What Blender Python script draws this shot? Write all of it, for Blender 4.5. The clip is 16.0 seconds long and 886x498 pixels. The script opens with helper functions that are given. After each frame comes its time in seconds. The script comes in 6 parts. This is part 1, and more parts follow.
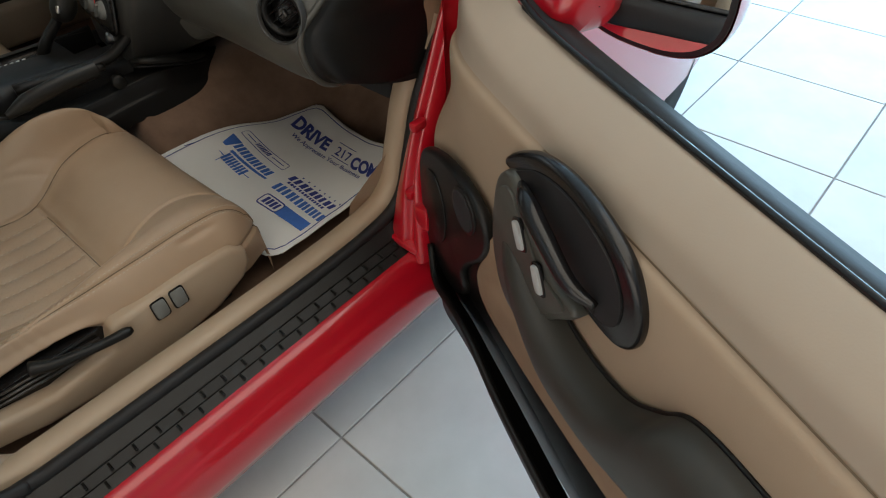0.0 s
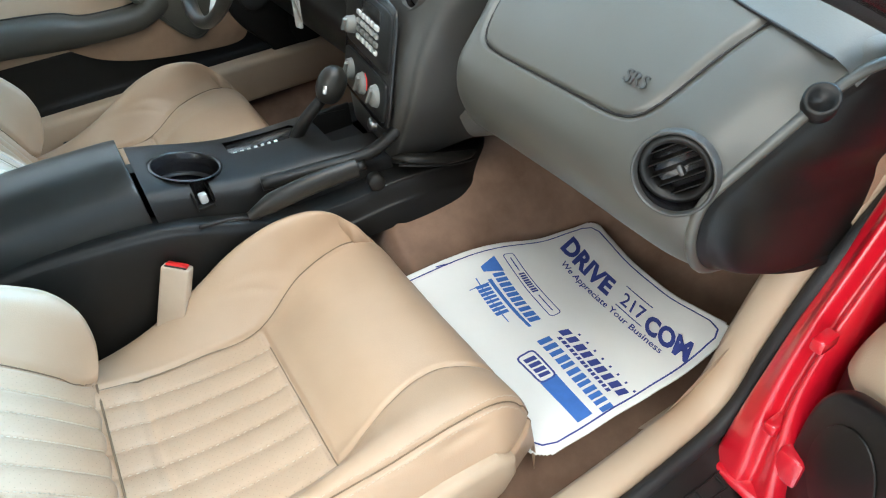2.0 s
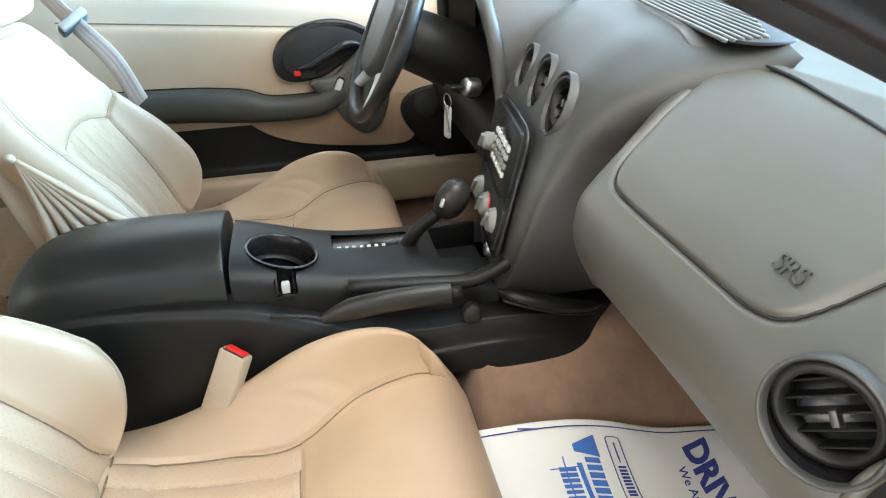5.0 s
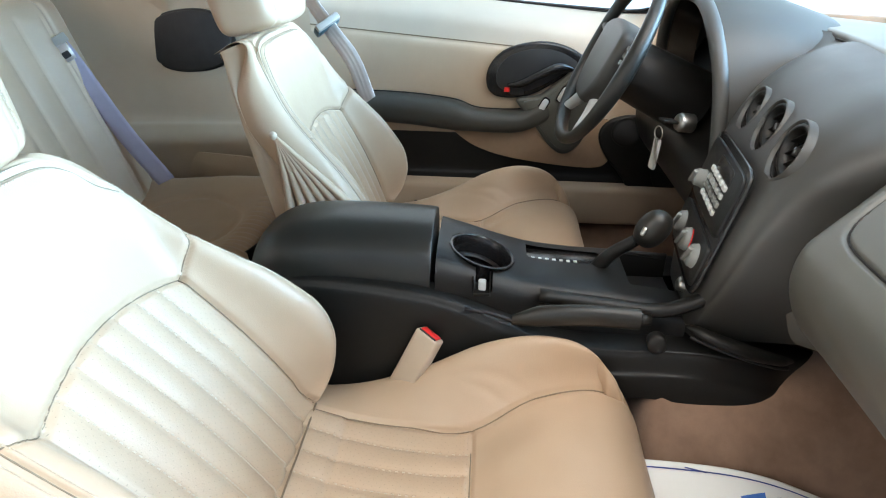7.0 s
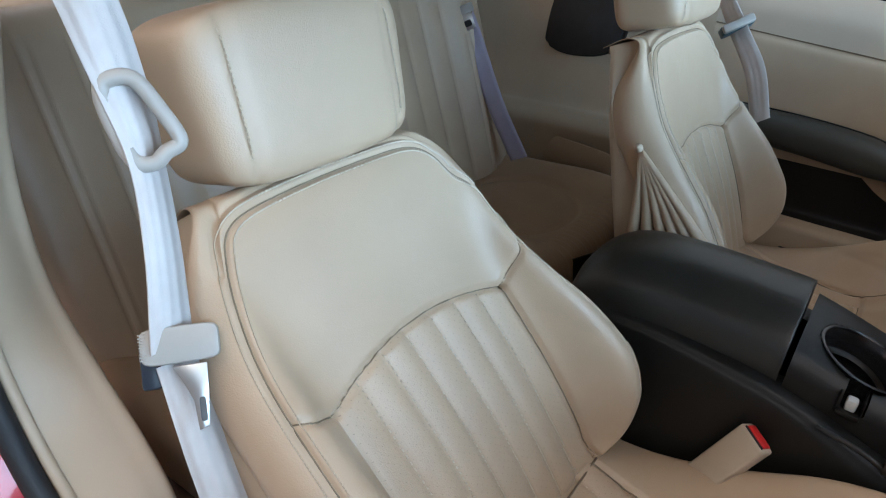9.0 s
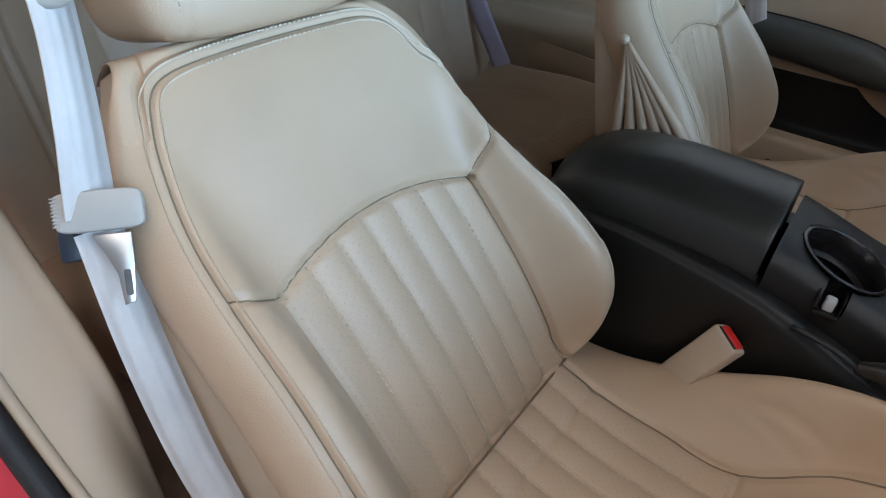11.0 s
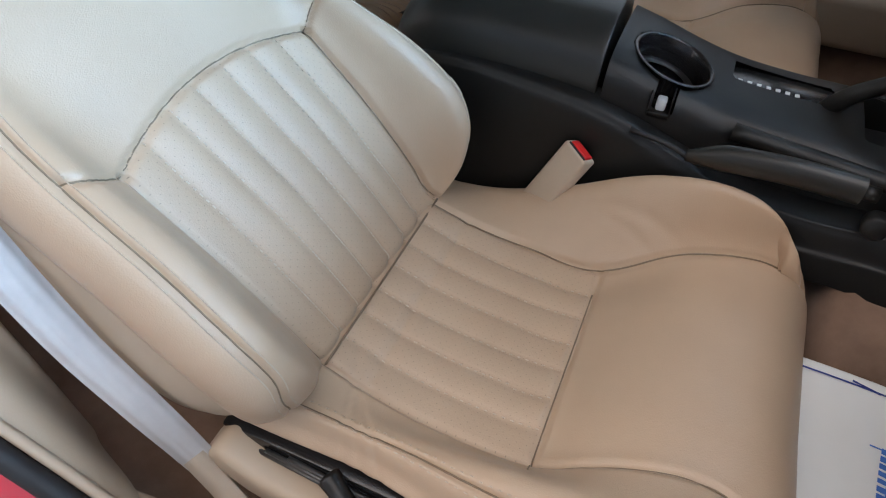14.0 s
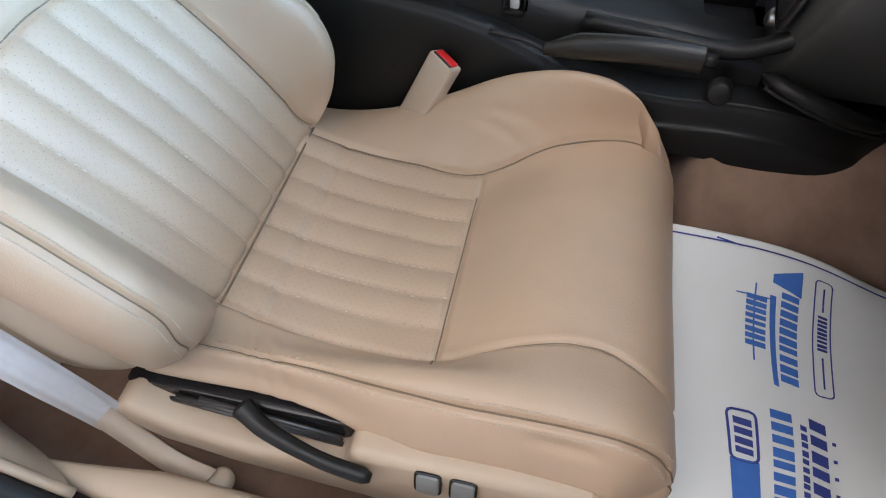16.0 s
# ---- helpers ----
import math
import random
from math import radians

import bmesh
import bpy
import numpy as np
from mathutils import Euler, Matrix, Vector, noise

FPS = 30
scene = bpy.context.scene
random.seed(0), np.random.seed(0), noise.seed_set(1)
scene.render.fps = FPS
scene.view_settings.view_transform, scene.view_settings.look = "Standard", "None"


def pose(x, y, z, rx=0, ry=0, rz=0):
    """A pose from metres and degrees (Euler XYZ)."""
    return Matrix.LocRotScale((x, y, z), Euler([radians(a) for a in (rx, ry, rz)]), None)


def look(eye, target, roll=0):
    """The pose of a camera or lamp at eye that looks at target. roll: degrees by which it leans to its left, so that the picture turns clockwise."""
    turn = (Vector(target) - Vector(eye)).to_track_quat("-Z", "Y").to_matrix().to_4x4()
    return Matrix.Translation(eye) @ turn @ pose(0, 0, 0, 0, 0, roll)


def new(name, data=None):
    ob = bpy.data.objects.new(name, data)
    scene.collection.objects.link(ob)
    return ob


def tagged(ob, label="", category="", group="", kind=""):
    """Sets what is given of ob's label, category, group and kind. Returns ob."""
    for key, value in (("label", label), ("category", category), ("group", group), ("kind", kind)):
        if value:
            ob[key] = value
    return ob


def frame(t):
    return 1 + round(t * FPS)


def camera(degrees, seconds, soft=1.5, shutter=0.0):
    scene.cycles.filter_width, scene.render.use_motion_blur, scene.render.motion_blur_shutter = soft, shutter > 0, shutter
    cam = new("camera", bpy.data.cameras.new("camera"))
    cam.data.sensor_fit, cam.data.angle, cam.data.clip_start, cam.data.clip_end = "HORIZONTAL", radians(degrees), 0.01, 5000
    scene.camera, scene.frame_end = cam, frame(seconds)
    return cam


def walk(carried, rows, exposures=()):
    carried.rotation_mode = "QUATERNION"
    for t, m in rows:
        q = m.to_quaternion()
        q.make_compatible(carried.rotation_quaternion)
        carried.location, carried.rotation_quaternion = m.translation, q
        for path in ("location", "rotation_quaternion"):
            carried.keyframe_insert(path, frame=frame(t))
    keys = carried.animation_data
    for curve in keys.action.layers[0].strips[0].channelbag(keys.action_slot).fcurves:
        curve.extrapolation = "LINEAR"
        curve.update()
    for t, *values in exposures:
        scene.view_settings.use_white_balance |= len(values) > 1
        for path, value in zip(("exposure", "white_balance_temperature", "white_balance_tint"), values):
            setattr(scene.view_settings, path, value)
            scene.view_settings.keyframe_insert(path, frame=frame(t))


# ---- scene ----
cam = camera(69.9, 16.0, soft=1.1)
PATH = [
    (0, (1.552, -0.163, 1.25), (0.565, 0.862, -0.155), -3.7),
    (0.5, (1.394, -0.107, 1.264), (0.221, 0.797, -0.08), -5.4),
    (0.7, (1.334, -0.103, 1.258), (0.104, 0.776, -0.051), -6.1),
    (1, (1.233, -0.109, 1.25), (-0.053, 0.735, -0.028), -7.5),
    (1.2, (1.178, -0.122, 1.248), (-0.125, 0.724, -0.012), -8.6),
    (1.5, (1.117, -0.142, 1.233), (-0.196, 0.715, -0.008), -8.0),
    (2, (1.048, -0.073, 1.193), (-0.292, 0.654, -0.103), -6.0),
    (2.5, (1.013, 0.052, 1.172), (-0.438, 0.618, -0.083), -3.4),
    (2.8, (0.986, 0.085, 1.146), (-0.545, 0.605, -0.03), -3.0),
    (3, (0.98, 0.095, 1.146), (-0.582, 0.617, 0.012), -2.4),
    (3.2, (0.973, 0.101, 1.137), (-0.615, 0.635, 0.046), -2.2),
    (5.5, (0.959, 0.065, 1.129), (-0.781, 0.346, 0.184), -1.4),
    (6, (0.96, 0.05, 1.134), (-0.797, 0.232, 0.196), -1.1),
    (6.5, (0.97, 0.042, 1.129), (-0.801, 0.072, 0.201), -0.2),
    (7, (1.01, -0.001, 1.145), (-0.767, -0.115, 0.234), 0.8),
    (7.5, (1.061, -0.069, 1.162), (-0.693, -0.445, 0.277), 0.6),
    (7.7, (1.046, -0.1, 1.17), (-0.664, -0.62, 0.273), 1.5),
    (8, (1.001, -0.106, 1.169), (-0.617, -0.868, 0.273), 2.0),
    (8.2, (0.971, -0.095, 1.176), (-0.562, -1.0, 0.264), 2.4),
    (10.3, (0.865, -0.051, 1.108), (-0.488, -1.035, 0.012), 3.9),
    (10.5, (0.864, -0.048, 1.103), (-0.483, -1.013, -0.017), 3.9),
    (11, (0.863, -0.049, 1.09), (-0.481, -0.95, -0.085), 4.4),
    (11.5, (0.863, -0.037, 1.087), (-0.456, -0.902, -0.142), 4.1),
    (12, (0.868, -0.034, 1.084), (-0.431, -0.837, -0.209), 4.4),
    (12.5, (0.868, -0.029, 1.082), (-0.422, -0.778, -0.251), 4.6),
    (13, (0.873, -0.016, 1.08), (-0.418, -0.714, -0.279), 4.2),
    (13.5, (0.874, -0.005, 1.079), (-0.419, -0.608, -0.323), 3.8),
    (13.6, (0.872, 0.001, 1.08), (-0.416, -0.587, -0.333), 3.5),
    (14, (0.872, 0.024, 1.078), (-0.405, -0.51, -0.366), 1.5),
    (14.5, (0.873, 0.048, 1.075), (-0.391, -0.402, -0.408), 0.1),
    (15, (0.879, 0.069, 1.067), (-0.379, -0.3, -0.443), -0.4),
    (15.5, (0.891, 0.085, 1.058), (-0.355, -0.228, -0.475), -0.8),
    (16, (0.893, 0.082, 1.068), (-0.332, -0.188, -0.49), 0.1),
]
walk(cam, [(t, look(eye, target, roll)) for t, eye, target, roll in PATH],
     [(0.0, -1.6, 7900, 12), (0.7, -0.2, 6600, 6), (1.0, 0.1, 6600, 5), (1.5, 0.35, 6600, 6), (2.5, 0.4, 6950, 8), (5.5, 0.5, 7400, 11), (7.0, 0.1, 7300, 13), (8.0, -0.85, 7650, 20), (10.5, -1.22, 7400, 20), (12.5, -1.05, 7250, 21), (14.0, -0.75, 6950, 19), (16.0, -0.5, 6700, 17)])
# ---- world and light ----
world = bpy.data.worlds.new("sky")
scene.world = world
world.use_nodes = True
wn = world.node_tree
sky = wn.nodes.new("ShaderNodeTexSky")
sky.sky_type = "NISHITA"
sky.sun_disc = False
sky.sun_elevation, sky.sun_rotation = radians(48), radians(70)
wn.nodes["Background"].inputs[1].default_value = 0.12
wn.links.new(sky.outputs[0], wn.nodes["Background"].inputs[0])


def area_lamp(name, at, target, w, h, watts, colour):
    """A large area lamp; only daylight_front stands in a glazed opening."""
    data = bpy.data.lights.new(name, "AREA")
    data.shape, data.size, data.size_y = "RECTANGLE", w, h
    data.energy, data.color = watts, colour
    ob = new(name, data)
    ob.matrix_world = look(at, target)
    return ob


area_lamp("daylight_front", (0.9, 6.9, 2.6), (0.5, 0.0, 1.2), 9.0, 4.0, 3100, (0.32, 0.63, 0.98))
# Two unseen fill lamps inside closed walls, added to lift the door panel and cabin.
area_lamp("added_side_fill", (2.7, -4.6, 2.4), (0.7, 0.2, 0.6), 5.0, 2.8, 170, (1.0, 0.90, 0.82))
area_lamp("added_far_side_fill", (-4.9, 0.0, 2.2), (-0.5, 0.0, 0.7), 7.0, 2.6, 60, (0.97, 0.99, 1.0))
# Unseen overhead lamp, added to brighten the mat, footwell and sill.
area_lamp("added_overhead_fill", (2.7, 0.0, 4.9), (2.7, 0.001, 0.0), 3.6, 7.0, 330, (1.0, 0.94, 0.86))

# ---- mesh helpers ----
V = Vector


def mesh_from(name, verts, faces, smooth=True, uv=None):
    me = bpy.data.meshes.new(name)
    me.from_pydata([tuple(float(c) for c in v) for v in verts], [], faces)
    if uv is not None:
        layer = me.uv_layers.new(name="UVMap")
        flat = np.array([uv[l.vertex_index] for l in me.loops], dtype=np.float32).ravel()
        layer.data.foreach_set("uv", flat)
    if smooth:
        me.polygons.foreach_set("use_smooth", [True] * len(me.polygons))
    me.update()
    return me


def thing(name, at, label, category, group="", kind=""):
    ob = new(name)
    ob.location = at
    ob.empty_display_size = 0.05
    tagged(ob, label, category, group, kind)
    return ob


def link(name, me, material, parent=None, label="", kind=""):
    """One mesh object in world coordinates, under a thing or a part."""
    if material is not None:
        me.materials.clear()
        me.materials.append(material)
    ob = new(name, me)
    if parent is not None:
        ob.parent = parent
        if parent.type == "EMPTY":
            ob.matrix_parent_inverse = Matrix.Translation(-parent.location)
    if label or kind:
        tagged(ob, label, kind=kind)
    return ob


def from_bm(name, bm, smooth=True, angle=0.6):
    me = bpy.data.meshes.new(name)
    if smooth:
        for f in bm.faces:
            f.smooth = True
        for e in bm.edges:
            if len(e.link_faces) == 2 and e.calc_face_angle(0) > angle:
                e.smooth = False
    bm.to_mesh(me)
    bm.free()
    return me


def block(name, lo, hi, material, parent=None, bevel=0.004, seg=2, m=None, label="", taper=1.0):
    """A box with rounded edges; m turns or moves it, taper narrows its top."""
    bm = bmesh.new()
    bmesh.ops.create_cube(bm, size=1)
    lo, hi = V(lo), V(hi)
    for v in bm.verts:
        k = taper if v.co.z > 0 else 1.0
        v.co = V(((lo.x + hi.x) / 2 + v.co.x * k * (hi.x - lo.x), (lo.y + hi.y) / 2 + v.co.y * k * (hi.y - lo.y), (lo.z + hi.z) / 2 + v.co.z * (hi.z - lo.z)))
    if bevel:
        bmesh.ops.bevel(bm, geom=bm.edges[:], offset=bevel, segments=seg, affect="EDGES", profile=0.5)
    if m is not None:
        bmesh.ops.transform(bm, matrix=m, verts=bm.verts)
    return link(name, from_bm(name, bm), material, parent, label)


def prism(name, outline, depth, material, parent=None, m=None, bevel=0.003, label="", seg=2):
    """A flat outline (local x, y) given a thickness along local z."""
    bm = bmesh.new()
    f = bm.faces.new([bm.verts.new((x, y, 0)) for x, y in outline])
    if f.normal.z < 0:
        f.normal_flip()
    r = bmesh.ops.extrude_face_region(bm, geom=[f])
    for e in r["geom"]:
        if isinstance(e, bmesh.types.BMVert):
            e.co.z += depth
    bmesh.ops.recalc_face_normals(bm, faces=bm.faces)
    if bevel:
        bmesh.ops.bevel(bm, geom=[e for e in bm.edges if e.calc_face_angle(0) > 1.0], offset=bevel, segments=seg, affect="EDGES", profile=0.5)
    if m is not None:
        bmesh.ops.transform(bm, matrix=m, verts=bm.verts)
    return link(name, from_bm(name, bm), material, parent, label)


def oval(rx, ry, n=40, power=2.0, cx=0.0, cy=0.0):
    pts = []
    for i in range(n):
        a = 2 * math.pi * i / n
        c, s = math.cos(a), math.sin(a)
        pts.append((cx + rx * math.copysign(abs(c) ** (2 / power), c), cy + ry * math.copysign(abs(s) ** (2 / power), s)))
    return pts


def smooth_path(points, n, closed=False):
    """A Catmull-Rom curve through points."""
    p = np.array(points, float)
    k = len(p)
    ts = np.linspace(0, k if closed else k - 1, n, endpoint=not closed)
    out = []
    for t in ts:
        i = int(math.floor(t))
        if not closed:
            i = min(i, k - 2)
        f = t - i
        if closed:
            a, b, c, d = p[(i - 1) % k], p[i % k], p[(i + 1) % k], p[(i + 2) % k]
        else:
            b, c = p[i], p[i + 1]
            a = p[i - 1] if i > 0 else 2 * b - c
            d = p[i + 2] if i + 2 < k else 2 * c - b
        out.append(0.5 * ((2 * b) + (c - a) * f + (2 * a - 5 * b + 4 * c - d) * f * f + (3 * b - a - 3 * c + d) * f ** 3))
    return np.array(out)


def net_points(net, nu, nv):
    """A dense grid of points on the smooth surface through a small net of stations."""
    net = np.array(net, float)
    rows = np.array([smooth_path(r, nu) for r in net])
    return np.array([smooth_path(rows[:, j], nv) for j in range(nu)]).transpose(1, 0, 2)


def grid_normals(g):
    du, dv = np.gradient(g, axis=1), np.gradient(g, axis=0)
    n = np.cross(du, dv)
    return n / np.maximum(np.linalg.norm(n, axis=2, keepdims=True), 1e-9)


def grid_mesh(name, g, flip=False, keep=None, uv=None, closed_u=False):
    """A mesh from a grid; keep chooses its faces (an array, one smaller each way)."""
    nv, nu = g.shape[:2]
    faces = []
    for i in range(nv - 1):
        for j in range(nu if closed_u else nu - 1):
            if keep is None or keep[i, j]:
                j2 = (j + 1) % nu
                q = (i * nu + j, i * nu + j2, (i + 1) * nu + j2, (i + 1) * nu + j)
                faces.append(q[::-1] if flip else q)
    pts, flat = g.reshape(-1, 3), None if uv is None else uv.reshape(-1, 2)
    used = sorted({k for f in faces for k in f})
    idx = {k: n for n, k in enumerate(used)}
    me = mesh_from(name, [pts[k] for k in used], [tuple(idx[k] for k in f) for f in faces], True, None if flat is None else [flat[k] for k in used])
    if keep is not None:
        nr = (grid_normals(g) * (-1.0 if flip else 1.0)).reshape(-1, 3)
        me.normals_split_custom_set_from_vertices([tuple(float(c) for c in nr[k]) for k in used])
    return me


def tube(name, points, radius, material, parent=None, closed=False, n=8, label="", cap=True):
    """A round bar along points; radius may change along it."""
    p = np.array(points, float)
    k = len(p)
    rad = np.full(k, radius) if np.isscalar(radius) else np.array(radius, float)
    tang = np.roll(p, -1, 0) - np.roll(p, 1, 0) if closed else np.gradient(p, axis=0)
    tang /= np.maximum(np.linalg.norm(tang, axis=1, keepdims=True), 1e-9)
    up = np.array([0.0, 0.0, 1.0]) if abs(tang[0][2]) < 0.9 else np.array([0.0, 1.0, 0.0])
    verts = []
    for i in range(k):
        s = np.cross(tang[i], up)
        s /= max(np.linalg.norm(s), 1e-9)
        up = np.cross(s, tang[i])
        for j in range(n):
            a = 2 * math.pi * j / n
            verts.append(p[i] + rad[i] * (math.cos(a) * s + math.sin(a) * up))
    faces = []
    for i in range(k if closed else k - 1):
        for j in range(n):
            i2, j2 = (i + 1) % k, (j + 1) % n
            faces.append((i * n + j, i * n + j2, i2 * n + j2, i2 * n + j))
    if cap and not closed:
        faces += [tuple(range(n))[::-1], tuple((k - 1) * n + j for j in range(n))]
    return link(name, mesh_from(name, verts, faces), material, parent, label)


def ribbon(name, points, sides, width, thick, material, parent=None, label="", n=40):
    """A strap: points along its middle and the way its width points at each."""
    p, s = smooth_path(points, n), smooth_path(sides, n)
    s /= np.linalg.norm(s, axis=1, keepdims=True)
    t = np.gradient(p, axis=0)
    nrm = np.cross(t, s)
    nrm /= np.linalg.norm(nrm, axis=1, keepdims=True)
    across = [(-0.5, -0.5), (-0.5, 0.5), (-0.3, 0.62), (-0.1, 0.5), (0.1, 0.5), (0.3, 0.62), (0.5, 0.5), (0.5, -0.5)]
    g = np.array([[p[i] + s[i] * width * a + nrm[i] * thick * b for a, b in across] for i in range(n)])
    d = np.concatenate([[0], np.cumsum(np.linalg.norm(np.diff(p, axis=0), axis=1))])
    uv = np.array([[(width * a, d[i]) for a, b in across] for i in range(n)])
    return link(name, grid_mesh(name, g, uv=uv, closed_u=True), material, parent, label)


def lathe(name, profile, m, material, parent=None, n=40, label=""):
    """A turned shape: profile of (radius, height) about local z."""
    g = np.array([[(r * math.cos(2 * math.pi * j / n), r * math.sin(2 * math.pi * j / n), h) for j in range(n)] for r, h in profile])
    me = grid_mesh(name, g, closed_u=True)
    me.transform(m)
    return link(name, me, material, parent, label)


def facing(at, normal, up=(0, 0, 1)):
    """A frame whose z looks along normal, with y as near up as it can be."""
    z = V(normal).normalized()
    x = V(up).cross(z).normalized()
    y = z.cross(x)
    m = Matrix((x, y, z)).transposed().to_4x4()
    m.translation = V(at)
    return m


# ---- materials ----
def material(name, colour, rough=0.5, metal=0.0, coat=0.0, spec=0.5):
    m = bpy.data.materials.new(name)
    m.use_nodes = True
    b = m.node_tree.nodes["Principled BSDF"]
    b.inputs["Base Color"].default_value = (*colour, 1)
    b.inputs["Roughness"].default_value = rough
    b.inputs["Metallic"].default_value = metal
    b.inputs["Coat Weight"].default_value = coat
    b.inputs["Specular IOR Level"].default_value = spec
    return m, m.node_tree, b


def noise_node(nt, scale, detail=4.0, rough=0.55, coord="Object"):
    c = nt.nodes.new("ShaderNodeTexCoord")
    n = nt.nodes.new("ShaderNodeTexNoise")
    n.inputs["Scale"].default_value, n.inputs["Detail"].default_value, n.inputs["Roughness"].default_value = scale, detail, rough
    nt.links.new(c.outputs[coord], n.inputs["Vector"])
    return n


def ramp(nt, src, a, b, lo=0.3, hi=0.7):
    r = nt.nodes.new("ShaderNodeValToRGB")
    r.color_ramp.elements[0].color, r.color_ramp.elements[1].color = (*a, 1), (*b, 1)
    r.color_ramp.elements[0].position, r.color_ramp.elements[1].position = lo, hi
    nt.links.new(src, r.inputs[0])
    return r


def bump(nt, bsdf, src, strength, distance, chain=None):
    n = nt.nodes.new("ShaderNodeBump")
    n.inputs["Strength"].default_value, n.inputs["Distance"].default_value = strength, distance
    nt.links.new(src, n.inputs["Height"])
    if chain is not None:
        nt.links.new(chain.outputs[0], n.inputs["Normal"])
    nt.links.new(n.outputs[0], bsdf.inputs["Normal"])
    return n


def vary(m, nt, b, colour, spread=0.12, scale=9.0, fine=240.0, relief=0.25, deep=0.0006, gloss=None):
    """Colour that drifts over hand-wide patches, and a fine grain in relief."""
    n = noise_node(nt, scale)
    lo, hi = [c * (1 - spread) for c in colour], [min(1, c * (1 + spread)) for c in colour]
    nt.links.new(ramp(nt, n.outputs[0], lo, hi).outputs[0], b.inputs["Base Color"])
    g = noise_node(nt, fine, 3.0)
    first = bump(nt, b, g.outputs[0], relief, deep)
    if gloss is not None:
        rr = nt.nodes.new("ShaderNodeMapRange")
        rr.inputs["To Min"].default_value, rr.inputs["To Max"].default_value = gloss
        n2 = noise_node(nt, scale * 2.3)
        nt.links.new(n2.outputs[0], rr.inputs["Value"])
        nt.links.new(rr.outputs[0], b.inputs["Roughness"])
    return first


def make(name, colour, rough, metal=0.0, coat=0.0, spec=0.5, **kw):
    m, nt, b = material(name, colour, rough, metal, coat, spec)
    vary(m, nt, b, colour, **kw)
    return m


LEATHER_TAN = (0.43, 0.298, 0.200)
leather = make("tan_leather", LEATHER_TAN, 0.42, spread=0.05, scale=7.0, fine=420, relief=0.22, deep=0.0005, gloss=(0.36, 0.50))
leather_soft, nt, b = material("perforated_leather", LEATHER_TAN, 0.46)
chain = vary(leather_soft, nt, b, LEATHER_TAN, spread=0.05, scale=7.0, fine=420, relief=0.2, deep=0.0005)
uvn = nt.nodes.new("ShaderNodeUVMap")
wrap = nt.nodes.new("ShaderNodeVectorMath")
wrap.operation = "MODULO"
scale_uv = nt.nodes.new("ShaderNodeMapping")
scale_uv.inputs["Location"].default_value, scale_uv.inputs["Rotation"].default_value, scale_uv.inputs["Scale"].default_value = (400, 400, 0), (0, 0, radians(45)), (125, 125, 1)
nt.links.new(uvn.outputs[0], scale_uv.inputs["Vector"])
nt.links.new(scale_uv.outputs[0], wrap.inputs[0])
wrap.inputs[1].default_value = (1, 1, 1)
dist = nt.nodes.new("ShaderNodeVectorMath")
dist.operation = "DISTANCE"
dist.inputs[1].default_value = (0.5, 0.5, 0)
nt.links.new(wrap.outputs[0], dist.inputs[0])
hole = nt.nodes.new("ShaderNodeMapRange")
hole.inputs["From Min"].default_value, hole.inputs["From Max"].default_value = 0.038, 0.085
nt.links.new(dist.outputs["Value"], hole.inputs["Value"])
mixc = nt.nodes.new("ShaderNodeMix")
mixc.data_type = "RGBA"
nt.links.new(hole.outputs[0], mixc.inputs["Factor"])
mixc.inputs["A"].default_value = (0.23, 0.16, 0.108, 1)
nt.links.new(b.inputs["Base Color"].links[0].from_socket, mixc.inputs["B"])
nt.links.new(mixc.outputs["Result"], b.inputs["Base Color"])

# shallow folds and pores in the hides
for hide in (leather, leather_soft):
    tree = hide.node_tree
    skin = tree.nodes["Principled BSDF"]
    old = skin.inputs["Normal"].links[0].from_node
    folds = noise_node(tree, 38, 6, 0.62)
    bump(tree, skin, folds.outputs[0], 0.22, 0.0022, old)
    pores = tree.nodes.new("ShaderNodeTexVoronoi")
    pores.inputs["Scale"].default_value = 650
    tc_ = tree.nodes.new("ShaderNodeTexCoord")
    tree.links.new(tc_.outputs["Object"], pores.inputs["Vector"])
    bump(tree, skin, pores.outputs["Distance"], 0.25, 0.0005, skin.inputs["Normal"].links[0].from_node)

thread = make("tan_thread", (0.47, 0.375, 0.28), 0.7, spread=0.1, scale=60)
# Dark brown for seam, crease and joint lines; stands in for the shade there.
seam_dark = make("seam_shade_line", (0.17, 0.12, 0.075), 0.7, spread=0.1, scale=60)
trim_tan = make("tan_plastic", (0.43, 0.322, 0.228), 0.5, spread=0.05, scale=6, fine=500, relief=0.25, deep=0.0004)
door_tan = make("tan_door_vinyl", (0.45, 0.362, 0.28), 0.5, spread=0.05, scale=5, fine=420, relief=0.25, deep=0.0005)
door_cloth = make("brown_door_cloth", (0.30, 0.195, 0.125), 0.9, spread=0.12, scale=14, fine=700, relief=0.5, deep=0.0008)
black = make("charcoal_plastic", (0.0065, 0.0066, 0.0064), 0.36, spec=0.36, spread=0.15, scale=7, fine=650, relief=0.35, deep=0.0005, gloss=(0.34, 0.46))
dash_mat = make("dash_vinyl", (0.036, 0.036, 0.034), 0.44, spec=0.65, spread=0.10, scale=5, fine=520, relief=0.25, deep=0.0004, gloss=(0.42, 0.54))
# Lighter copy of the dash vinyl; light on the pad is put into its colour.
dash_pad = make("dash_vinyl_lit_tone", (0.064, 0.063, 0.054), 0.42, spec=0.75, spread=0.08, scale=5, fine=520, relief=0.25, deep=0.0004, gloss=(0.36, 0.46))
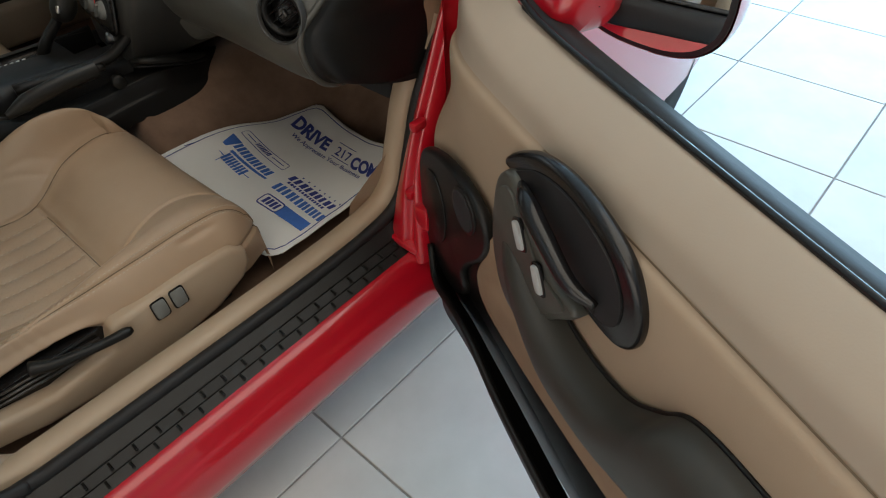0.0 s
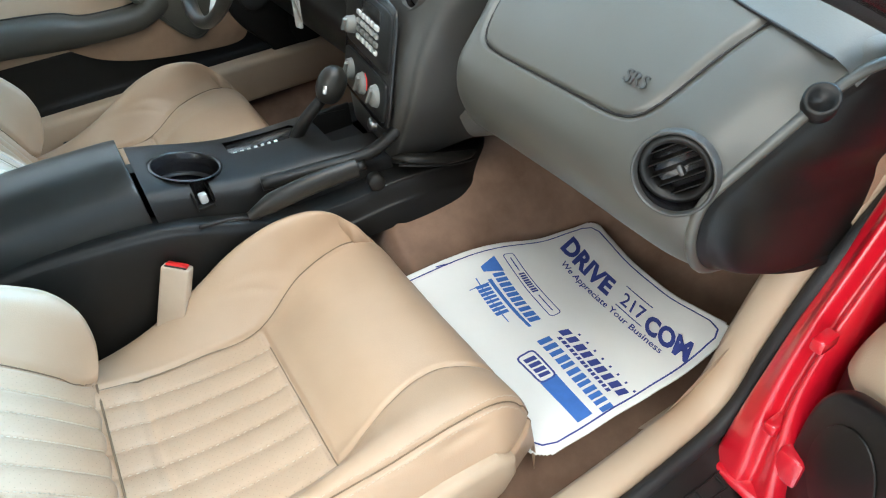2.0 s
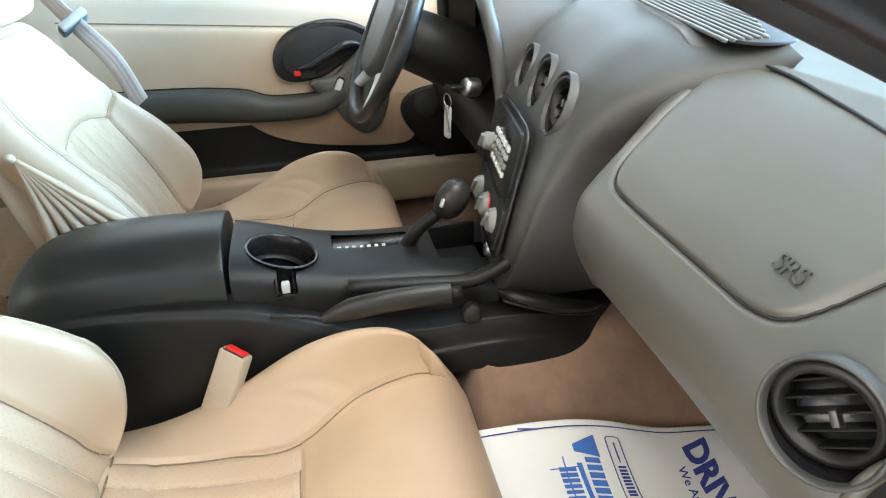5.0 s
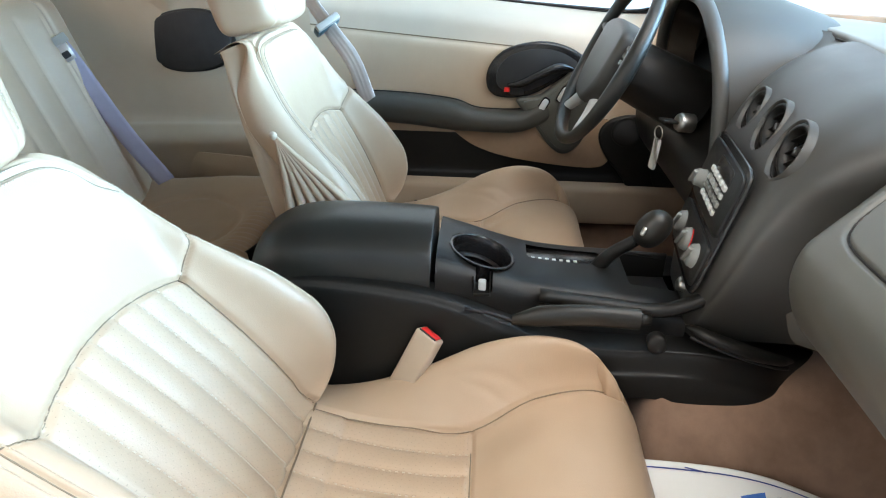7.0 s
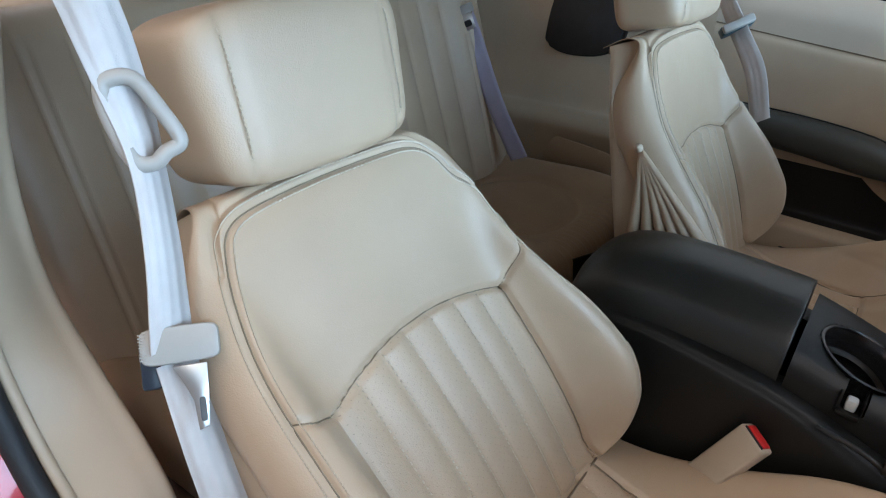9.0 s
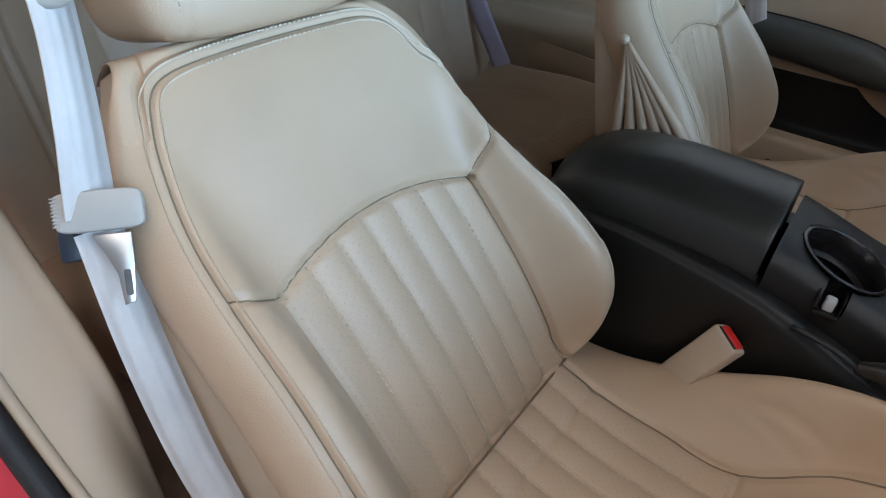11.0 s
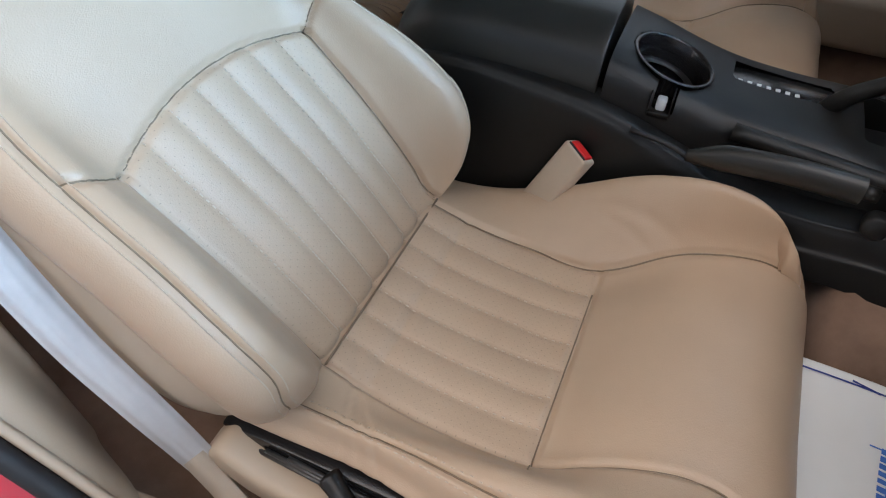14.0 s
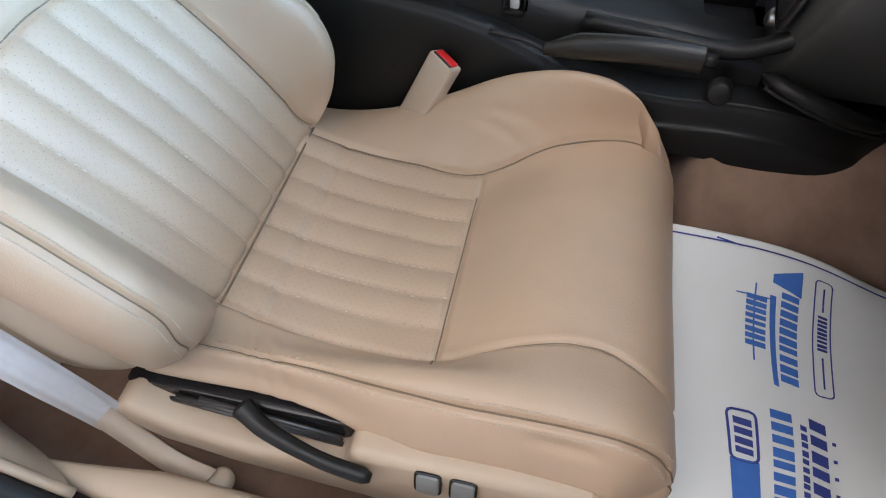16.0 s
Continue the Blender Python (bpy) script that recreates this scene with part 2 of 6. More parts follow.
gloss_black = make("glossy_black_plastic", (0.012, 0.012, 0.013), 0.22, spread=0.1, scale=9, fine=300, relief=0.03)
rubber = make("black_rubber", (0.010, 0.010, 0.011), 0.62, spread=0.2, scale=20, fine=400, relief=0.3)
hide_black = make("black_leather", (0.013, 0.0128, 0.0112), 0.36, spec=0.5, spread=0.15, scale=12, fine=380, relief=0.3, deep=0.0006)
speaker_cloth = make("black_speaker_mesh", (0.018, 0.018, 0.02), 0.8, spread=0.2, scale=30, fine=900, relief=0.7, deep=0.001)
grey_button = make("grey_button_plastic", (0.17, 0.175, 0.165), 0.45, spread=0.06, scale=20, fine=400, relief=0.1)
pale_button = make("pale_button_plastic", (0.48, 0.49, 0.48), 0.4, spread=0.08, scale=30, fine=400, relief=0.1)
chrome = make("worn_chrome", (0.50, 0.49, 0.47), 0.30, 1.0, spread=0.08, scale=30, fine=200, relief=0.04)
steel = make("dark_steel", (0.10, 0.10, 0.10), 0.4, 0.8, spread=0.3, scale=30, fine=200, relief=0.2)
red_plastic = make("red_plastic", (0.70, 0.02, 0.018), 0.35, spread=0.06, scale=30, fine=300, relief=0.05)
belt_web, nt, b = material("pale_webbing", (0.60, 0.54, 0.50), 0.7)
wv = nt.nodes.new("ShaderNodeTexWave")
wv.inputs["Scale"].default_value = 29
uvn = nt.nodes.new("ShaderNodeUVMap")
nt.links.new(uvn.outputs[0], wv.inputs["Vector"])
nt.links.new(ramp(nt, noise_node(nt, 20).outputs[0], (0.45, 0.41, 0.385), (0.54, 0.50, 0.475)).outputs[0], b.inputs["Base Color"])
bump(nt, b, wv.outputs[0], 0.5, 0.0012, bump(nt, b, noise_node(nt, 700).outputs[0], 0.4, 0.0005))
lilac_web = make("lilac_webbing", (0.36, 0.32, 0.40), 0.7, spread=0.06, scale=20, fine=500, relief=0.4)
belt_plastic = make("beige_belt_plastic", (0.34, 0.31, 0.275), 0.42, spread=0.05, scale=20, fine=300, relief=0.1)
buckle_tan = make("tan_buckle_plastic", (0.46, 0.36, 0.27), 0.42, spread=0.05, scale=20, fine=300, relief=0.1)
teal_plastic = make("teal_plastic_sleeve", (0.035, 0.095, 0.115), 0.4, spread=0.1, scale=20)

navy_plastic = make("navy_plastic_stop", (0.010, 0.018, 0.030), 0.4, spread=0.1, scale=20)

carpet, nt, b = material("brown_carpet", (0.25, 0.16, 0.11), 0.95, spec=0.15)
nt.links.new(ramp(nt, noise_node(nt, 6, 8, 0.65).outputs[0], (0.155, 0.093, 0.062), (0.275, 0.175, 0.125), 0.32, 0.66).outputs[0], b.inputs["Base Color"])
bump(nt, b, noise_node(nt, 900, 2).outputs[0], 0.5, 0.0012, bump(nt, b, noise_node(nt, 25, 5).outputs[0], 0.3, 0.004))
b.inputs["Sheen Weight"].default_value = 0.25

paint = make("red_car_paint", (0.52, 0.006, 0.018), 0.3, 0.0, 1.0, spread=0.03, scale=4, fine=900, relief=0.02)
paint.node_tree.nodes["Principled BSDF"].inputs["Coat Roughness"].default_value = 0.04
paper = make("white_paper", (0.80, 0.80, 0.77), 0.75, spread=0.02, scale=8, fine=300, relief=0.2, deep=0.0006)
ink_blue = make("blue_ink", (0.045, 0.16, 0.50), 0.7, spread=0.08, scale=60)
ink_navy = make("navy_ink", (0.035, 0.055, 0.25), 0.7, spread=0.08, scale=60)
mirror_glass = material("mirror_glass", (0.9, 0.9, 0.9), 0.02, 1.0)[0]
wall_white = make("white_wall_paint", (0.62, 0.61, 0.59), 0.8, spread=0.02, scale=2, fine=200, relief=0.1)
glass = material("window_glass", (1, 1, 1), 0.0)[0]
glass.node_tree.nodes["Principled BSDF"].inputs["Transmission Weight"].default_value = 1.0
glass.node_tree.nodes["Principled BSDF"].inputs["IOR"].default_value = 1.02
tile_mat, nt, b = material("grey_floor_tile", (0.60, 0.60, 0.57), 0.22)
oi = nt.nodes.new("ShaderNodeObjectInfo")
tone = nt.nodes.new("ShaderNodeMapRange")
tone.inputs["To Min"].default_value, tone.inputs["To Max"].default_value = 0.93, 1.05
nt.links.new(oi.outputs["Random"], tone.inputs["Value"])
mul = nt.nodes.new("ShaderNodeVectorMath")
mul.operation = "SCALE"
nt.links.new(ramp(nt, noise_node(nt, 3.5, 7, 0.6).outputs[0], (0.53, 0.53, 0.50), (0.66, 0.66, 0.63)).outputs[0], mul.inputs[0])
nt.links.new(tone.outputs[0], mul.inputs["Scale"])
nt.links.new(mul.outputs[0], b.inputs["Base Color"])
bump(nt, b, noise_node(nt, 40, 5).outputs[0], 0.06, 0.002)
grout = make("grey_grout", (0.30, 0.30, 0.29), 0.9, spread=0.2, scale=20)


# ---- front seats ----
def keyed(x, xs, ys):
    """A smooth value through (xs, ys)."""
    x = np.asarray(x, float)
    xs, ys = np.array(xs, float), np.array(ys, float)
    m = np.gradient(ys, xs)
    i = np.clip(np.searchsorted(xs, x) - 1, 0, len(xs) - 2)
    h = xs[i + 1] - xs[i]
    t = np.clip((x - xs[i]) / h, 0, 1)
    return (2 * t ** 3 - 3 * t ** 2 + 1) * ys[i] + (t ** 3 - 2 * t ** 2 + t) * h * m[i] + (-2 * t ** 3 + 3 * t ** 2) * ys[i + 1] + (t ** 3 - t ** 2) * h * m[i + 1]


def seam_in(y):
    return keyed(y, (-0.3, -0.1, 0.0, 0.1, 0.18, 0.27), (-0.142, -0.148, -0.146, -0.187, -0.207, -0.21))


def seam_out(y):
    return keyed(y, (-0.3, -0.1, 0.0, 0.09, 0.17, 0.25, 0.27), (0.145, 0.15, 0.148, 0.128, 0.12, 0.148, 0.152))


CUSH_Y = (-0.30, -0.24, -0.16, -0.08, 0.0, 0.05, 0.10, 0.15, 0.20, 0.237, 0.258, 0.264, 0.262)
CUSH_Z = (0.500, 0.480, 0.455, 0.447, 0.450, 0.470, 0.486, 0.491, 0.488, 0.472, 0.440, 0.400, 0.340)
CREST_IN = (0.458, 0.456, 0.470, 0.502, 0.544, 0.564, 0.573, 0.567, 0.550, 0.520, 0.470, 0.415, 0.345)
CREST_OUT = (0.485, 0.482, 0.482, 0.490, 0.506, 0.512, 0.515, 0.514, 0.507, 0.486, 0.448, 0.405, 0.350)
EDGE_OUT = (0.470, 0.470, 0.468, 0.464, 0.462, 0.464, 0.466, 0.468, 0.466, 0.452, 0.425, 0.390, 0.345)


def edge_seam(y):
    """The sewn edge of the cushion on the outer side."""
    k = np.clip((0.06 - np.asarray(y, float)) / 0.26, 0, 1)
    return 0.222 - 0.022 * k * k * (3 - 2 * k)


def groove(d, width, depth):
    return -depth * np.exp(-((d / width) ** 2))


def seat_cushion(parent, cx, sgn):
    net = []
    for y, z, ci, co, eo in zip(CUSH_Y, CUSH_Z, CREST_IN, CREST_OUT, EDGE_OUT):
        si, so = float(seam_in(y)), float(seam_out(y))
        pull = 0.0 if y < 0.2 else (y - 0.2) * 0.35
        turn_in = 0.0 if y < 0.15 else (y - 0.15) * 0.48
        tuck = 0.026 * min(1.0, max(0.0, (-0.045 - y) / 0.05))
        row = [(-0.258 + turn_in, min(ci, 0.5) - 0.15), (-0.262 + turn_in, ci - 0.075), (-0.246 + turn_in * 0.8, ci - 0.016), (-0.222 + pull * 0.7, ci),
               (si, z + 0.004), (si * 0.5, z), (0.0, z - 0.001), (so * 0.5, z), (so, z + 0.003), (0.190, co), (0.226 - pull * 0.6 - tuck * 0.6, (co + eo) / 2 + 0.012),
               (0.246 - pull - tuck, eo), (0.256 - pull - tuck, eo - (0.045 if y > -0.04 else 0.014)), (0.252 - pull - tuck * 1.2, 0.36 if y > -0.04 else eo - 0.024)]
        back_ = 0.38 * max(0.0, y - 0.15)
        net.append([(x, y - back_ * (1.0, 1.0, 0.95, 0.7)[k] if k < 4 else y, h) for k, (x, h) in enumerate(row)])
    g = net_points(net, 240, 200)
    nrm = grid_normals(g)
    x, y = g[..., 0], g[..., 1]
    si, so = seam_in(y), seam_out(y)
    disp = groove(x - si, 0.0035, 0.006) + groove(x - so, 0.0035, 0.006)
    inside = (x > si) & (x < so)
    disp += np.where(inside, groove(y - 0.0, 0.0032, 0.006), 0)
    flute = inside & (y < -0.002)
    ph = (x - si) / np.maximum(so - si, 1e-6) * 7
    f = np.abs(np.sin(ph * math.pi))
    disp += np.where(flute, (np.sqrt(f) - 0.75) * 0.0062, 0)
    disp += np.where(flute, groove(y + 0.195 - 0.03 * np.abs(x), 0.006, 0.0035), 0)
    edge_x = edge_seam(y)
    disp += groove(x - edge_x, 0.003, 0.0045) * (y < 0.25)
    wob = np.array([[noise.noise(V((a * 9, b * 9, 3.1))) for a, b in zip(r, q)] for r, q in zip(x[::4, ::4], y[::4, ::4])])
    wob = np.kron(wob, np.ones((4, 4)))[: x.shape[0], : x.shape[1]]
    for _ in range(4):
        wob = (wob + np.roll(wob, 1, 0) + np.roll(wob, -1, 0) + np.roll(wob, 1, 1) + np.roll(wob, -1, 1)) / 5
    disp += wob * 0.0018
    low = ((x > 0.225) & (y > -0.03)) | (y > 0.25)
    disp += np.where(low, groove(g[..., 2] - 0.424 - 0.1 * np.maximum(0, 0.15 - y) * (x > 0.2), 0.0055, 0.007), 0)
    crease = np.zeros_like(x)
    for k, (cxx, cyy, ang, ln) in enumerate([(-0.19, 0.0, 1.3, 0.05), (-0.2, 0.012, 1.45, 0.06), (0.19, -0.18, 0.5, 0.05), (0.2, -0.16, 0.7, 0.05), (0.17, -0.2, 0.35, 0.06), (0.236, 0.12, 1.5, 0.02), (0.236, 0.135, 1.5, 0.02), (0.236, 0.15, 1.5, 0.02), (0.236, 0.165, 1.5, 0.02)]):
        a, b = (x - cxx) * math.cos(ang) + (y - cyy) * math.sin(ang), -(x - cxx) * math.sin(ang) + (y - cyy) * math.cos(ang)
        crease += np.exp(-((a / ln) ** 2)) * groove(b, 0.004, 0.0022)
    disp += crease
    g = g + nrm * disp[..., None] * np.sign(nrm[g.shape[0] // 2, 120, 2])
    uv = np.stack([x, y], -1)
    w = g.copy()
    w[..., 0] = cx + sgn * g[..., 0]
    xm, ym = (x[1:, 1:] + x[:-1, :-1]) / 2, (y[1:, 1:] + y[:-1, :-1]) / 2
    zm = (g[1:, 1:, 2] + g[:-1, :-1, 2]) / 2
    mid = (xm > seam_in(ym)) & (xm < seam_out(ym))
    flip = sgn < 0
    link("cushion_insert", grid_mesh("cushion_insert", w, flip, mid & (ym < 0), uv), leather_soft, parent, "fluted perforated tan leather")
    link("cushion_front_pad", grid_mesh("cushion_front_pad", w, flip, mid & (ym >= 0), uv), leather, parent)
    link("inner_bolster", grid_mesh("inner_bolster", w, flip, xm <= seam_in(ym), uv), leather, parent)
    link("outer_bolster", grid_mesh("outer_bolster", w, flip, xm >= seam_out(ym), uv), leather, parent)
    # stitches beside the flutes' seams and the outer edge
    st = []
    for i in range(6, 190, 2):
        if -0.28 < y[i, 120] < 0.25:
            for off in (-0.0065, 0.0065):
                j = int(np.argmin(np.abs(x[i] - edge_x[i, 0] - off)))
                st.append((w[i, j], w[i + 1, j]))
    for k in range(1, 7):
        for i in range(2, 190, 2):
            if -0.25 < y[i, 120] < -0.006:
                t = seam_in(y[i, 120]) + (seam_out(y[i, 120]) - seam_in(y[i, 120])) * k / 7
                j = int(np.argmin(np.abs(x[i] - t)))
                st.append((w[i, j], w[i + 1, j]))
    stitches("stitching", st, parent)
    # Dark tubes in the cushion's seam grooves deepen their shade by colour.
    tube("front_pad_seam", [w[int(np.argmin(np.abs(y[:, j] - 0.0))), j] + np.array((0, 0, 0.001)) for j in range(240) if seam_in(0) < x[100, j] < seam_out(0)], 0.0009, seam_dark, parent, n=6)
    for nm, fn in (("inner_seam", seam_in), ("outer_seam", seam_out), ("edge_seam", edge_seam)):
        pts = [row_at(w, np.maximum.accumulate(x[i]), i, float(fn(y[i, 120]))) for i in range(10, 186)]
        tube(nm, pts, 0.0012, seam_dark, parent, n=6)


def row_at(g3, xs_row, i, t):
    """The point of grid row i where its x is t."""
    j = int(np.clip(np.searchsorted(xs_row, t), 1, len(xs_row) - 1))
    f = min(1.0, max(0.0, (t - xs_row[j - 1]) / max(xs_row[j] - xs_row[j - 1], 1e-9)))
    return g3[i, j - 1] * (1 - f) + g3[i, j] * f


def stitches(name, pairs, parent):
    """Short raised threads, joined."""
    verts, faces = [], []
    for a, b in pairs:
        a, b = V(a), V(b)
        d = b - a
        if d.length < 1e-6:
            continue
        mid = (a + b) / 2
        d = d.normalized() * 0.0021
        s = d.cross(V((0, 0.3, 1))).normalized() * 0.0007
        up = s.cross(d).normalized() * 0.0016
        if up.z < 0:
            up = -up
        k = len(verts)
        verts += [mid - d - s, mid - d + s, mid + d + s, mid + d - s, mid - d * 0.6 + up, mid + d * 0.6 + up]
        faces += [(k, k + 1, k + 4), (k + 2, k + 3, k + 5), (k + 1, k + 2, k + 5, k + 4), (k + 3, k, k + 4, k + 5)]
    link(name, mesh_from(name, verts, faces, False), thread, parent, "tan stitching", "stuff")


BACK_V = (-0.108, -0.075, -0.045, -0.020, 0.0, 0.020, 0.050, 0.080, 0.115, 0.16, 0.21, 0.26, 0.31, 0.36, 0.42, 0.462, 0.488, 0.503, 0.509, 0.503)
BACK_IN = (0.105, 0.115, 0.130, 0.150, 0.178, 0.210, 0.238, 0.249, 0.253, 0.249, 0.238, 0.224, 0.215, 0.212, 0.206, 0.186, 0.163, 0.148, 0.143, 0.139)
BACK_W = (0.120, 0.135, 0.160, 0.196, 0.226, 0.246, 0.257, 0.260, 0.259, 0.254, 0.247, 0.240, 0.232, 0.221, 0.201, 0.180, 0.162, 0.151, 0.146, 0.142)
BACK_C = (-0.110, -0.090, -0.065, -0.025, 0.018, 0.047, 0.069, 0.079, 0.082, 0.076, 0.066, 0.050, 0.033, 0.018, 0.008, 0.003, -0.002, -0.012, -0.035, -0.075)
BACK_D = (-0.110, -0.080, -0.050, -0.018, 0.000, 0.004, 0.007, 0.009, 0.010, 0.010, 0.007, 0.003, 0.000, 0.002, 0.004, 0.003, -0.002, -0.012, -0.035, -0.075)
AXIS_UP, AXIS_OUT = np.array((0, -0.551, 0.835)), np.array((0, 0.835, 0.551))
BACK_BASE = np.array((0.0, -0.248, 0.487))


def back_place(cx, sgn, lean, x, v, d, rec=0.0):
    c, s = math.cos(rec), math.sin(rec)
    up, out = AXIS_UP * c + AXIS_OUT * s, AXIS_OUT * c - AXIS_UP * s
    p = BACK_BASE + np.multiply.outer(v, up) + np.multiply.outer(d, out)
    p[..., 0] = cx + sgn * x + lean * v
    return p


def arc_v(x):
    return 0.275 + 0.030 * (1 - (x / 0.146) ** 2)


def diag_v(x):
    """The seam from the arch to the edge: steep beside the console, gentler beside the door."""
    return 0.275 + (np.abs(x) - 0.146) * np.where(np.asarray(x) < 0, 1.1, 0.50)


def side_width(v, inner):
    return keyed(v, BACK_V[:-2], (BACK_IN if inner else BACK_W)[:-2])


def rim_path():
    """The piped seam round the backrest's face, in (across, up)."""
    half = [(float(side_width(q, False)) - (0.028 if q > 0.06 else 0.028 - 0.35 * (0.06 - q)), q) for q in np.linspace(0.0, 0.42, 12)]
    half += [(0.160, 0.448), (0.148, 0.468), (0.130, 0.480), (0.10, 0.486), (0.05, 0.489), (0, 0.490), (-0.06, 0.489), (-0.105, 0.486), (-0.132, 0.477), (-0.150, 0.458), (-0.162, 0.43)]
    half += [(-float(side_width(q, True)) + 0.021, q) for q in np.linspace(0.40, 0.03, 11)]
    return smooth_path([(a, q, 0) for a, q in half], 330)[:, :2]


def path_distance(px, pv, path):
    """Distance of every grid point from a line of points."""
    best = np.full(px.shape, 9.0)
    for (a, q), (a2, q2) in zip(path[:-1], path[1:]):
        ex, ev = a2 - a, q2 - q
        t = np.clip(((px - a) * ex + (pv - q) * ev) / max(ex * ex + ev * ev, 1e-12), 0, 1)
        best = np.minimum(best, np.hypot(px - a - t * ex, pv - q - t * ev))
    return best


def on_face(wd, x, v, a, q):
    """The point of the sewn face at across a, up q."""
    col = v[:, v.shape[1] // 2]
    top = int(np.argmax(col))
    fi = float(np.interp(q, col[:top], np.arange(top)))
    i = min(int(fi), top - 2)
    out = [row_at(wd, np.maximum.accumulate(x[k]), k, a) for k in (i, i + 1)]
    return out[0] * (1 - (fi - i)) + out[1] * (fi - i)


def seat_backrest(parent, cx, sgn, lean, rec):
    net = []
    for v, wi, w, c, d in zip(BACK_V, BACK_IN, BACK_W, BACK_C, BACK_D):
        s = d + 0.002
        k = 1.0 if v < 0.40 else max(0.15, 1 - (v - 0.40) / 0.11)

        def flank(wide):
            xs = 0.146 if wide > 0.19 else wide - 0.045
            return [(wide - 0.014, c - 0.092 * k), (wide - 0.001, c - 0.055 * k), (wide - 0.005, c - 0.024 * k), (wide - 0.020, c - 0.005), (wide - min(0.055, (wide - xs) * 0.55), c), (xs, s)]
        row = [(-a, v, b) for a, b in flank(wi)] + [(-0.073 if wi > 0.16 else -0.05, v, d), (0.0, v, d - 0.002), (0.073 if w > 0.16 else 0.05, v, d)] + [(a, v, b) for a, b in flank(w)[::-1]]
        net.append(row)
    g = net_points(net, 260, 230)
    nrm = grid_normals(g)
    x, v = g[..., 0], g[..., 1]
    ax = np.abs(x)
    inside = (ax < 0.146) & (v < arc_v(x))
    disp = np.where(v < 0.275, groove(ax - 0.146, 0.0035, 0.006), 0)
    disp += np.where(ax < 0.15, groove((v - arc_v(x)) * 0.95, 0.0035, 0.006), 0)
    wide = np.where(x < 0, side_width(v, True), side_width(v, False))
    disp += np.where((ax > 0.144) & (ax < wide - np.where(x < 0, 0.010, 0.028)), groove((v - diag_v(x)) * np.where(x < 0, 0.67, 0.9), 0.0035, 0.005), 0)
    ph = (x + 0.146) / 0.292 * 7
    disp += np.where(inside, (np.sqrt(np.abs(np.sin(ph * math.pi))) - 0.75) * 0.0064, 0)
    rim = rim_path()
    disp += groove(path_distance(x, v, rim[::3]), 0.0032, 0.0038)
    disp += np.where(v > 0.44, groove(path_distance(x, v, rim[::3] + np.array((0, 0.013))), 0.003, 0.003), 0)
    wob = np.array([[noise.noise(V((a * 7, b * 7, 7.7))) for a, b in zip(r, q)] for r, q in zip(x[::5, ::5], v[::5, ::5])])
    wob = np.kron(wob, np.ones((5, 5)))[: x.shape[0], : x.shape[1]]
    for _ in range(6):
        wob = (wob + np.roll(wob, 1, 0) + np.roll(wob, -1, 0) + np.roll(wob, 1, 1) + np.roll(wob, -1, 1)) / 5
    disp += wob * 0.0016
    g = g + nrm * disp[..., None] * np.sign(nrm[60, 130, 2])
    wd = back_place(cx, sgn, lean, g[..., 0], g[..., 1], g[..., 2], rec)
    uv = np.stack([x, v], -1)

    def mid(a):
        return (a[1:, 1:] + a[:-1, :-1]) / 2
    xm, vm = mid(x), mid(v)
    axm = np.abs(xm)
    ins = (axm < 0.146) & (vm < arc_v(xm))
    up = ~ins & (vm > np.where(axm < 0.146, arc_v(xm), diag_v(xm)))
    flip = sgn < 0
    link("back_insert", grid_mesh("back_insert", wd, flip, ins, uv), leather_soft, parent, "fluted perforated tan leather")
    link("upper_back_panel", grid_mesh("upper_back_panel", wd, flip, up, uv), leather, parent)
    link("back_bolster", grid_mesh("back_bolster", wd, flip, ~ins & ~up & (xm < 0), uv), leather, parent)
    link("back_bolster", grid_mesh("back_bolster", wd, flip, ~ins & ~up & (xm > 0), uv), leather, parent)
    # Seam grooves of the backrest get dark tubes in place of shade.
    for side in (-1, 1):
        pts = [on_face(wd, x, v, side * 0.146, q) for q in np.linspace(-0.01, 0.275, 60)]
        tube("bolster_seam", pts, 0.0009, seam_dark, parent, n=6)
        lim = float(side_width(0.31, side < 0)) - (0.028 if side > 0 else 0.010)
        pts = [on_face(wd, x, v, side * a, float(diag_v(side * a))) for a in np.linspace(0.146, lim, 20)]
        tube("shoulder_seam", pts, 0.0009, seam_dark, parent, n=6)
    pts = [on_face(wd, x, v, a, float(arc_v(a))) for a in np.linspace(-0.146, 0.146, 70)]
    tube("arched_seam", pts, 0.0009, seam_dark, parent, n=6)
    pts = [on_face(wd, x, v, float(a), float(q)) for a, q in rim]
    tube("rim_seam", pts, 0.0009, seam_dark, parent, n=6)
    st = []
    out = np.stack([-np.gradient(rim[:, 1]), np.gradient(rim[:, 0])], 1)
    out /= np.linalg.norm(out, axis=1, keepdims=True)
    for off in (-0.0068, 0.0068):
        line = smooth_path(np.concatenate([rim + out * off, np.zeros((len(rim), 1))], 1), 700)
        for k in range(4, 694, 2):
            st.append((on_face(wd, x, v, float(line[k, 0]), float(line[k, 1])), on_face(wd, x, v, float(line[k + 1, 0]), float(line[k + 1, 1]))))
    for k in range(1, 7):
        for i in range(20, 230, 2):
            t = -0.146 + 0.292 * k / 7
            if v[i, 130] < arc_v(t) - 0.006:
                j = int(np.argmin(np.abs(x[i] - t)))
                st.append((wd[i, j], wd[i + 1, j]))
    stitches("back_stitching", st, parent)
    # rear shell
    shell = []
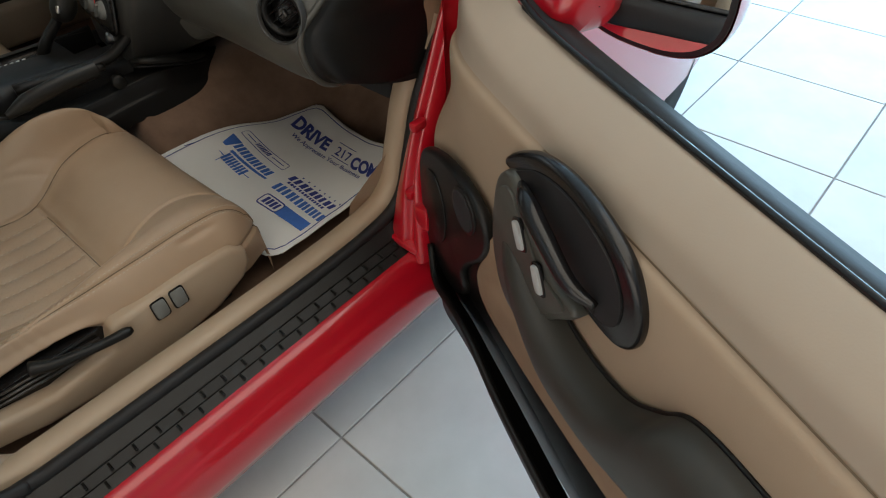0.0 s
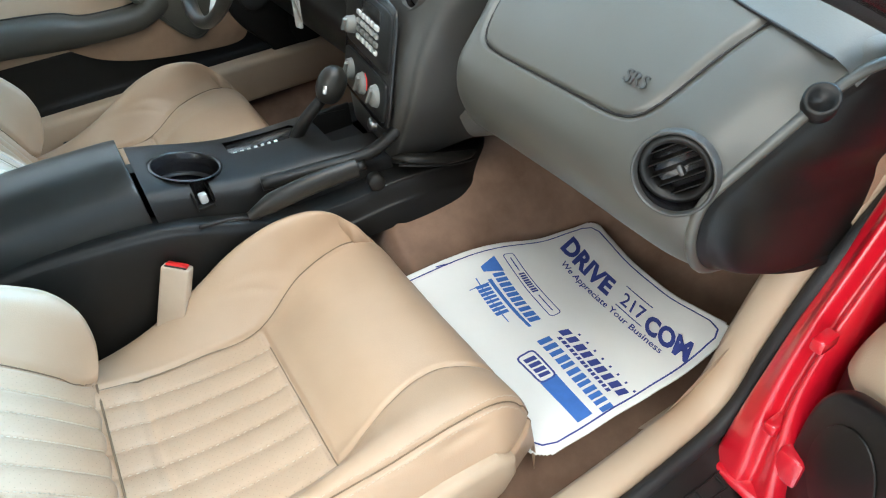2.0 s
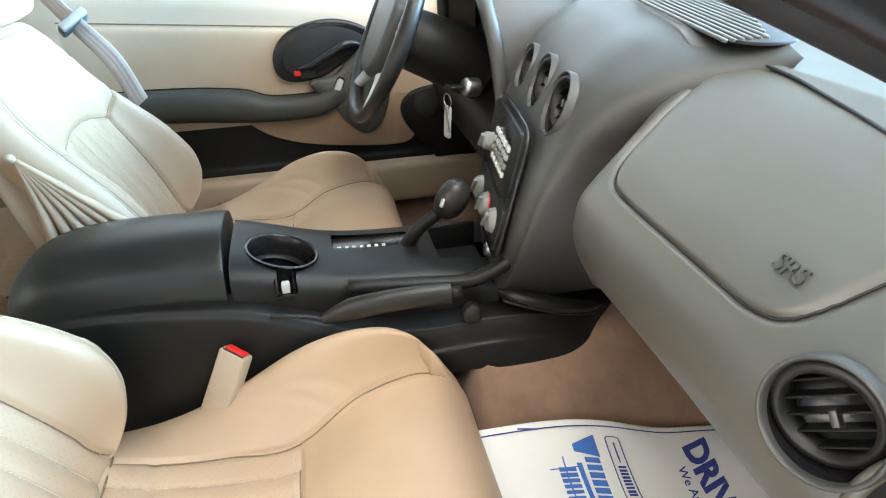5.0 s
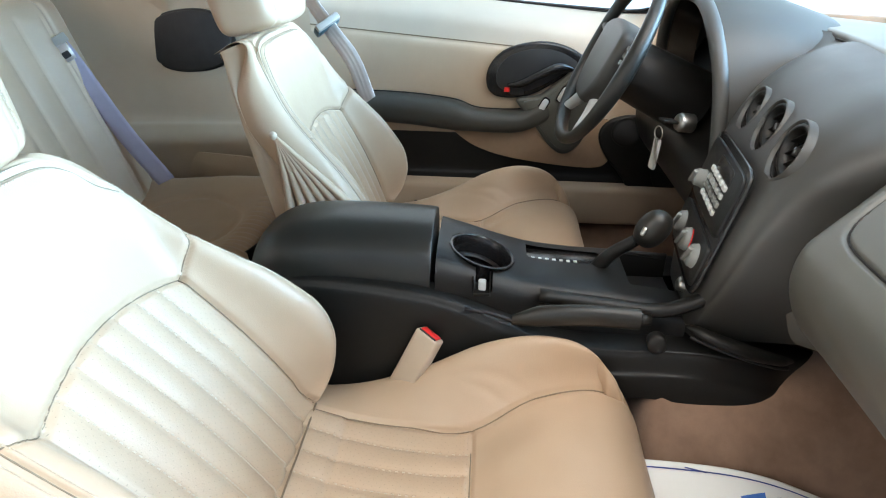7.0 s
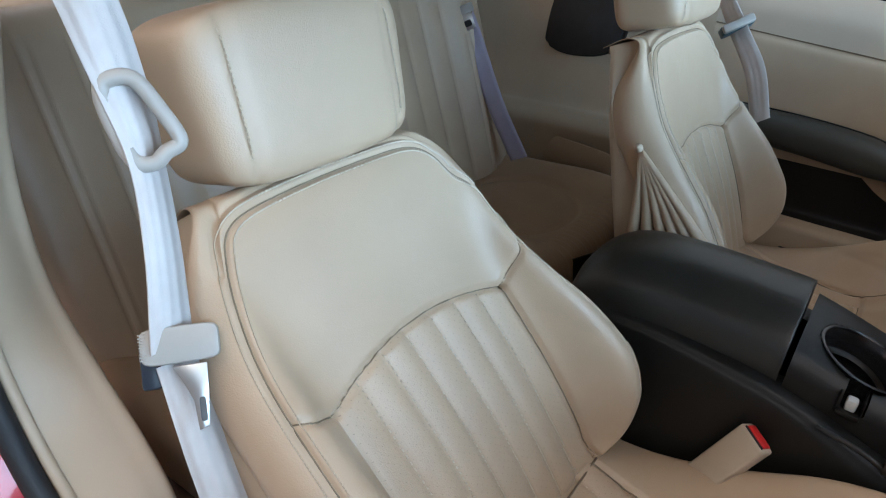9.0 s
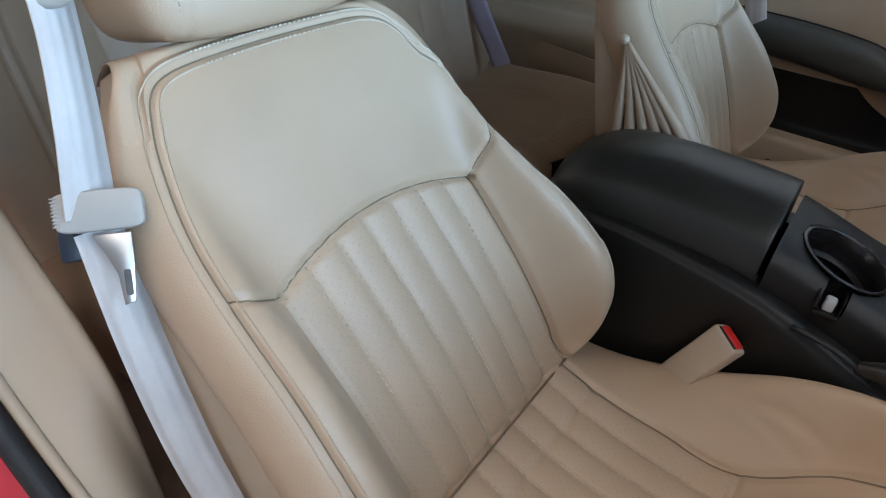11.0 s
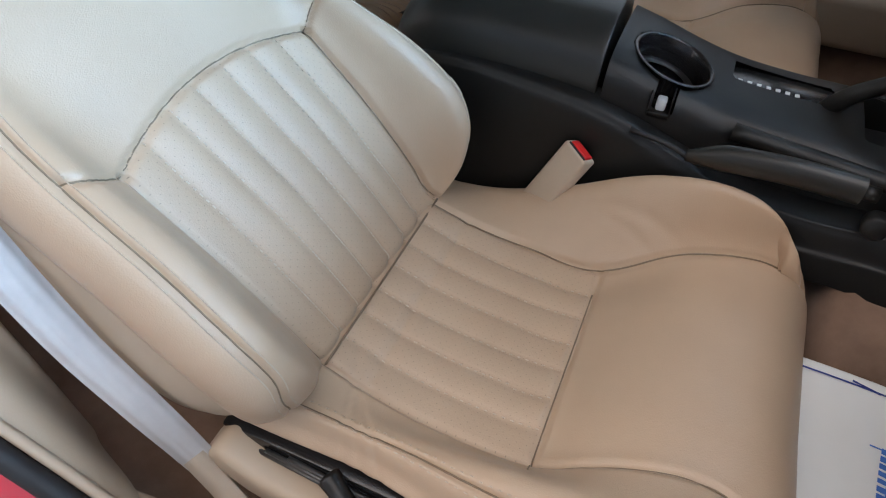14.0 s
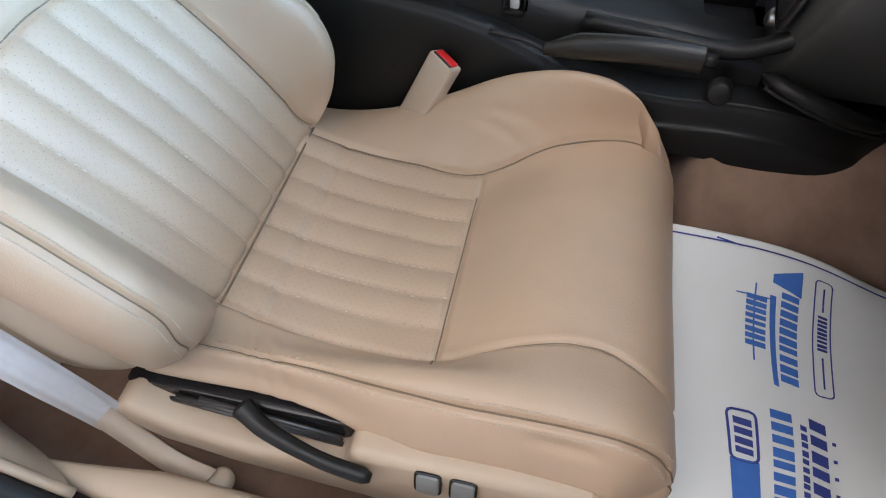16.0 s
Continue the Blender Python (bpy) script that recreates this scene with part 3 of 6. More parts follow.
    for vv, wi, w, c in zip(BACK_V[3:-2], BACK_IN[3:-2], BACK_W[3:-2], BACK_C[3:-2]):
        k = 1.0 if vv < 0.40 else max(0.15, 1 - (vv - 0.40) / 0.11)
        thin = float(np.interp(vv, (0.15, 0.5), (1.0, 0.60)))
        deep = (min(c, 0.03) - 0.105) * thin
        shell.append([(a, vv, b) for a, b in [(-wi + 0.013, c - 0.085 * k), (-wi + 0.010, deep), (-wi + 0.04, -0.112 * thin), (0, -0.118 * thin), (w - 0.04, -0.112 * thin), (w - 0.010, deep), (w - 0.013, c - 0.085 * k)]])
    s = net_points(shell, 60, 50)
    link("rear_shell", grid_mesh("rear_shell", back_place(cx, sgn, lean, s[..., 0], s[..., 1], s[..., 2], rec), not flip), trim_tan, parent)
    cap = net_points([[(a, 0.500, -0.070) for a in (-0.14, 0, 0.14)], [(a, 0.498, -0.074) for a in (-0.14, 0, 0.14)], [(a, 0.49, -0.076) for a in (-0.14, 0, 0.14)]], 20, 14)
    link("shell_cap", grid_mesh("shell_cap", back_place(cx, sgn, lean, cap[..., 0], cap[..., 1], cap[..., 2], rec), flip), trim_tan, parent)


def headrest(parent, cx, at_y, at_z):
    """A padded block with a seamed face, tilted less than the backrest."""
    n, mrows = 96, 64
    g = np.zeros((mrows, n, 3))
    for i in range(mrows):
        t = -math.pi / 2 + math.pi * i / (mrows - 1)
        for j in range(n):
            p = 2 * math.pi * j / n
            sg = lambda q, e: math.copysign(abs(q) ** e, q)
            cz = sg(math.sin(t), 0.30)
            r = abs(math.cos(t)) ** 0.26
            wide = 0.134 + 0.006 * cz
            xx, yy = wide * r * sg(math.cos(p), 0.30), 0.062 * r * sg(math.sin(p), 0.36)
            zz = 0.086 * cz - (0.012 * (xx / 0.14) ** 2 if cz > 0 else -0.006 * (xx / 0.14) ** 2)
            if yy > 0.02:
                d1 = abs(abs(xx) - 0.098)
                yy -= 0.0035 * math.exp(-((d1 / 0.005) ** 2))
                yy += 0.006 * (1 - (xx / 0.15) ** 2)
            g[i, j] = (xx, yy, zz)
    me = grid_mesh("headrest_pad", g, closed_u=True)
    m = pose(cx, at_y, at_z, 14, 0, 0)
    me.transform(m)
    pad = link("headrest", me, leather, parent)
    parent = pad
    for side in (-1, 1):
        tube("headrest_post", [m @ V((side * 0.06, -0.01, -0.06)), m @ V((side * 0.06, -0.0, -0.125))], 0.006, chrome, parent, n=10)
        st = []
        for k in range(26):
            z0 = -0.068 + k * 0.0052
            y0 = 0.0665 - 0.045 * max(0, abs(z0) / 0.08) ** 7
            st.append((m @ V((side * 0.103, y0 - 0.003, z0)), m @ V((side * 0.103, y0 - 0.003, z0 + 0.003))))
        stitches("headrest_stitching", st, parent)


def pleats(parent, apex, feet, radius):
    """Gathered leather that fans out from a button."""
    for k, f in enumerate(feet):
        p = smooth_path([apex, (np.array(apex) * 0.45 + np.array(f) * 0.55) + np.array((0, 0.004, 0.0)), f], 16)
        tube("pleat", p, np.linspace(0.004, radius, 16), leather, parent, n=10)


def front_seat(cx, door_side, lean, rec, head, label):
    seat = thing("front_seat", (cx, 0.0, 0.28), label, "car seat", "front seats")
    seat_cushion(seat, cx, 1)
    seat_backrest(seat, cx, 1, lean, rec)
    if rec == 0.0:
        # Dark line that paints the shade where cushion meets backrest.
        tube("joint_shade_line", [(cx + a, -0.2415, 0.4845 + 0.05 * a * a) for a in np.linspace(-0.15, 0.15, 24)], 0.0016, seam_dark, seat, n=6)
    headrest(seat, *head)
    o = door_side
    # skirt with its seat switches, on the door side
    outline = [(-0.335, 0.425), (-0.325, 0.39), (-0.29, 0.362), (-0.21, 0.338), (-0.02, 0.315), (0.12, 0.335), (0.185, 0.365), (0.207, 0.395), (0.206, 0.425), (0.18, 0.447), (0.10, 0.452), (-0.06, 0.448), (-0.075, 0.40), (-0.18, 0.388), (-0.26, 0.405), (-0.31, 0.44)]
    m = Matrix(((0, 0, o, cx + o * 0.225), (1, 0, 0, 0), (0, 1, 0, 0), (0, 0, 0, 1)))
    prism("side_skirt", outline, 0.045, trim_tan, seat, m, 0.012, seg=4)
    mi = Matrix(((0, 0, -o, cx - o * 0.215), (1, 0, 0, 0), (0, 1, 0, 0), (0, 0, 0, 1)))
    prism("inner_skirt", [(-0.30, 0.42), (-0.28, 0.33), (0.20, 0.33), (0.22, 0.42)], 0.03, trim_tan, seat, mi, 0.008)
    for y0 in (0.021, 0.057):
        fr = facing((cx + o * 0.2705, y0, 0.424), (o, 0, 0.12))
        prism("switch_bezel", oval(0.0145, 0.0205, 28, 6), 0.003, gloss_black, seat, fr, 0.001)
        prism("seat_switch", oval(0.012, 0.018, 28, 6), 0.006, grey_button, seat, fr, 0.002, "grey rocker switch")
    # recliner: dark mechanism in the gap and a lever
    block("recliner_mechanism", (cx + o * 0.20, -0.33, 0.34), (cx + o * 0.236, -0.06, 0.435), gloss_black, seat, 0.004)
    for k in range(3):
        tube("recliner_rod", [(cx + o * 0.240, -0.30 + 0.03 * k, 0.418 + 0.007 * k), (cx + o * 0.244, -0.08, 0.400 + 0.010 * k)], 0.003, steel, seat, n=8)
    lev = smooth_path([(cx + o * 0.245, -0.185, 0.447), (cx + o * 0.262, -0.150, 0.442), (cx + o * 0.277, -0.09, 0.437), (cx + o * 0.282, -0.035, 0.431)], 24)
    tube("recliner_lever", lev, np.interp(np.linspace(0, 1, 24), (0, 0.15, 0.6, 0.95, 1), (0.013, 0.011, 0.0085, 0.009, 0.005)), black, seat, n=12, label="black recliner lever")
    block("seat_base", (cx - 0.19, -0.25, 0.20), (cx + 0.19, 0.18, 0.37), black, seat, 0.01)
    for dx in (-0.17, 0.17):
        block("seat_rail", (cx + dx - 0.02, -0.28, 0.17), (cx + dx + 0.02, 0.2, 0.215), steel, seat, 0.004)
    return seat


passenger = front_seat(0.413, 1, 0.11, 0.0, (0.462, -0.588, 0.974), "tan leather bucket seat with fluted inserts, beside open door")
driver = front_seat(-0.375, -1, 0.10, 0.20, (-0.335, -0.475, 1.035), "tan leather bucket seat with fluted inserts, behind steering wheel")
pleats(driver, (-0.104, -0.385, 0.79), [(-0.110, -0.372 + k * 0.034, 0.600) for k in range(6)], 0.014)
lathe("pleat_button", [(0.0, 0.006), (0.006, 0.005), (0.008, 0.0)], facing((-0.094, -0.387, 0.797), (1, 0, 0.1)), trim_tan, driver, 16)


# ---- showroom ----
def room_wall(name, lo, hi, label):
    ob = block(name, lo, hi, wall_white, None, 0.0, label=label)
    return tagged(ob, label, "wall", kind="structure")


ground = thing("floor", (0, 0, 0), "grey glazed showroom floor tiles with grey grout", "floor", kind="structure")
block("grout_bed", (-6.0, -6.0, -0.10), (7.0, 7.0, -0.004), grout, ground, 0.0)
room_wall("wall_south", (-6.0, -6.2, 0), (7.0, -6.0, 5.0), "plain white painted showroom wall")
room_wall("wall_north_base", (-6.0, 7.0, 0), (7.0, 7.2, 0.3), "low white wall under the showroom glazing")
room_wall("wall_north_top", (-6.0, 7.0, 4.7), (7.0, 7.2, 5.0), "white wall band above the showroom glazing")
room_wall("wall_west", (-6.2, -6.0, 0), (-6.0, 7.0, 5.0), "plain white painted showroom wall")
room_wall("wall_east_base", (7.0, -6.0, 0), (7.2, 7.0, 0.3), "low white wall under the showroom glazing")
room_wall("wall_east_top", (7.0, -6.0, 4.7), (7.2, 7.0, 5.0), "white wall band above the showroom glazing")
ceil = block("ceiling", (-6.2, -6.2, 5.0), (7.2, 7.2, 5.1), wall_white, None, 0.0)
tagged(ceil, "plain white showroom ceiling", "ceiling", kind="structure")

# ---- car shell: floor, sill, pillars ----
shell = thing("car_body", (0.0, 0.0, 0.0), "red two-door sports car body with open passenger door", "car")


def floor_height(x, y):
    """Carpet: footwells, the hump beside the tunnel, the toe board."""
    r = keyed(x, (-0.80, -0.70, -0.62, -0.40, -0.24, -0.19, 0.0, 0.20, 0.235, 0.30, 0.36, 0.46, 0.60, 0.70, 0.745), (0.40, 0.36, 0.34, 0.34, 0.40, 0.50, 0.52, 0.505, 0.455, 0.325, 0.318, 0.312, 0.310, 0.300, 0.345))
    hump = keyed(x, (-1.0, 0.20, 0.235, 0.29, 0.36, 0.46, 0.56, 1.0), (0, 0, 0.012, 0.058, 0.040, 0.012, 0, 0)) * keyed(y, (-2.0, 0.42, 0.60, 0.75, 1.2), (1.0, 1.0, 0.15, 0.0, 0.0))
    toe = keyed(y, (-2.0, 0.50, 0.62, 0.75, 0.90, 1.05), (0.0, 0.0, 0.004, 0.05, 0.20, 0.38))
    rear = keyed(y, (-2.0, -0.9, -0.62, -0.45, 1.2), (0.12, 0.10, 0.03, 0.0, 0.0))
    w = float(keyed(y, (-2.0, 0.20, 0.235, 0.285, 0.32, 1.2), (0, 0, 0, 1, 1, 1)))
    r = r * w + (1 - w) * keyed(x, (-0.80, -0.70, -0.62, -0.40, -0.15, 0.0, 0.15, 0.30, 0.46, 0.60, 0.70, 0.745), (0.40, 0.36, 0.33, 0.325, 0.345, 0.37, 0.345, 0.32, 0.312, 0.310, 0.300, 0.345))
    return r + hump * w + toe + rear + 0.004 * noise.noise(V((x * 6, y * 6, 0.3)))


xs, ys = np.linspace(-0.80, 0.745, 110), np.linspace(-1.25, 1.05, 130)
g = np.array([[(a, c, float(floor_height(a, c))) for a in xs] for c in ys])
link("carpet", grid_mesh("carpet", g), carpet, shell, "brown cut-pile car carpet")
block("floor_pan", (-0.78, -1.3, 0.12), (0.80, 1.0, 0.20), black, shell, 0.01)

# tan sill ledge that sweeps up the front of the door opening
ledge = smooth_path([(0.748, -0.42, 0.410), (0.749, -0.36, 0.390), (0.750, -0.28, 0.376), (0.752, -0.2, 0.373), (0.758, 0.2, 0.372), (0.752, 0.43, 0.374), (0.750, 0.515, 0.405), (0.752, 0.552, 0.50), (0.762, 0.585, 0.62), (0.775, 0.655, 0.745)], 110)
prof = [(-0.030, -0.02), (-0.031, 0.004), (-0.022, 0.014), (-0.004, 0.017), (0.012, 0.015), (0.019, 0.007), (0.020, -0.02)]


def sweep(name, path, profile, mat, parent, label="", side=(1, 0, 0), sizes=None):
    """A moulding: profile (sideways, outward) along a path that runs fore and aft."""
    p = np.array(path)
    t = np.gradient(p, axis=0)
    t /= np.linalg.norm(t, axis=1, keepdims=True)
    s = np.array(side, float)
    g = []
    for i in range(len(p)):
        up = np.cross(s, t[i])
        up /= np.linalg.norm(up)
        k = 1.0 if sizes is None else float(sizes[i])
        g.append([p[i] + s * a * k + up * b * k for a, b in profile])
    g = np.array(g)
    return link(name, grid_mesh(name, g), mat, parent, label)


sweep("sill_trim", ledge, prof, trim_tan, shell, "tan plastic sill trim", sizes=np.interp(ledge[:, 1], (-0.41, -0.26), (0.15, 1.0)))
g = np.array([[(0.700 + 0.04 * i / 11, 0.42 + 0.4 * j / 19, 0.335 + 0.30 * (i / 11) ** 1.5 * (0.3 + 0.7 * j / 19) + 0.1 * max(0, j / 19 - 0.5)) for i in range(12)] for j in range(20)])
link("kick_panel", grid_mesh("kick_panel", g), trim_tan, shell)

seal = ledge + np.array((0.032, 0, -0.004))
tube("door_seal", seal[seal[:, 1] > -0.30], 0.0125, rubber, shell, n=10)
tube("door_seal", smooth_path([tuple(seal[-1]), (0.818, 0.665, 0.815), (0.828, 0.62, 0.890), (0.800, 0.50, 0.970), (0.752, 0.33, 1.06), (0.70, 0.14, 1.15), (0.665, 0.02, 1.20)], 40), 0.0115, rubber, shell, n=10)

# scuff plate with its pressed ladder pattern
plate = thing("sill_scuff_plate", (0.83, 0.0, 0.33), "black ribbed plastic scuff plate along the sill", "scuff plate")
ysp = np.linspace(-0.42, 0.497, 60)
g = np.array([[(0.792, y, 0.366), (0.800, y, 0.362), (0.815, y, 0.349), (0.824, y, 0.345), (0.842, y, 0.338), (0.856, y, 0.331), (0.863, y, 0.327), (0.866, y, 0.318)] for y in ysp])
for i, y in enumerate(ysp):
    if y > 0.44:
        g[i, :, 0] -= (g[i, :, 0] - 0.79) * 0.35 * ((y - 0.44) / 0.057) ** 3
link("plate", grid_mesh("plate", g), black, plate)
for k in range(20):
    y0 = 0.445 - k * 0.042
    block("rib", (0.8215, y0 - 0.0022, 0.3435), (0.8375, y0 + 0.0022, 0.3475), black, plate, 0.001, 1)
    block("rib", (0.8405, y0 - 0.0202, 0.3365), (0.8555, y0 - 0.0158, 0.3400), black, plate, 0.001, 1)
block("ridge", (0.8385, -0.4, 0.3380), (0.8400, 0.45, 0.3420), black, plate, 0.0006, 1)
block("ridge", (0.8185, -0.4, 0.3455), (0.8205, 0.46, 0.3500), black, plate, 0.0006, 1)

# painted rocker and the front hinge pillar
yr = np.linspace(-0.95, 0.535, 40)
g = np.array([[(0.860, y, 0.335), (0.868, y, 0.334), (0.880, y, 0.328), (0.889, y, 0.316), (0.893, y, 0.304), (0.902, y, 0.296), (0.912, y, 0.284), (0.918, y, 0.262), (0.918, y, 0.225), (0.905, y, 0.19), (0.870, y, 0.175), (0.80, y, 0.17)] for y in yr])
link("rocker", grid_mesh("rocker", g), paint, shell, "glossy red painted rocker")
pil = []
for z, xi, yi, xo, yo in [(0.325, 0.792, 0.470, 0.905, 0.455), (0.37, 0.795, 0.483, 0.90, 0.462), (0.43, 0.796, 0.500, 0.885, 0.478), (0.50, 0.797, 0.528, 0.868, 0.502), (0.58, 0.797, 0.565, 0.862, 0.535), (0.66, 0.800, 0.600, 0.862, 0.572), (0.77, 0.803, 0.650, 0.866, 0.620), (0.84, 0.808, 0.685, 0.872, 0.655), (0.875, 0.812, 0.705, 0.88, 0.675)]:
    pil.append([(xi - 0.006, yi + 0.03, z), (xi, yi, z), (xi + 0.012, yi - 0.012, z), ((xi + xo) / 2 - 0.008, (yi + yo) / 2 - 0.010, z + 0.003), ((xi + xo) / 2 + 0.008, (yi + yo) / 2 + 0.004, z), (xo - 0.014, yo - 0.006, z), (xo, yo + 0.02, z), (xo + 0.004, yo + 0.10, z)])
# Black sheet set behind the hinge, in place of the shade in the gap.
gap = np.array([[(x, 0.56 + 0.33 * (z - 0.4) + 0.02, z) for x in (0.855, 0.89, 0.93)] for z in np.linspace(0.38, 0.94, 8)])
link("hinge_gap_shade", grid_mesh("hinge_gap_shade", gap), rubber, shell, "black sheet painting the shade behind the door hinge")
link("hinge_pillar", grid_mesh("hinge_pillar", net_points(pil, 40, 40)), paint, shell, "glossy red door jamb")
block("jamb_step", (0.80, 0.452, 0.335), (0.885, 0.50, 0.352), paint, shell, 0.006, 3)
for k, (y0, z0) in enumerate([(0.50, 0.46), (0.53, 0.60)]):
    block("hinge_bolt", (0.838, y0 - 0.022, z0 - 0.010), (0.856, y0 + 0.01, z0 + 0.010), paint, shell, 0.005, 2)
block("door_hinge", (0.868, 0.47, 0.40), (0.905, 0.52, 0.455), paint, shell, 0.008, 2)
fen = net_points([[(0.905, 0.60, z), (0.915 + c, 0.75, z), (0.92 + c, 1.1, z), (0.90 + c, 1.7, z), (0.78 + c, 2.2, z)] for z, c in ((0.2, 0.0), (0.45, 0.02), (0.65, 0.02), (0.82, -0.01), (0.90, -0.08), (0.925, -0.2))], 30, 30)
link("front_fender", grid_mesh("front_fender", fen), paint, shell, "glossy red fender")
link("front_fender", grid_mesh("front_fender", fen * np.array((-1, 1, 1)), True), paint, shell, "glossy red fender")
tail = net_points([[(0.905, -0.95, z), (0.92 + c, -1.3, z), (0.90 + c, -1.7, z), (0.78 + c, -2.1, z)] for z, c in ((0.30, -0.02), (0.50, 0.0), (0.72, 0.0), (0.88, -0.03), (0.93, -0.10), (0.955, -0.22))], 24, 24)
link("rear_quarter_skin", grid_mesh("rear_quarter_skin", tail, True), paint, shell, "glossy red rear quarter")
link("rear_quarter_skin", grid_mesh("rear_quarter_skin", tail * np.array((-1, 1, 1))), paint, shell, "glossy red rear quarter")
for wx, wy in ((0.80, 1.42), (-0.80, 1.42), (0.78, -1.42), (-0.78, -1.42)):
    wm = facing((wx, wy, 0.305), (1 if wx > 0 else -1, 0, 0))
    whl = lathe("wheel", [(0.215, -0.09), (0.285, -0.105), (0.303, -0.085), (0.305, 0.0), (0.303, 0.085), (0.285, 0.105), (0.215, 0.09)], wm, rubber, shell, 48, "black rubber tyre")
    lathe("rim", [(0.215, 0.088), (0.200, 0.070), (0.10, 0.055), (0.05, 0.075), (0.0, 0.078)], wm, pale_button, whl, 40, "pale alloy rim")

hood = net_points([[(x, y, z) for x, z in ((-0.75, 0.90), (-0.4, 0.945), (0.0, 0.955), (0.4, 0.945), (0.75, 0.905))] for y in (1.12, 1.4, 1.8, 2.2)], 24, 16)
link("hood", grid_mesh("hood", hood), paint, shell, "glossy red bonnet")

# windscreen pillar, cowl and glass
# Pillar foot in a lighter grey that paints in glare off the windscreen.
cc = net_points([[(0.795, 0.60 + d, z), (0.83, 0.575 + d, z + 0.004), (0.87, 0.585 + d, z + 0.004), (0.905, 0.62 + d, z), (0.915, 0.80, z)] for z, d in ((0.855, 0.07), (0.88, 0.065), (0.905, 0.085), (0.93, 0.12), (0.955, 0.17), (0.96, 0.22))], 24, 20)
link("cowl_corner", grid_mesh("cowl_corner", cc, True), dash_pad, shell, "pillar foot, greyed in place of glare off the glass")
apath = smooth_path([(0.858, 0.76, 0.825), (0.835, 0.61, 0.925), (0.795, 0.48, 1.005), (0.745, 0.32, 1.085), (0.69, 0.14, 1.170), (0.655, 0.02, 1.220)], 40)
tube("windscreen_pillar", apath, 0.026, gloss_black, shell, n=14, label="black windscreen pillar")
tube("windscreen_moulding", apath + np.array((0.030, 0.03, 0.012)), 0.011, rubber, shell, n=8)
apl = apath * np.array((-1, 1, 1))
tube("windscreen_pillar", apl, 0.026, gloss_black, shell, n=14)
ws = net_points([[(-0.82, 0.74, 0.862), (-0.4, 1.06, 0.945), (0, 1.12, 0.955), (0.4, 1.06, 0.945), (0.82, 0.74, 0.862)], [(-0.755, 0.42, 1.035), (-0.4, 0.68, 1.10), (0, 0.72, 1.11), (0.4, 0.68, 1.10), (0.755, 0.42, 1.035)], [(-0.63, 0.06, 1.23), (-0.35, 0.14, 1.255), (0, 0.16, 1.26), (0.35, 0.14, 1.255), (0.63, 0.06, 1.23)]], 24, 16)
wg = link("windscreen", grid_mesh("windscreen", ws), glass, shell)
wg.visible_shadow = False
# Roof and headliner are unseen and assumed solid; they shade the cabin.
roof = net_points([[(-0.66, 0.05, 1.225), (0, 0.16, 1.262), (0.66, 0.05, 1.225)], [(-0.64, -0.35, 1.25), (0, -0.35, 1.295), (0.64, -0.35, 1.25)], [(-0.60, -0.80, 1.22), (0, -0.85, 1.27), (0.60, -0.80, 1.22)], [(-0.60, -1.15, 1.12), (0, -1.25, 1.16), (0.60, -1.15, 1.12)]], 24, 24)
link("roof_panel", grid_mesh("roof_panel", roof), paint, shell, "glossy red roof")
link("headliner", grid_mesh("headliner", roof - np.array((0, 0, 0.02))), trim_tan, shell)

# hatch and rear pillars close the cabin behind
hatch = net_points([[(-0.60, -1.15, 1.12), (0, -1.25, 1.16), (0.60, -1.15, 1.12)], [(-0.60, -1.55, 1.06), (0, -1.6, 1.10), (0.60, -1.55, 1.06)], [(-0.60, -2.0, 0.95), (0, -2.05, 0.97), (0.60, -2.0, 0.95)]], 16, 16)
hg = link("rear_hatch", grid_mesh("rear_hatch", hatch), glass, shell, "sloping hatch glass")
hg.visible_shadow = False
for sx in (-1, 1):
    g = np.array([[(sx * (0.70 - 0.1 * k), y + 0.03 * k, z0 + (z1 - z0) * k) for k in (0, 0.5, 1)] for y, z0, z1 in ((-0.84, 0.93, 1.19), (-1.15, 0.93, 1.12), (-1.6, 0.93, 1.05), (-2.0, 0.93, 0.96))])
    link("rear_pillar_trim", grid_mesh("rear_pillar_trim", g, sx < 0), trim_tan, shell)
# passenger quarter: tan trim, seal and red skin behind the door opening
QUARTER_EDGE = ((0.765, -0.335, 0.405), (0.766, -0.40, 0.475), (0.767, -0.47, 0.535), (0.767, -0.54, 0.585), (0.766, -0.60, 0.637), (0.764, -0.645, 0.70), (0.760, -0.672, 0.79), (0.745, -0.678, 0.92), (0.70, -0.66, 1.08))
QUARTER_CREST = ((0.700, -0.49, 0.39), (0.697, -0.505, 0.47), (0.695, -0.52, 0.54), (0.693, -0.54, 0.605), (0.690, -0.585, 0.655), (0.689, -0.645, 0.71), (0.687, -0.715, 0.79), (0.675, -0.745, 0.91), (0.64, -0.75, 1.08))
qt = net_points([[e, (0.3 * c[0] + 0.7 * e[0] - 0.006, 0.7 * e[1] + 0.3 * c[1], 0.7 * e[2] + 0.3 * c[2] + 0.008), (0.75 * c[0] + 0.25 * e[0], 0.25 * e[1] + 0.75 * c[1], 0.25 * e[2] + 0.75 * c[2] + 0.008), c,
                  (c[0] - 0.002, c[1] - 0.06, c[2] - 0.02), (c[0] - 0.02, c[1] - 0.30, c[2] - 0.03)] for e, c in zip(QUARTER_EDGE, QUARTER_CREST)], 36, 60)
link("quarter_trim", grid_mesh("quarter_trim", qt), trim_tan, shell, "tan moulded quarter trim")
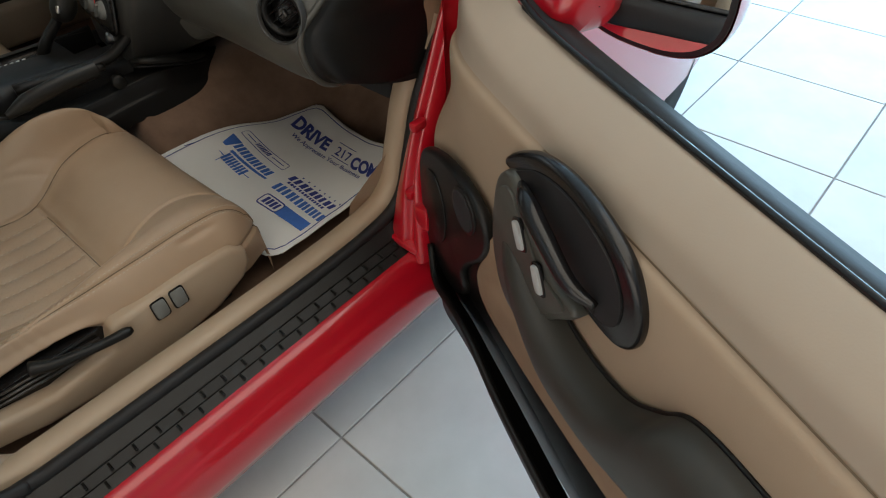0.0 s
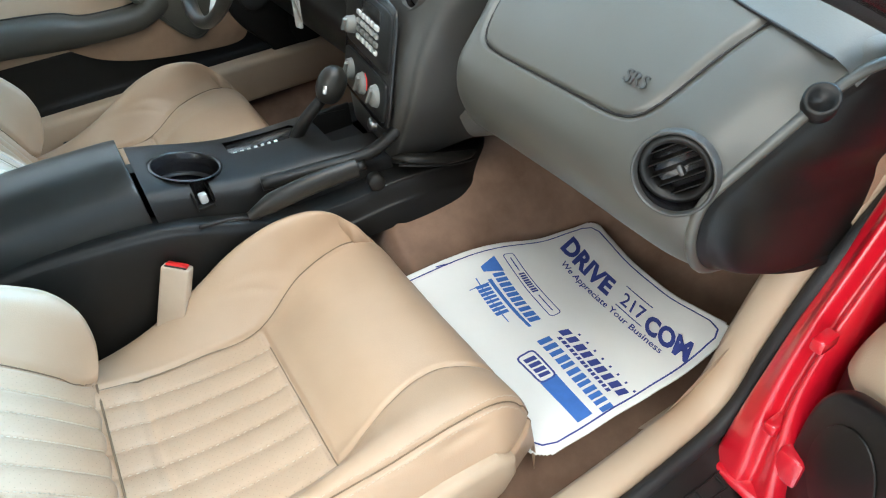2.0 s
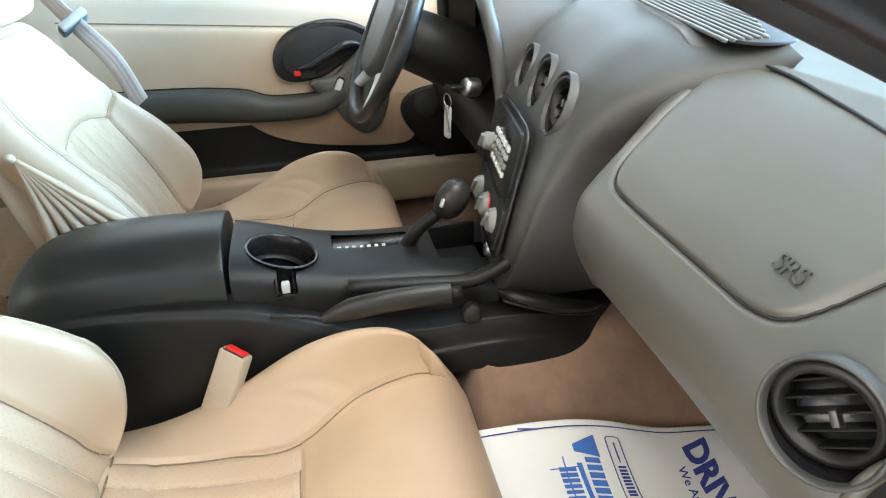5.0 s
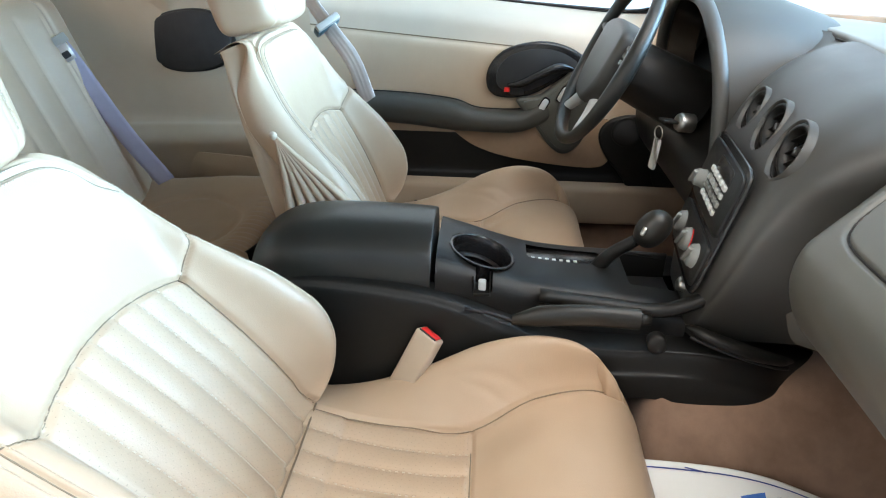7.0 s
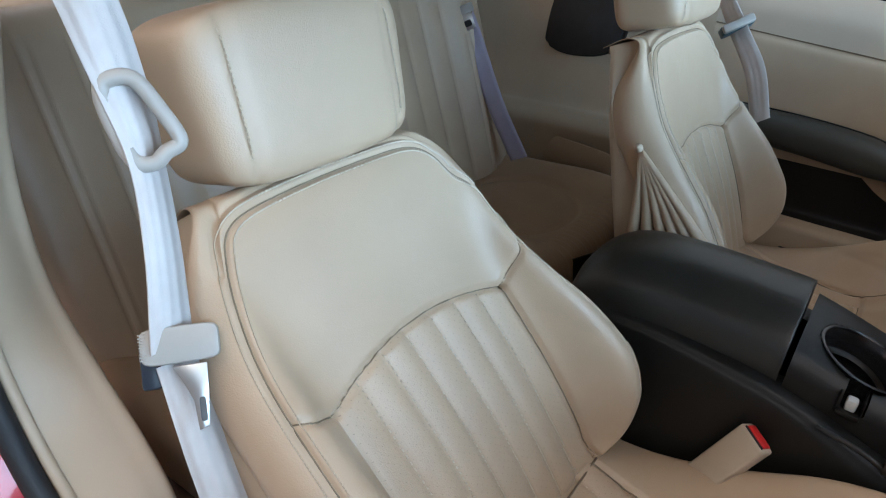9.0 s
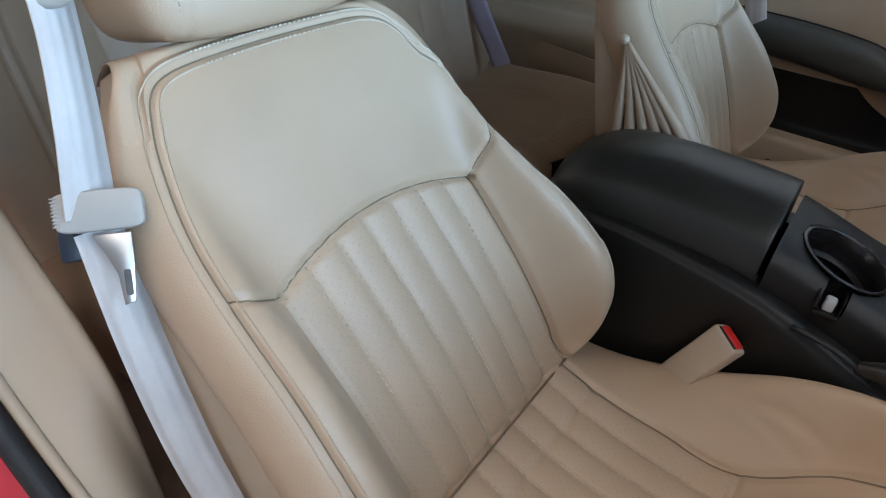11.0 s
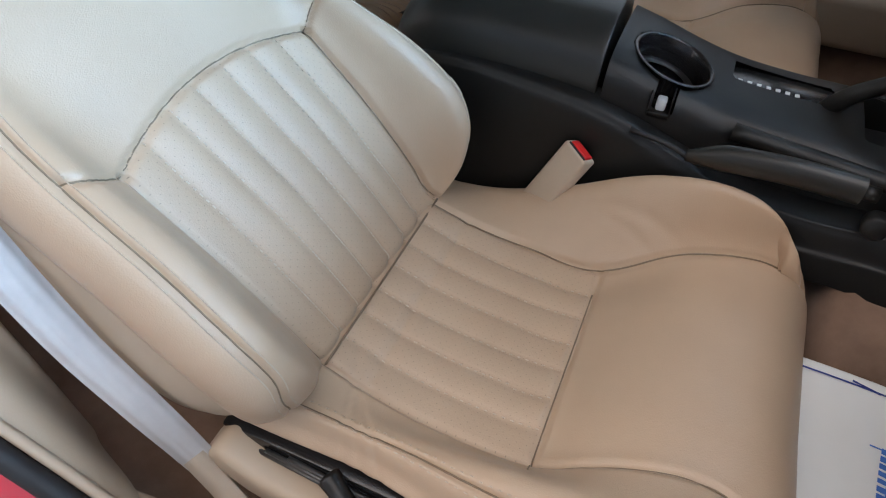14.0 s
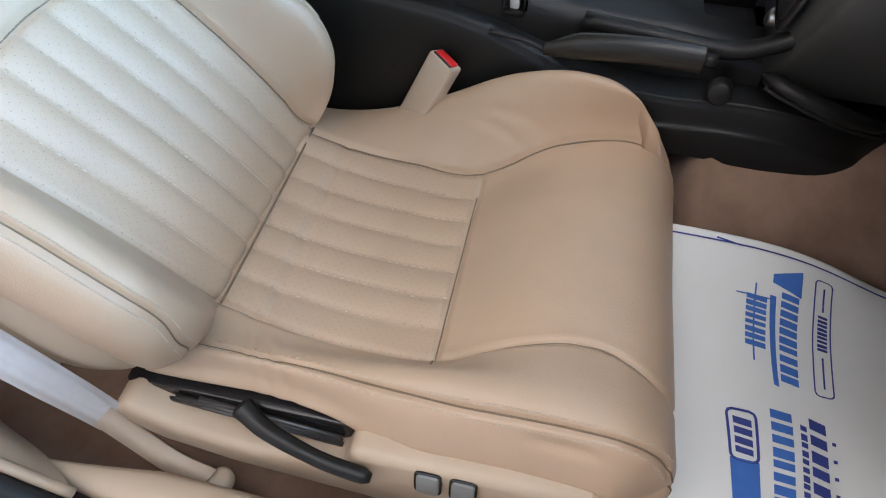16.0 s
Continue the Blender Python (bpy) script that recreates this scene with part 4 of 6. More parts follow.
tube("quarter_lip", smooth_path([(x + 0.003, y + 0.002, z) for x, y, z in QUARTER_EDGE], 60), 0.006, trim_tan, shell, n=10)
tube("door_seal", smooth_path([(0.784, -0.28, 0.372)] + [(x + 0.021, y + 0.008, z - 0.012) for x, y, z in QUARTER_EDGE], 70), 0.012, rubber, shell, n=10)
rq = net_points([[(x + 0.025, y + 0.002, z - 0.018), (x + 0.070, y + 0.004, z - 0.050), (x + 0.112, y - 0.02, z - 0.080), (x + 0.138, y - 0.16, z - 0.090)] for x, y, z in QUARTER_EDGE[:8]], 20, 40)
link("quarter_jamb", grid_mesh("quarter_jamb", rq), paint, shell, "glossy red door jamb")
block("door_striker", (0.79, -0.67, 0.745), (0.82, -0.635, 0.78), chrome, shell, 0.005, 2)

# driver's side quarter with its speaker grille, and the parcel shelf
dq = net_points([[(-0.60, -1.16, z - 0.02 + dz * 0.3), (-0.655 + c, -1.02, z + dz * 0.2), (-0.69 + c, -0.85, z), (-0.715 + c, -0.62, z), (-0.74 + c, -0.48, z)] for z, c, dz in ((0.42, 0.03, 0), (0.54, 0.035, 0), (0.60, 0.045, 0), (0.635, 0.02, 0), (0.66, -0.01, 0), (0.78, -0.015, 0), (0.93, -0.01, 0), (1.02, 0.02, 0), (1.10, 0.07, 0))], 50, 60)
link("rear_side_trim", grid_mesh("rear_side_trim", dq, True), trim_tan, shell, "tan moulded rear side trim")
mq = facing((-0.694, -0.79, 0.862), (1, -0.18, 0.02))
spk = np.array([(a * math.cos(0.12) - c * math.sin(0.12), a * math.sin(0.12) + c * math.cos(0.12), 0) for a, c in oval(0.128, 0.076, 48, 2.4)])
prism("rear_speaker_rim", [(float(p[0]), float(p[1])) for p in spk * 1.06], 0.010, black, shell, mq, 0.004)
prism("rear_speaker_grille", [(float(p[0]), float(p[1])) for p in spk], 0.014, speaker_cloth, shell, mq, 0.004, "black oval speaker grille")
mt = facing((-0.655, -0.77, 0.53), (1, -0.16, 0.05))
prism("ashtray_lid", oval(0.15, 0.035, 40, 7), 0.006, trim_tan, shell, mt, 0.002)
block("parcel_shelf", (-0.66, -1.75, 0.955), (0.66, -1.19, 0.975), trim_tan, shell, 0.01)
prism("shelf_speaker", oval(0.11, 0.07, 36, 2.5), 0.01, speaker_cloth, shell, pose(-0.18, -1.40, 0.974), 0.004)
prism("shelf_speaker", oval(0.11, 0.07, 36, 2.5), 0.01, speaker_cloth, shell, pose(0.42, -1.40, 0.974), 0.004)

block("firewall", (-0.80, 1.02, 0.15), (0.80, 1.06, 0.95), rubber, shell, 0.0)
block("footwell_side", (-0.80, 0.45, 0.25), (-0.775, 1.05, 0.96), door_cloth, shell, 0.01)
block("footwell_side", (0.765, 0.62, 0.25), (0.79, 1.05, 0.94), door_cloth, shell, 0.01)
block("sill_trim", (-0.80, -0.70, 0.36), (-0.715, 0.66, 0.478), trim_tan, shell, 0.018, 3)
pt = net_points([[(0.786, 0.66, z), (0.792, 0.70, z), (0.797, 0.80, z), (0.80, 0.95, z)] for z in (0.62, 0.72, 0.84, 0.90, 0.93)], 16, 16)
link("pillar_trim", grid_mesh("pillar_trim", pt), dash_mat, shell, "charcoal pillar foot trim")

# ---- rear seat ----
rear = thing("bench_seat", (0, -0.9, 0.4), "tan leather rear bench with fluted backrest and two bucket cushions", "bench")


def rear_back(x0, x1):
    w = (x1 - x0) / 2
    c = (x0 + x1) / 2
    net = [[(c + a * w, y + b, z) for a, b in ((-1.0, -0.05), (-0.93, 0.02), (-0.7, 0.035), (-0.35, 0.005), (0, 0.0), (0.35, 0.005), (0.7, 0.035), (0.93, 0.02), (1.0, -0.05))] for y, z in ((-0.93, 0.44), (-0.945, 0.50), (-0.985, 0.62), (-1.03, 0.75), (-1.075, 0.88), (-1.10, 0.95), (-1.125, 0.975), (-1.17, 0.98))]
    g = net_points(net, 170, 60)
    n = grid_normals(g)
    x = (g[..., 0] - c) / w
    fl = (np.abs(x) < 0.66) & (g[..., 2] < 0.94)
    d = np.where(fl, (np.sqrt(np.abs(np.sin((x + 0.66) / 1.32 * 6 * math.pi))) - 0.7) * 0.008, 0)
    d += groove((np.abs(x) - 0.7) * w, 0.005, 0.005)
    s = np.sign(n[30, 85, 1])
    return g + n * d[..., None] * s


link("rear_backrest", grid_mesh("rear_backrest", rear_back(-0.62, 0.0)), leather, rear)
link("rear_backrest", grid_mesh("rear_backrest", rear_back(0.0, 0.62)), leather, rear)
for c in (-0.36, 0.36):
    net = []
    for y, zc, zb in ((-0.96, 0.45, 0.49), (-0.90, 0.465, 0.505), (-0.78, 0.46, 0.515), (-0.66, 0.475, 0.525), (-0.57, 0.49, 0.52), (-0.525, 0.475, 0.49), (-0.505, 0.43, 0.44), (-0.50, 0.33, 0.33)):
        net.append([(c + a, y, h) for a, h in ((-0.25, zb - 0.12), (-0.255, zb - 0.03), (-0.22, zb), (-0.15, zc + 0.012), (-0.07, zc), (0, zc), (0.07, zc), (0.15, zc + 0.012), (0.22, zb), (0.255, zb - 0.03), (0.25, zb - 0.12))])
    g = net_points(net, 150, 90)
    n = grid_normals(g)
    xx, yy = g[..., 0] - c, g[..., 1]
    d = groove(np.hypot(xx / 0.17, (yy + 0.76) / 0.16) * 0.15 - 0.15, 0.005, 0.006)
    d += np.where((yy > -0.58) & (np.abs(xx) < 0.2), np.sin(xx * 260) * 0.0022, 0)
    g = g + n * d[..., None] * np.sign(n[40, 75, 2])
    link("rear_cushion", grid_mesh("rear_cushion", g), leather, rear)


# ---- doors ----
def map_pocket(door, place, flat):
    """The open pocket along the bottom of a door."""
    back = [(0.15, 0.47), (0.18, 0.50), (0.30, 0.47), (0.60, 0.44), (1.10, 0.44), (1.10, 0.30), (0.60, 0.29), (0.30, 0.345), (0.15, 0.36)]
    prism("pocket_back", back, 0.012, black, door, flat(1, 0, 0.002, 0), 0.003)
    lip = smooth_path([tuple(place(a, c, z)) for a, c, z in ((0.01, 0.030, 0.375), (0.08, 0.05, 0.345), (0.17, 0.055, 0.362), (0.25, 0.06, 0.375), (0.36, 0.065, 0.352), (0.55, 0.065, 0.322), (0.8, 0.06, 0.31), (1.1, 0.04, 0.31))], 60)
    low = smooth_path([tuple(place(a, c, z)) for a, c, z in ((-0.01, 0.0, 0.345), (0.08, 0.012, 0.30), (0.17, 0.015, 0.305), (0.25, 0.02, 0.31), (0.36, 0.02, 0.295), (0.55, 0.02, 0.268), (0.8, 0.02, 0.26), (1.1, 0.01, 0.26))], 60)
    inn = lip + (np.array(place(0, -0.012, 0)) - np.array(place(0, 0, 0))) + np.array((0, 0, -0.004))
    g = np.stack([low, low * 0.5 + lip * 0.5 + (np.array(place(0, 0.012, 0)) - np.array(place(0, 0, 0))), lip, inn, inn - np.array((0, 0, 0.08))], 1)
    link("map_pocket", grid_mesh("map_pocket", g, True), black, door, "black plastic map pocket")
    tube("pocket_lip", lip, 0.007, black, door, n=8)


def car_door(name, place, turn, label, arm, insert):
    """place(a, c, z): metres from the hinge, towards the cabin, and up."""
    door = thing(name, tuple(place(0.5, 0.0, 0.3)), label, "car door")

    def flat(depth_axis, a0, c0, z0):
        """Local x along the door, y up, z into the cabin."""
        o = V(place(a0, c0, z0))
        ex, ey, ez = V(place(a0 + 1, c0, z0)) - o, V(place(a0, c0, z0 + 1)) - o, V(place(a0, c0 + 1, z0)) - o
        m = Matrix((ex, ey, ez)).transposed().to_4x4()
        m.translation = o
        return m

    rows = [(0.40, 0.010) if turn else (0.225, 0.004), (0.42, 0.010) if turn else (0.29, 0.012), (0.45, 0.006) if turn else (0.36, 0.010), (0.48, 0.0), (0.60, -0.002), (0.70, 0.002), (0.775, 0.0), (0.795, -0.012), (0.825, -0.022), (0.845, -0.042), (0.862, -0.070), (0.866, -0.085)]
    cols = (-0.070, -0.045, 0.005, 0.10, 0.25, 0.45, 0.70, 0.95, 1.12, 1.16)
    net = []
    for z, c in rows:
        r = []
        for a in cols:
            bend = -0.05 * max(0.0, (-0.015 - a) / 0.055) ** 2 - (0.05 * max(0.0, (0.16 - a) / 0.2) ** 2 if z > 0.62 else 0)
            rise = (0.055 * max(0.0, (0.18 - a) / 0.2) ** 1.5) if z > 0.80 else 0.0
            r.append(tuple(place(a, c + bend, z + rise)))
        net.append(r)
    g = net_points(net, 110, 120)
    zz = net_points([[(a, c, z) for a in cols] for z, c in rows], 110, 120)[..., 2]
    up = 0.795
    mid = (zz[1:, 1:] + zz[:-1, :-1]) / 2
    link("upper_panel", grid_mesh("upper_panel", g, turn, mid > up), door_tan, door)
    lowz = 0.575
    link("middle_panel", grid_mesh("middle_panel", g, turn, (mid <= up) & (mid > lowz)), door_mid, door)
    link("lower_panel", grid_mesh("lower_panel", g, turn, mid <= lowz), black, door)
    # Dark strip along the crease, its shade put in as colour.
    link("panel_crease", crease_mesh(place), seam_dark, door)
    # outer skin and belt moulding
    sk = net_points([[tuple(place(a, c, z)) for a in (-0.03, 0.3, 0.7, 1.14)] for z, c in ((0.222, -0.01), (0.30, -0.12), (0.5, -0.165), (0.7, -0.165), (0.80, -0.15), (0.84, -0.13))], 12, 20)
    link("outer_skin", grid_mesh("outer_skin", sk, not turn), paint, door, "glossy red door skin")
    bl = smooth_path([tuple(place(a, -0.085, z)) for a, z in ((0.13, 0.885), (0.2, 0.872), (0.4, 0.866), (0.7, 0.864), (1.14, 0.862))], 40)
    bo = smooth_path([tuple(place(a, -0.125, z)) for a, z in ((0.10, 0.882), (0.2, 0.868), (0.4, 0.860), (0.7, 0.856), (1.14, 0.852))], 40)
    bi = bl + (bo - bl) * 0.5 + np.array((0, 0, 0.004))
    g = np.stack([bl - np.array((0, 0, 0.02)), bl, bi, bo, bo - np.array((0, 0, 0.03))], 1)
    link("belt_moulding", grid_mesh("belt_moulding", g, turn), rubber, door)
    tube("belt_strip", bl + np.array((0, 0, 0.003)), 0.0045, gloss_black, door, n=8)
    # sail cover with its mirror arm
    sail = [(-0.045, 0.885), (-0.03, 0.905), (0.03, 0.945), (0.115, 0.985), (0.125, 0.97), (0.122, 0.89), (0.09, 0.868), (0.03, 0.868)]
    prism("mirror_sail", [(a, z) for a, z in sail], 0.03, black, door, flat(1, 0, -0.125, 0.0), 0.006)
    # painted front edge of the door shell
    g = np.array([[place(a, c, z) for a, c in ((-0.030, -0.035), (-0.048, -0.045), (-0.055, -0.06), (-0.05, -0.13), (-0.03, -0.15))] for z in np.linspace(0.28, 0.86, 14)])
    link("door_edge", grid_mesh("door_edge", g, turn), paint, door, "glossy red door edge")
    # speaker pod and map pocket
    pod = [(-0.025, 0.40), (-0.03, 0.52), (-0.012, 0.585), (0.03, 0.615), (0.10, 0.635), (0.18, 0.635), (0.235, 0.612), (0.248, 0.570), (0.22, 0.515), (0.175, 0.465), (0.15, 0.42), (0.16, 0.375), (0.10, 0.335), (0.02, 0.345)]
    pod = [(float(p[0]), float(p[1])) for p in smooth_path([(a, z, 0) for a, z in pod], 56, True)]
    podp = prism("speaker_pod", pod, 0.022, black, door, flat(1, 0, 0.006, 0), 0.008, seg=3)
    prism("tweeter_ring", oval(0.041, 0.041, 36, 2, 0.175, 0.592), 0.006, black, podp, flat(1, 0, 0.026, 0), 0.003)
    prism("tweeter_grille", oval(0.035, 0.035, 36, 2, 0.175, 0.592), 0.008, speaker_cloth, podp, flat(1, 0, 0.026, 0), 0.003, "round black tweeter grille")
    prism("lower_speaker", oval(0.048, 0.080, 36, 2, 0.045, 0.50), 0.004, black, podp, flat(1, 0, 0.027, 0), 0.002)
    if not turn:
        map_pocket(door, place, flat)
    # armrest with switch panel
    st = net_points([[(a, zl, zu), (a, dp, 0.0)] for a, zl, zu, dp in arm], 2, 80)
    g = []
    for (a, zl, zu), (_, dp, _) in st:
        ring_ = []
        for t in np.linspace(-math.pi / 2, math.pi / 2, 22):
            ring_.append(tuple(place(a, dp * math.cos(t) ** 0.55, (zl + zu) / 2 + (zu - zl) / 2 * math.copysign(abs(math.sin(t)) ** 0.8, t))))
        g.append(ring_)
    link("armrest", grid_mesh("armrest", np.array(g), not turn), door_grey, door, "dark grey padded armrest")
    tube("armrest_edge", [tuple(place(a, 0.004, zu)) for (a, zl, zu), _ in st[6:-2]], 0.003, black, door, n=6)
    sp = [(0.283, 0.735), (0.272, 0.66), (0.280, 0.60), (0.305, 0.545), (0.345, 0.522), (0.385, 0.545), (0.44, 0.615), (0.485, 0.672), (0.42, 0.685), (0.36, 0.735), (0.32, 0.765)]
    sp = [(float(p[0]), float(p[1])) for p in smooth_path([(a, z, 0) for a, z in sp], 48, True)]
    plinth = prism("switch_plinth", sp, 0.030, grey_plate, door, flat(1, 0, 0.0, 0), 0.008, seg=3)
    inner = [(0.345 + (a - 0.345) * 0.86, 0.63 + (z - 0.63) * 0.86) for a, z in sp]
    prism("switch_plate", inner, 0.006, grey_plate, plinth, flat(1, 0, 0.028, 0), 0.002, "dark grey switch plate")
    for a0, z0 in ((0.360, 0.700), (0.411, 0.667)):
        m = flat(1, a0, 0.031, z0) @ pose(0, 0, 0, 0, 0, -62)
        prism("switch_bezel", oval(0.024, 0.0115, 28, 4), 0.005, gloss_black, plinth, m, 0.001)
        prism("window_switch", oval(0.020, 0.0085, 28, 4), 0.0095, pale_button, plinth, m, 0.003, "pale rocker switch")
    # door-pull bezel with the inner handle
    bz = [(0.275, 0.752), (0.33, 0.800), (0.40, 0.822), (0.47, 0.818), (0.53, 0.795), (0.565, 0.752), (0.568, 0.705), (0.545, 0.678), (0.50, 0.672), (0.45, 0.680), (0.40, 0.705), (0.34, 0.742)]
    bz = [(float(p[0]), float(p[1])) for p in smooth_path([(a, z, 0) for a, z in bz], 60, True)]
    hb = prism("handle_bezel", bz, 0.020, gloss_black, door, flat(1, 0, -0.004, 0), 0.008, seg=3)
    cup = [(0.435 + (a - 0.435) * 0.80, 0.752 + (z - 0.752) * 0.76) for a, z in bz]
    prism("handle_cup", cup, 0.004, rubber, hb, flat(1, 0, 0.0155, 0), 0.0015)
    hp = smooth_path([tuple(place(a, c, z)) for a, c, z in ((0.335, 0.02, 0.758), (0.375, 0.036, 0.765), (0.425, 0.038, 0.745), (0.475, 0.036, 0.722), (0.51, 0.024, 0.715))], 30)
    tube("door_handle", hp, np.interp(np.linspace(0, 1, 30), (0, 0.3, 0.8, 1), (0.006, 0.013, 0.010, 0.005)), gloss_black, hb, n=12, label="black pull handle")
    prism("lock_slot", oval(0.020, 0.008, 24, 5), 0.004, rubber, hb, flat(1, 0.485, 0.017, 0.700), 0.001)
    if turn:
        block("lock_button", (-0.008, -0.006, 0), (0.008, 0.006, 0.010), red_plastic, hb, 0.002, 2, flat(1, 0.512, 0.017, 0.705), "red lock button")
    # cloth below the armrest
    prism("lower_insert", [(float(p[0]), float(p[1])) for p in smooth_path([(a, z, 0) for a, z in insert], 48, True)], 0.008, door_cloth, door, flat(1, 0, 0.012, 0), 0.003, "brown cloth insert")
    return door, flat


def crease_mesh(place):
    p = np.array([place(a, c, 0.795) for a, c in zip(np.linspace(0.33, 1.13, 40), np.full(40, -0.0105))])
    e = np.array((0, 0, 0.0016))
    out = np.array(place(0, 0.0012, 0)) - np.array(place(0, 0, 0))
    g = np.stack([p - e, p + out, p + e], 1)
    return grid_mesh("panel_crease", g)


door_mid = make("tan_brown_door_vinyl", (0.44, 0.325, 0.228), 0.6, spread=0.06, scale=6, fine=420, relief=0.3, deep=0.0006)
door_grey = make("dark_grey_door_vinyl", (0.040, 0.039, 0.033), 0.5, spread=0.08, scale=8, fine=500, relief=0.25, deep=0.0005)
grey_plate = make("dark_grey_plate", (0.070, 0.070, 0.060), 0.42, spread=0.08, scale=10, fine=500, relief=0.2)
D_ORIGIN, D_ALONG, D_IN = np.array((0.913, 0.502, 0.0)), np.array((0.905, -0.425, 0.0)), np.array((-0.425, -0.905, 0.0))


def open_place(a, c, z):
    return D_ORIGIN + a * D_ALONG + c * D_IN + np.array((0, 0, z))


def shut_place(a, c, z):
    rise = np.interp(z, (0.70, 0.795, 0.866), (0.0, 0.015, 0.048)) + 0.085 * (a - 0.42) * min(1.0, max(0.0, (z - 0.70) / 0.1))
    return np.array((-0.770 + c, 0.568 - a, z + 0.038 + rise))


P_ARM = ((0.27, 0.61, 0.69, 0.015), (0.34, 0.578, 0.66, 0.045), (0.40, 0.547, 0.625, 0.055), (0.46, 0.524, 0.600, 0.060), (0.52, 0.517, 0.596, 0.060), (0.575, 0.520, 0.610, 0.060), (0.62, 0.527, 0.650, 0.060), (0.66, 0.533, 0.692, 0.060), (0.75, 0.540, 0.705, 0.060), (0.95, 0.55, 0.705, 0.055), (1.12, 0.55, 0.70, 0.040))
D_ARM = ((0.36, 0.628, 0.655, 0.015), (0.41, 0.610, 0.675, 0.042), (0.47, 0.588, 0.650, 0.050), (0.54, 0.584, 0.647, 0.050), (0.60, 0.586, 0.652, 0.052), (0.66, 0.588, 0.672, 0.055), (0.80, 0.602, 0.686, 0.055), (1.0, 0.61, 0.69, 0.050), (1.13, 0.61, 0.69, 0.040))
P_INSERT = ((0.255, 0.60), (0.225, 0.53), (0.20, 0.46), (0.24, 0.41), (0.40, 0.40), (0.60, 0.41), (0.78, 0.44), (0.80, 0.48), (0.60, 0.50), (0.42, 0.51), (0.33, 0.53), (0.28, 0.58))
D_INSERT = ((0.66, 0.592), (0.62, 0.550), (0.56, 0.522), (0.484, 0.503), (0.362, 0.487), (0.255, 0.482), (0.215, 0.50), (0.198, 0.555), (0.21, 0.615), (0.30, 0.625), (0.42, 0.610), (0.55, 0.592))
p_door, p_flat = car_door("passenger_door", open_place, False, "open red passenger door with tan panel and black trim", P_ARM, P_INSERT)
d_door, d_flat = car_door("driver_door", shut_place, True, "closed driver door with tan panel and black armrest", D_ARM, D_INSERT)

# mirror on the passenger door
mc = open_place(0.235, -0.205, 0.918)
arm_m = net_points([[tuple(open_place(a, -0.16 + (c + 0.16) * k, 0.888 + (z - 0.918) * k)) for c, z in ((-0.13, 0.875), (-0.10, 0.91), (-0.13, 0.955), (-0.19, 0.96), (-0.22, 0.92), (-0.19, 0.88), (-0.13, 0.875))] for a, k in ((0.10, 1.0), (0.13, 1.0), (0.16, 0.98), (0.185, 0.9), (0.198, 0.5), (0.20, 0.02))], 28, 18)
link("mirror_arm", grid_mesh("mirror_arm", arm_m), paint, p_door)
gm = np.zeros((20, 40, 3))
for i in range(20):
    t = math.pi / 2 * i / 19
    for j in range(40):
        p = 2 * math.pi * j / 40
        ex = lambda q: math.copysign(abs(q) ** 0.75, q)
        gm[i, j] = (0.118 * ex(math.cos(p)) * math.cos(t) ** 0.6, 0.080 * ex(math.sin(p)) * math.cos(t) ** 0.6, -0.10 * math.sin(t))
me = grid_mesh("mirror_housing", gm, closed_u=True)
fm = facing(tuple(mc), (-0.10, -1.0, 0.06))
me.transform(fm)
mh = link("mirror_housing", me, paint, p_door, "glossy red mirror housing")
prism("mirror_rim", oval(0.116, 0.078, 44, 2.6), 0.004, rubber, mh, fm, 0.002)
prism("mirror_glass", oval(0.109, 0.071, 44, 2.6), 0.0055, mirror_glass, mh, fm, 0.0)
mc2 = shut_place(0.33, -0.24, 0.985)
me = grid_mesh("mirror_housing", gm, closed_u=True)
fm2 = facing(tuple(mc2), (0.25, -1.0, 0.05))
me.transform(fm2)
mh = link("mirror_housing", me, paint, d_door, "glossy red mirror housing")
prism("mirror_glass", oval(0.109, 0.071, 44, 2.6), 0.0055, mirror_glass, mh, fm2, 0.0)


# ---- dashboard ----
dash = thing("dashboard", (0.0, 0.6, 0.6), "charcoal vinyl dashboard with round vents and airbag cover", "dashboard")
PAD = ((0.50, 0.690), (0.425, 0.700), (0.385, 0.722), (0.362, 0.770), (0.364, 0.815), (0.385, 0.845), (0.428, 0.887), (0.490, 0.935), (0.555, 0.962), (0.68, 0.966), (0.84, 0.955), (1.06, 0.935))
net = []
for i, (y, z) in enumerate(PAD):
    front = 1.0 if i < 6 else (0.6 if i == 6 else (0.25 if i == 7 else 0.0))
    lows = 1.0 if i < 2 else 0.0
    net.append([(0.195, y + 0.045 * front, z - 0.10 * lows + 0.01 * (i > 6)), (0.235, y + 0.085 * front, z - 0.09 * lows + 0.01 * (i > 6)), (0.285, y + 0.075 * front, z - 0.05 * lows + 0.006), (0.318, y + 0.022 * front, z - 0.012 * lows), (0.345, y + 0.001, z), (0.42, y, z),
                (0.55, y, z), (0.66, y + 0.0, z - 0.003), (0.715, y + 0.006 * front, z - 0.008), (0.748, y + 0.026 * front, z - 0.016), (0.776 + 0.012 * (i > 5), y + 0.055 * front + 0.008, z - 0.028), (0.790 + 0.014 * (i > 5), y + 0.13 * front + 0.03, z - 0.055), (0.796 + 0.010 * (i > 5), y + 0.34 * front + 0.05, z - 0.075)])
g = net_points(net, 240, 260)
n = grid_normals(g)
x = g[..., 0]
s = np.linspace(0, len(PAD) - 1, 260)[:, None] * np.ones((1, 240))
sv = (s - 5.05) / 3.0
left, right = 0.360 - 0.045 * sv, 0.640 + 0.070 * sv
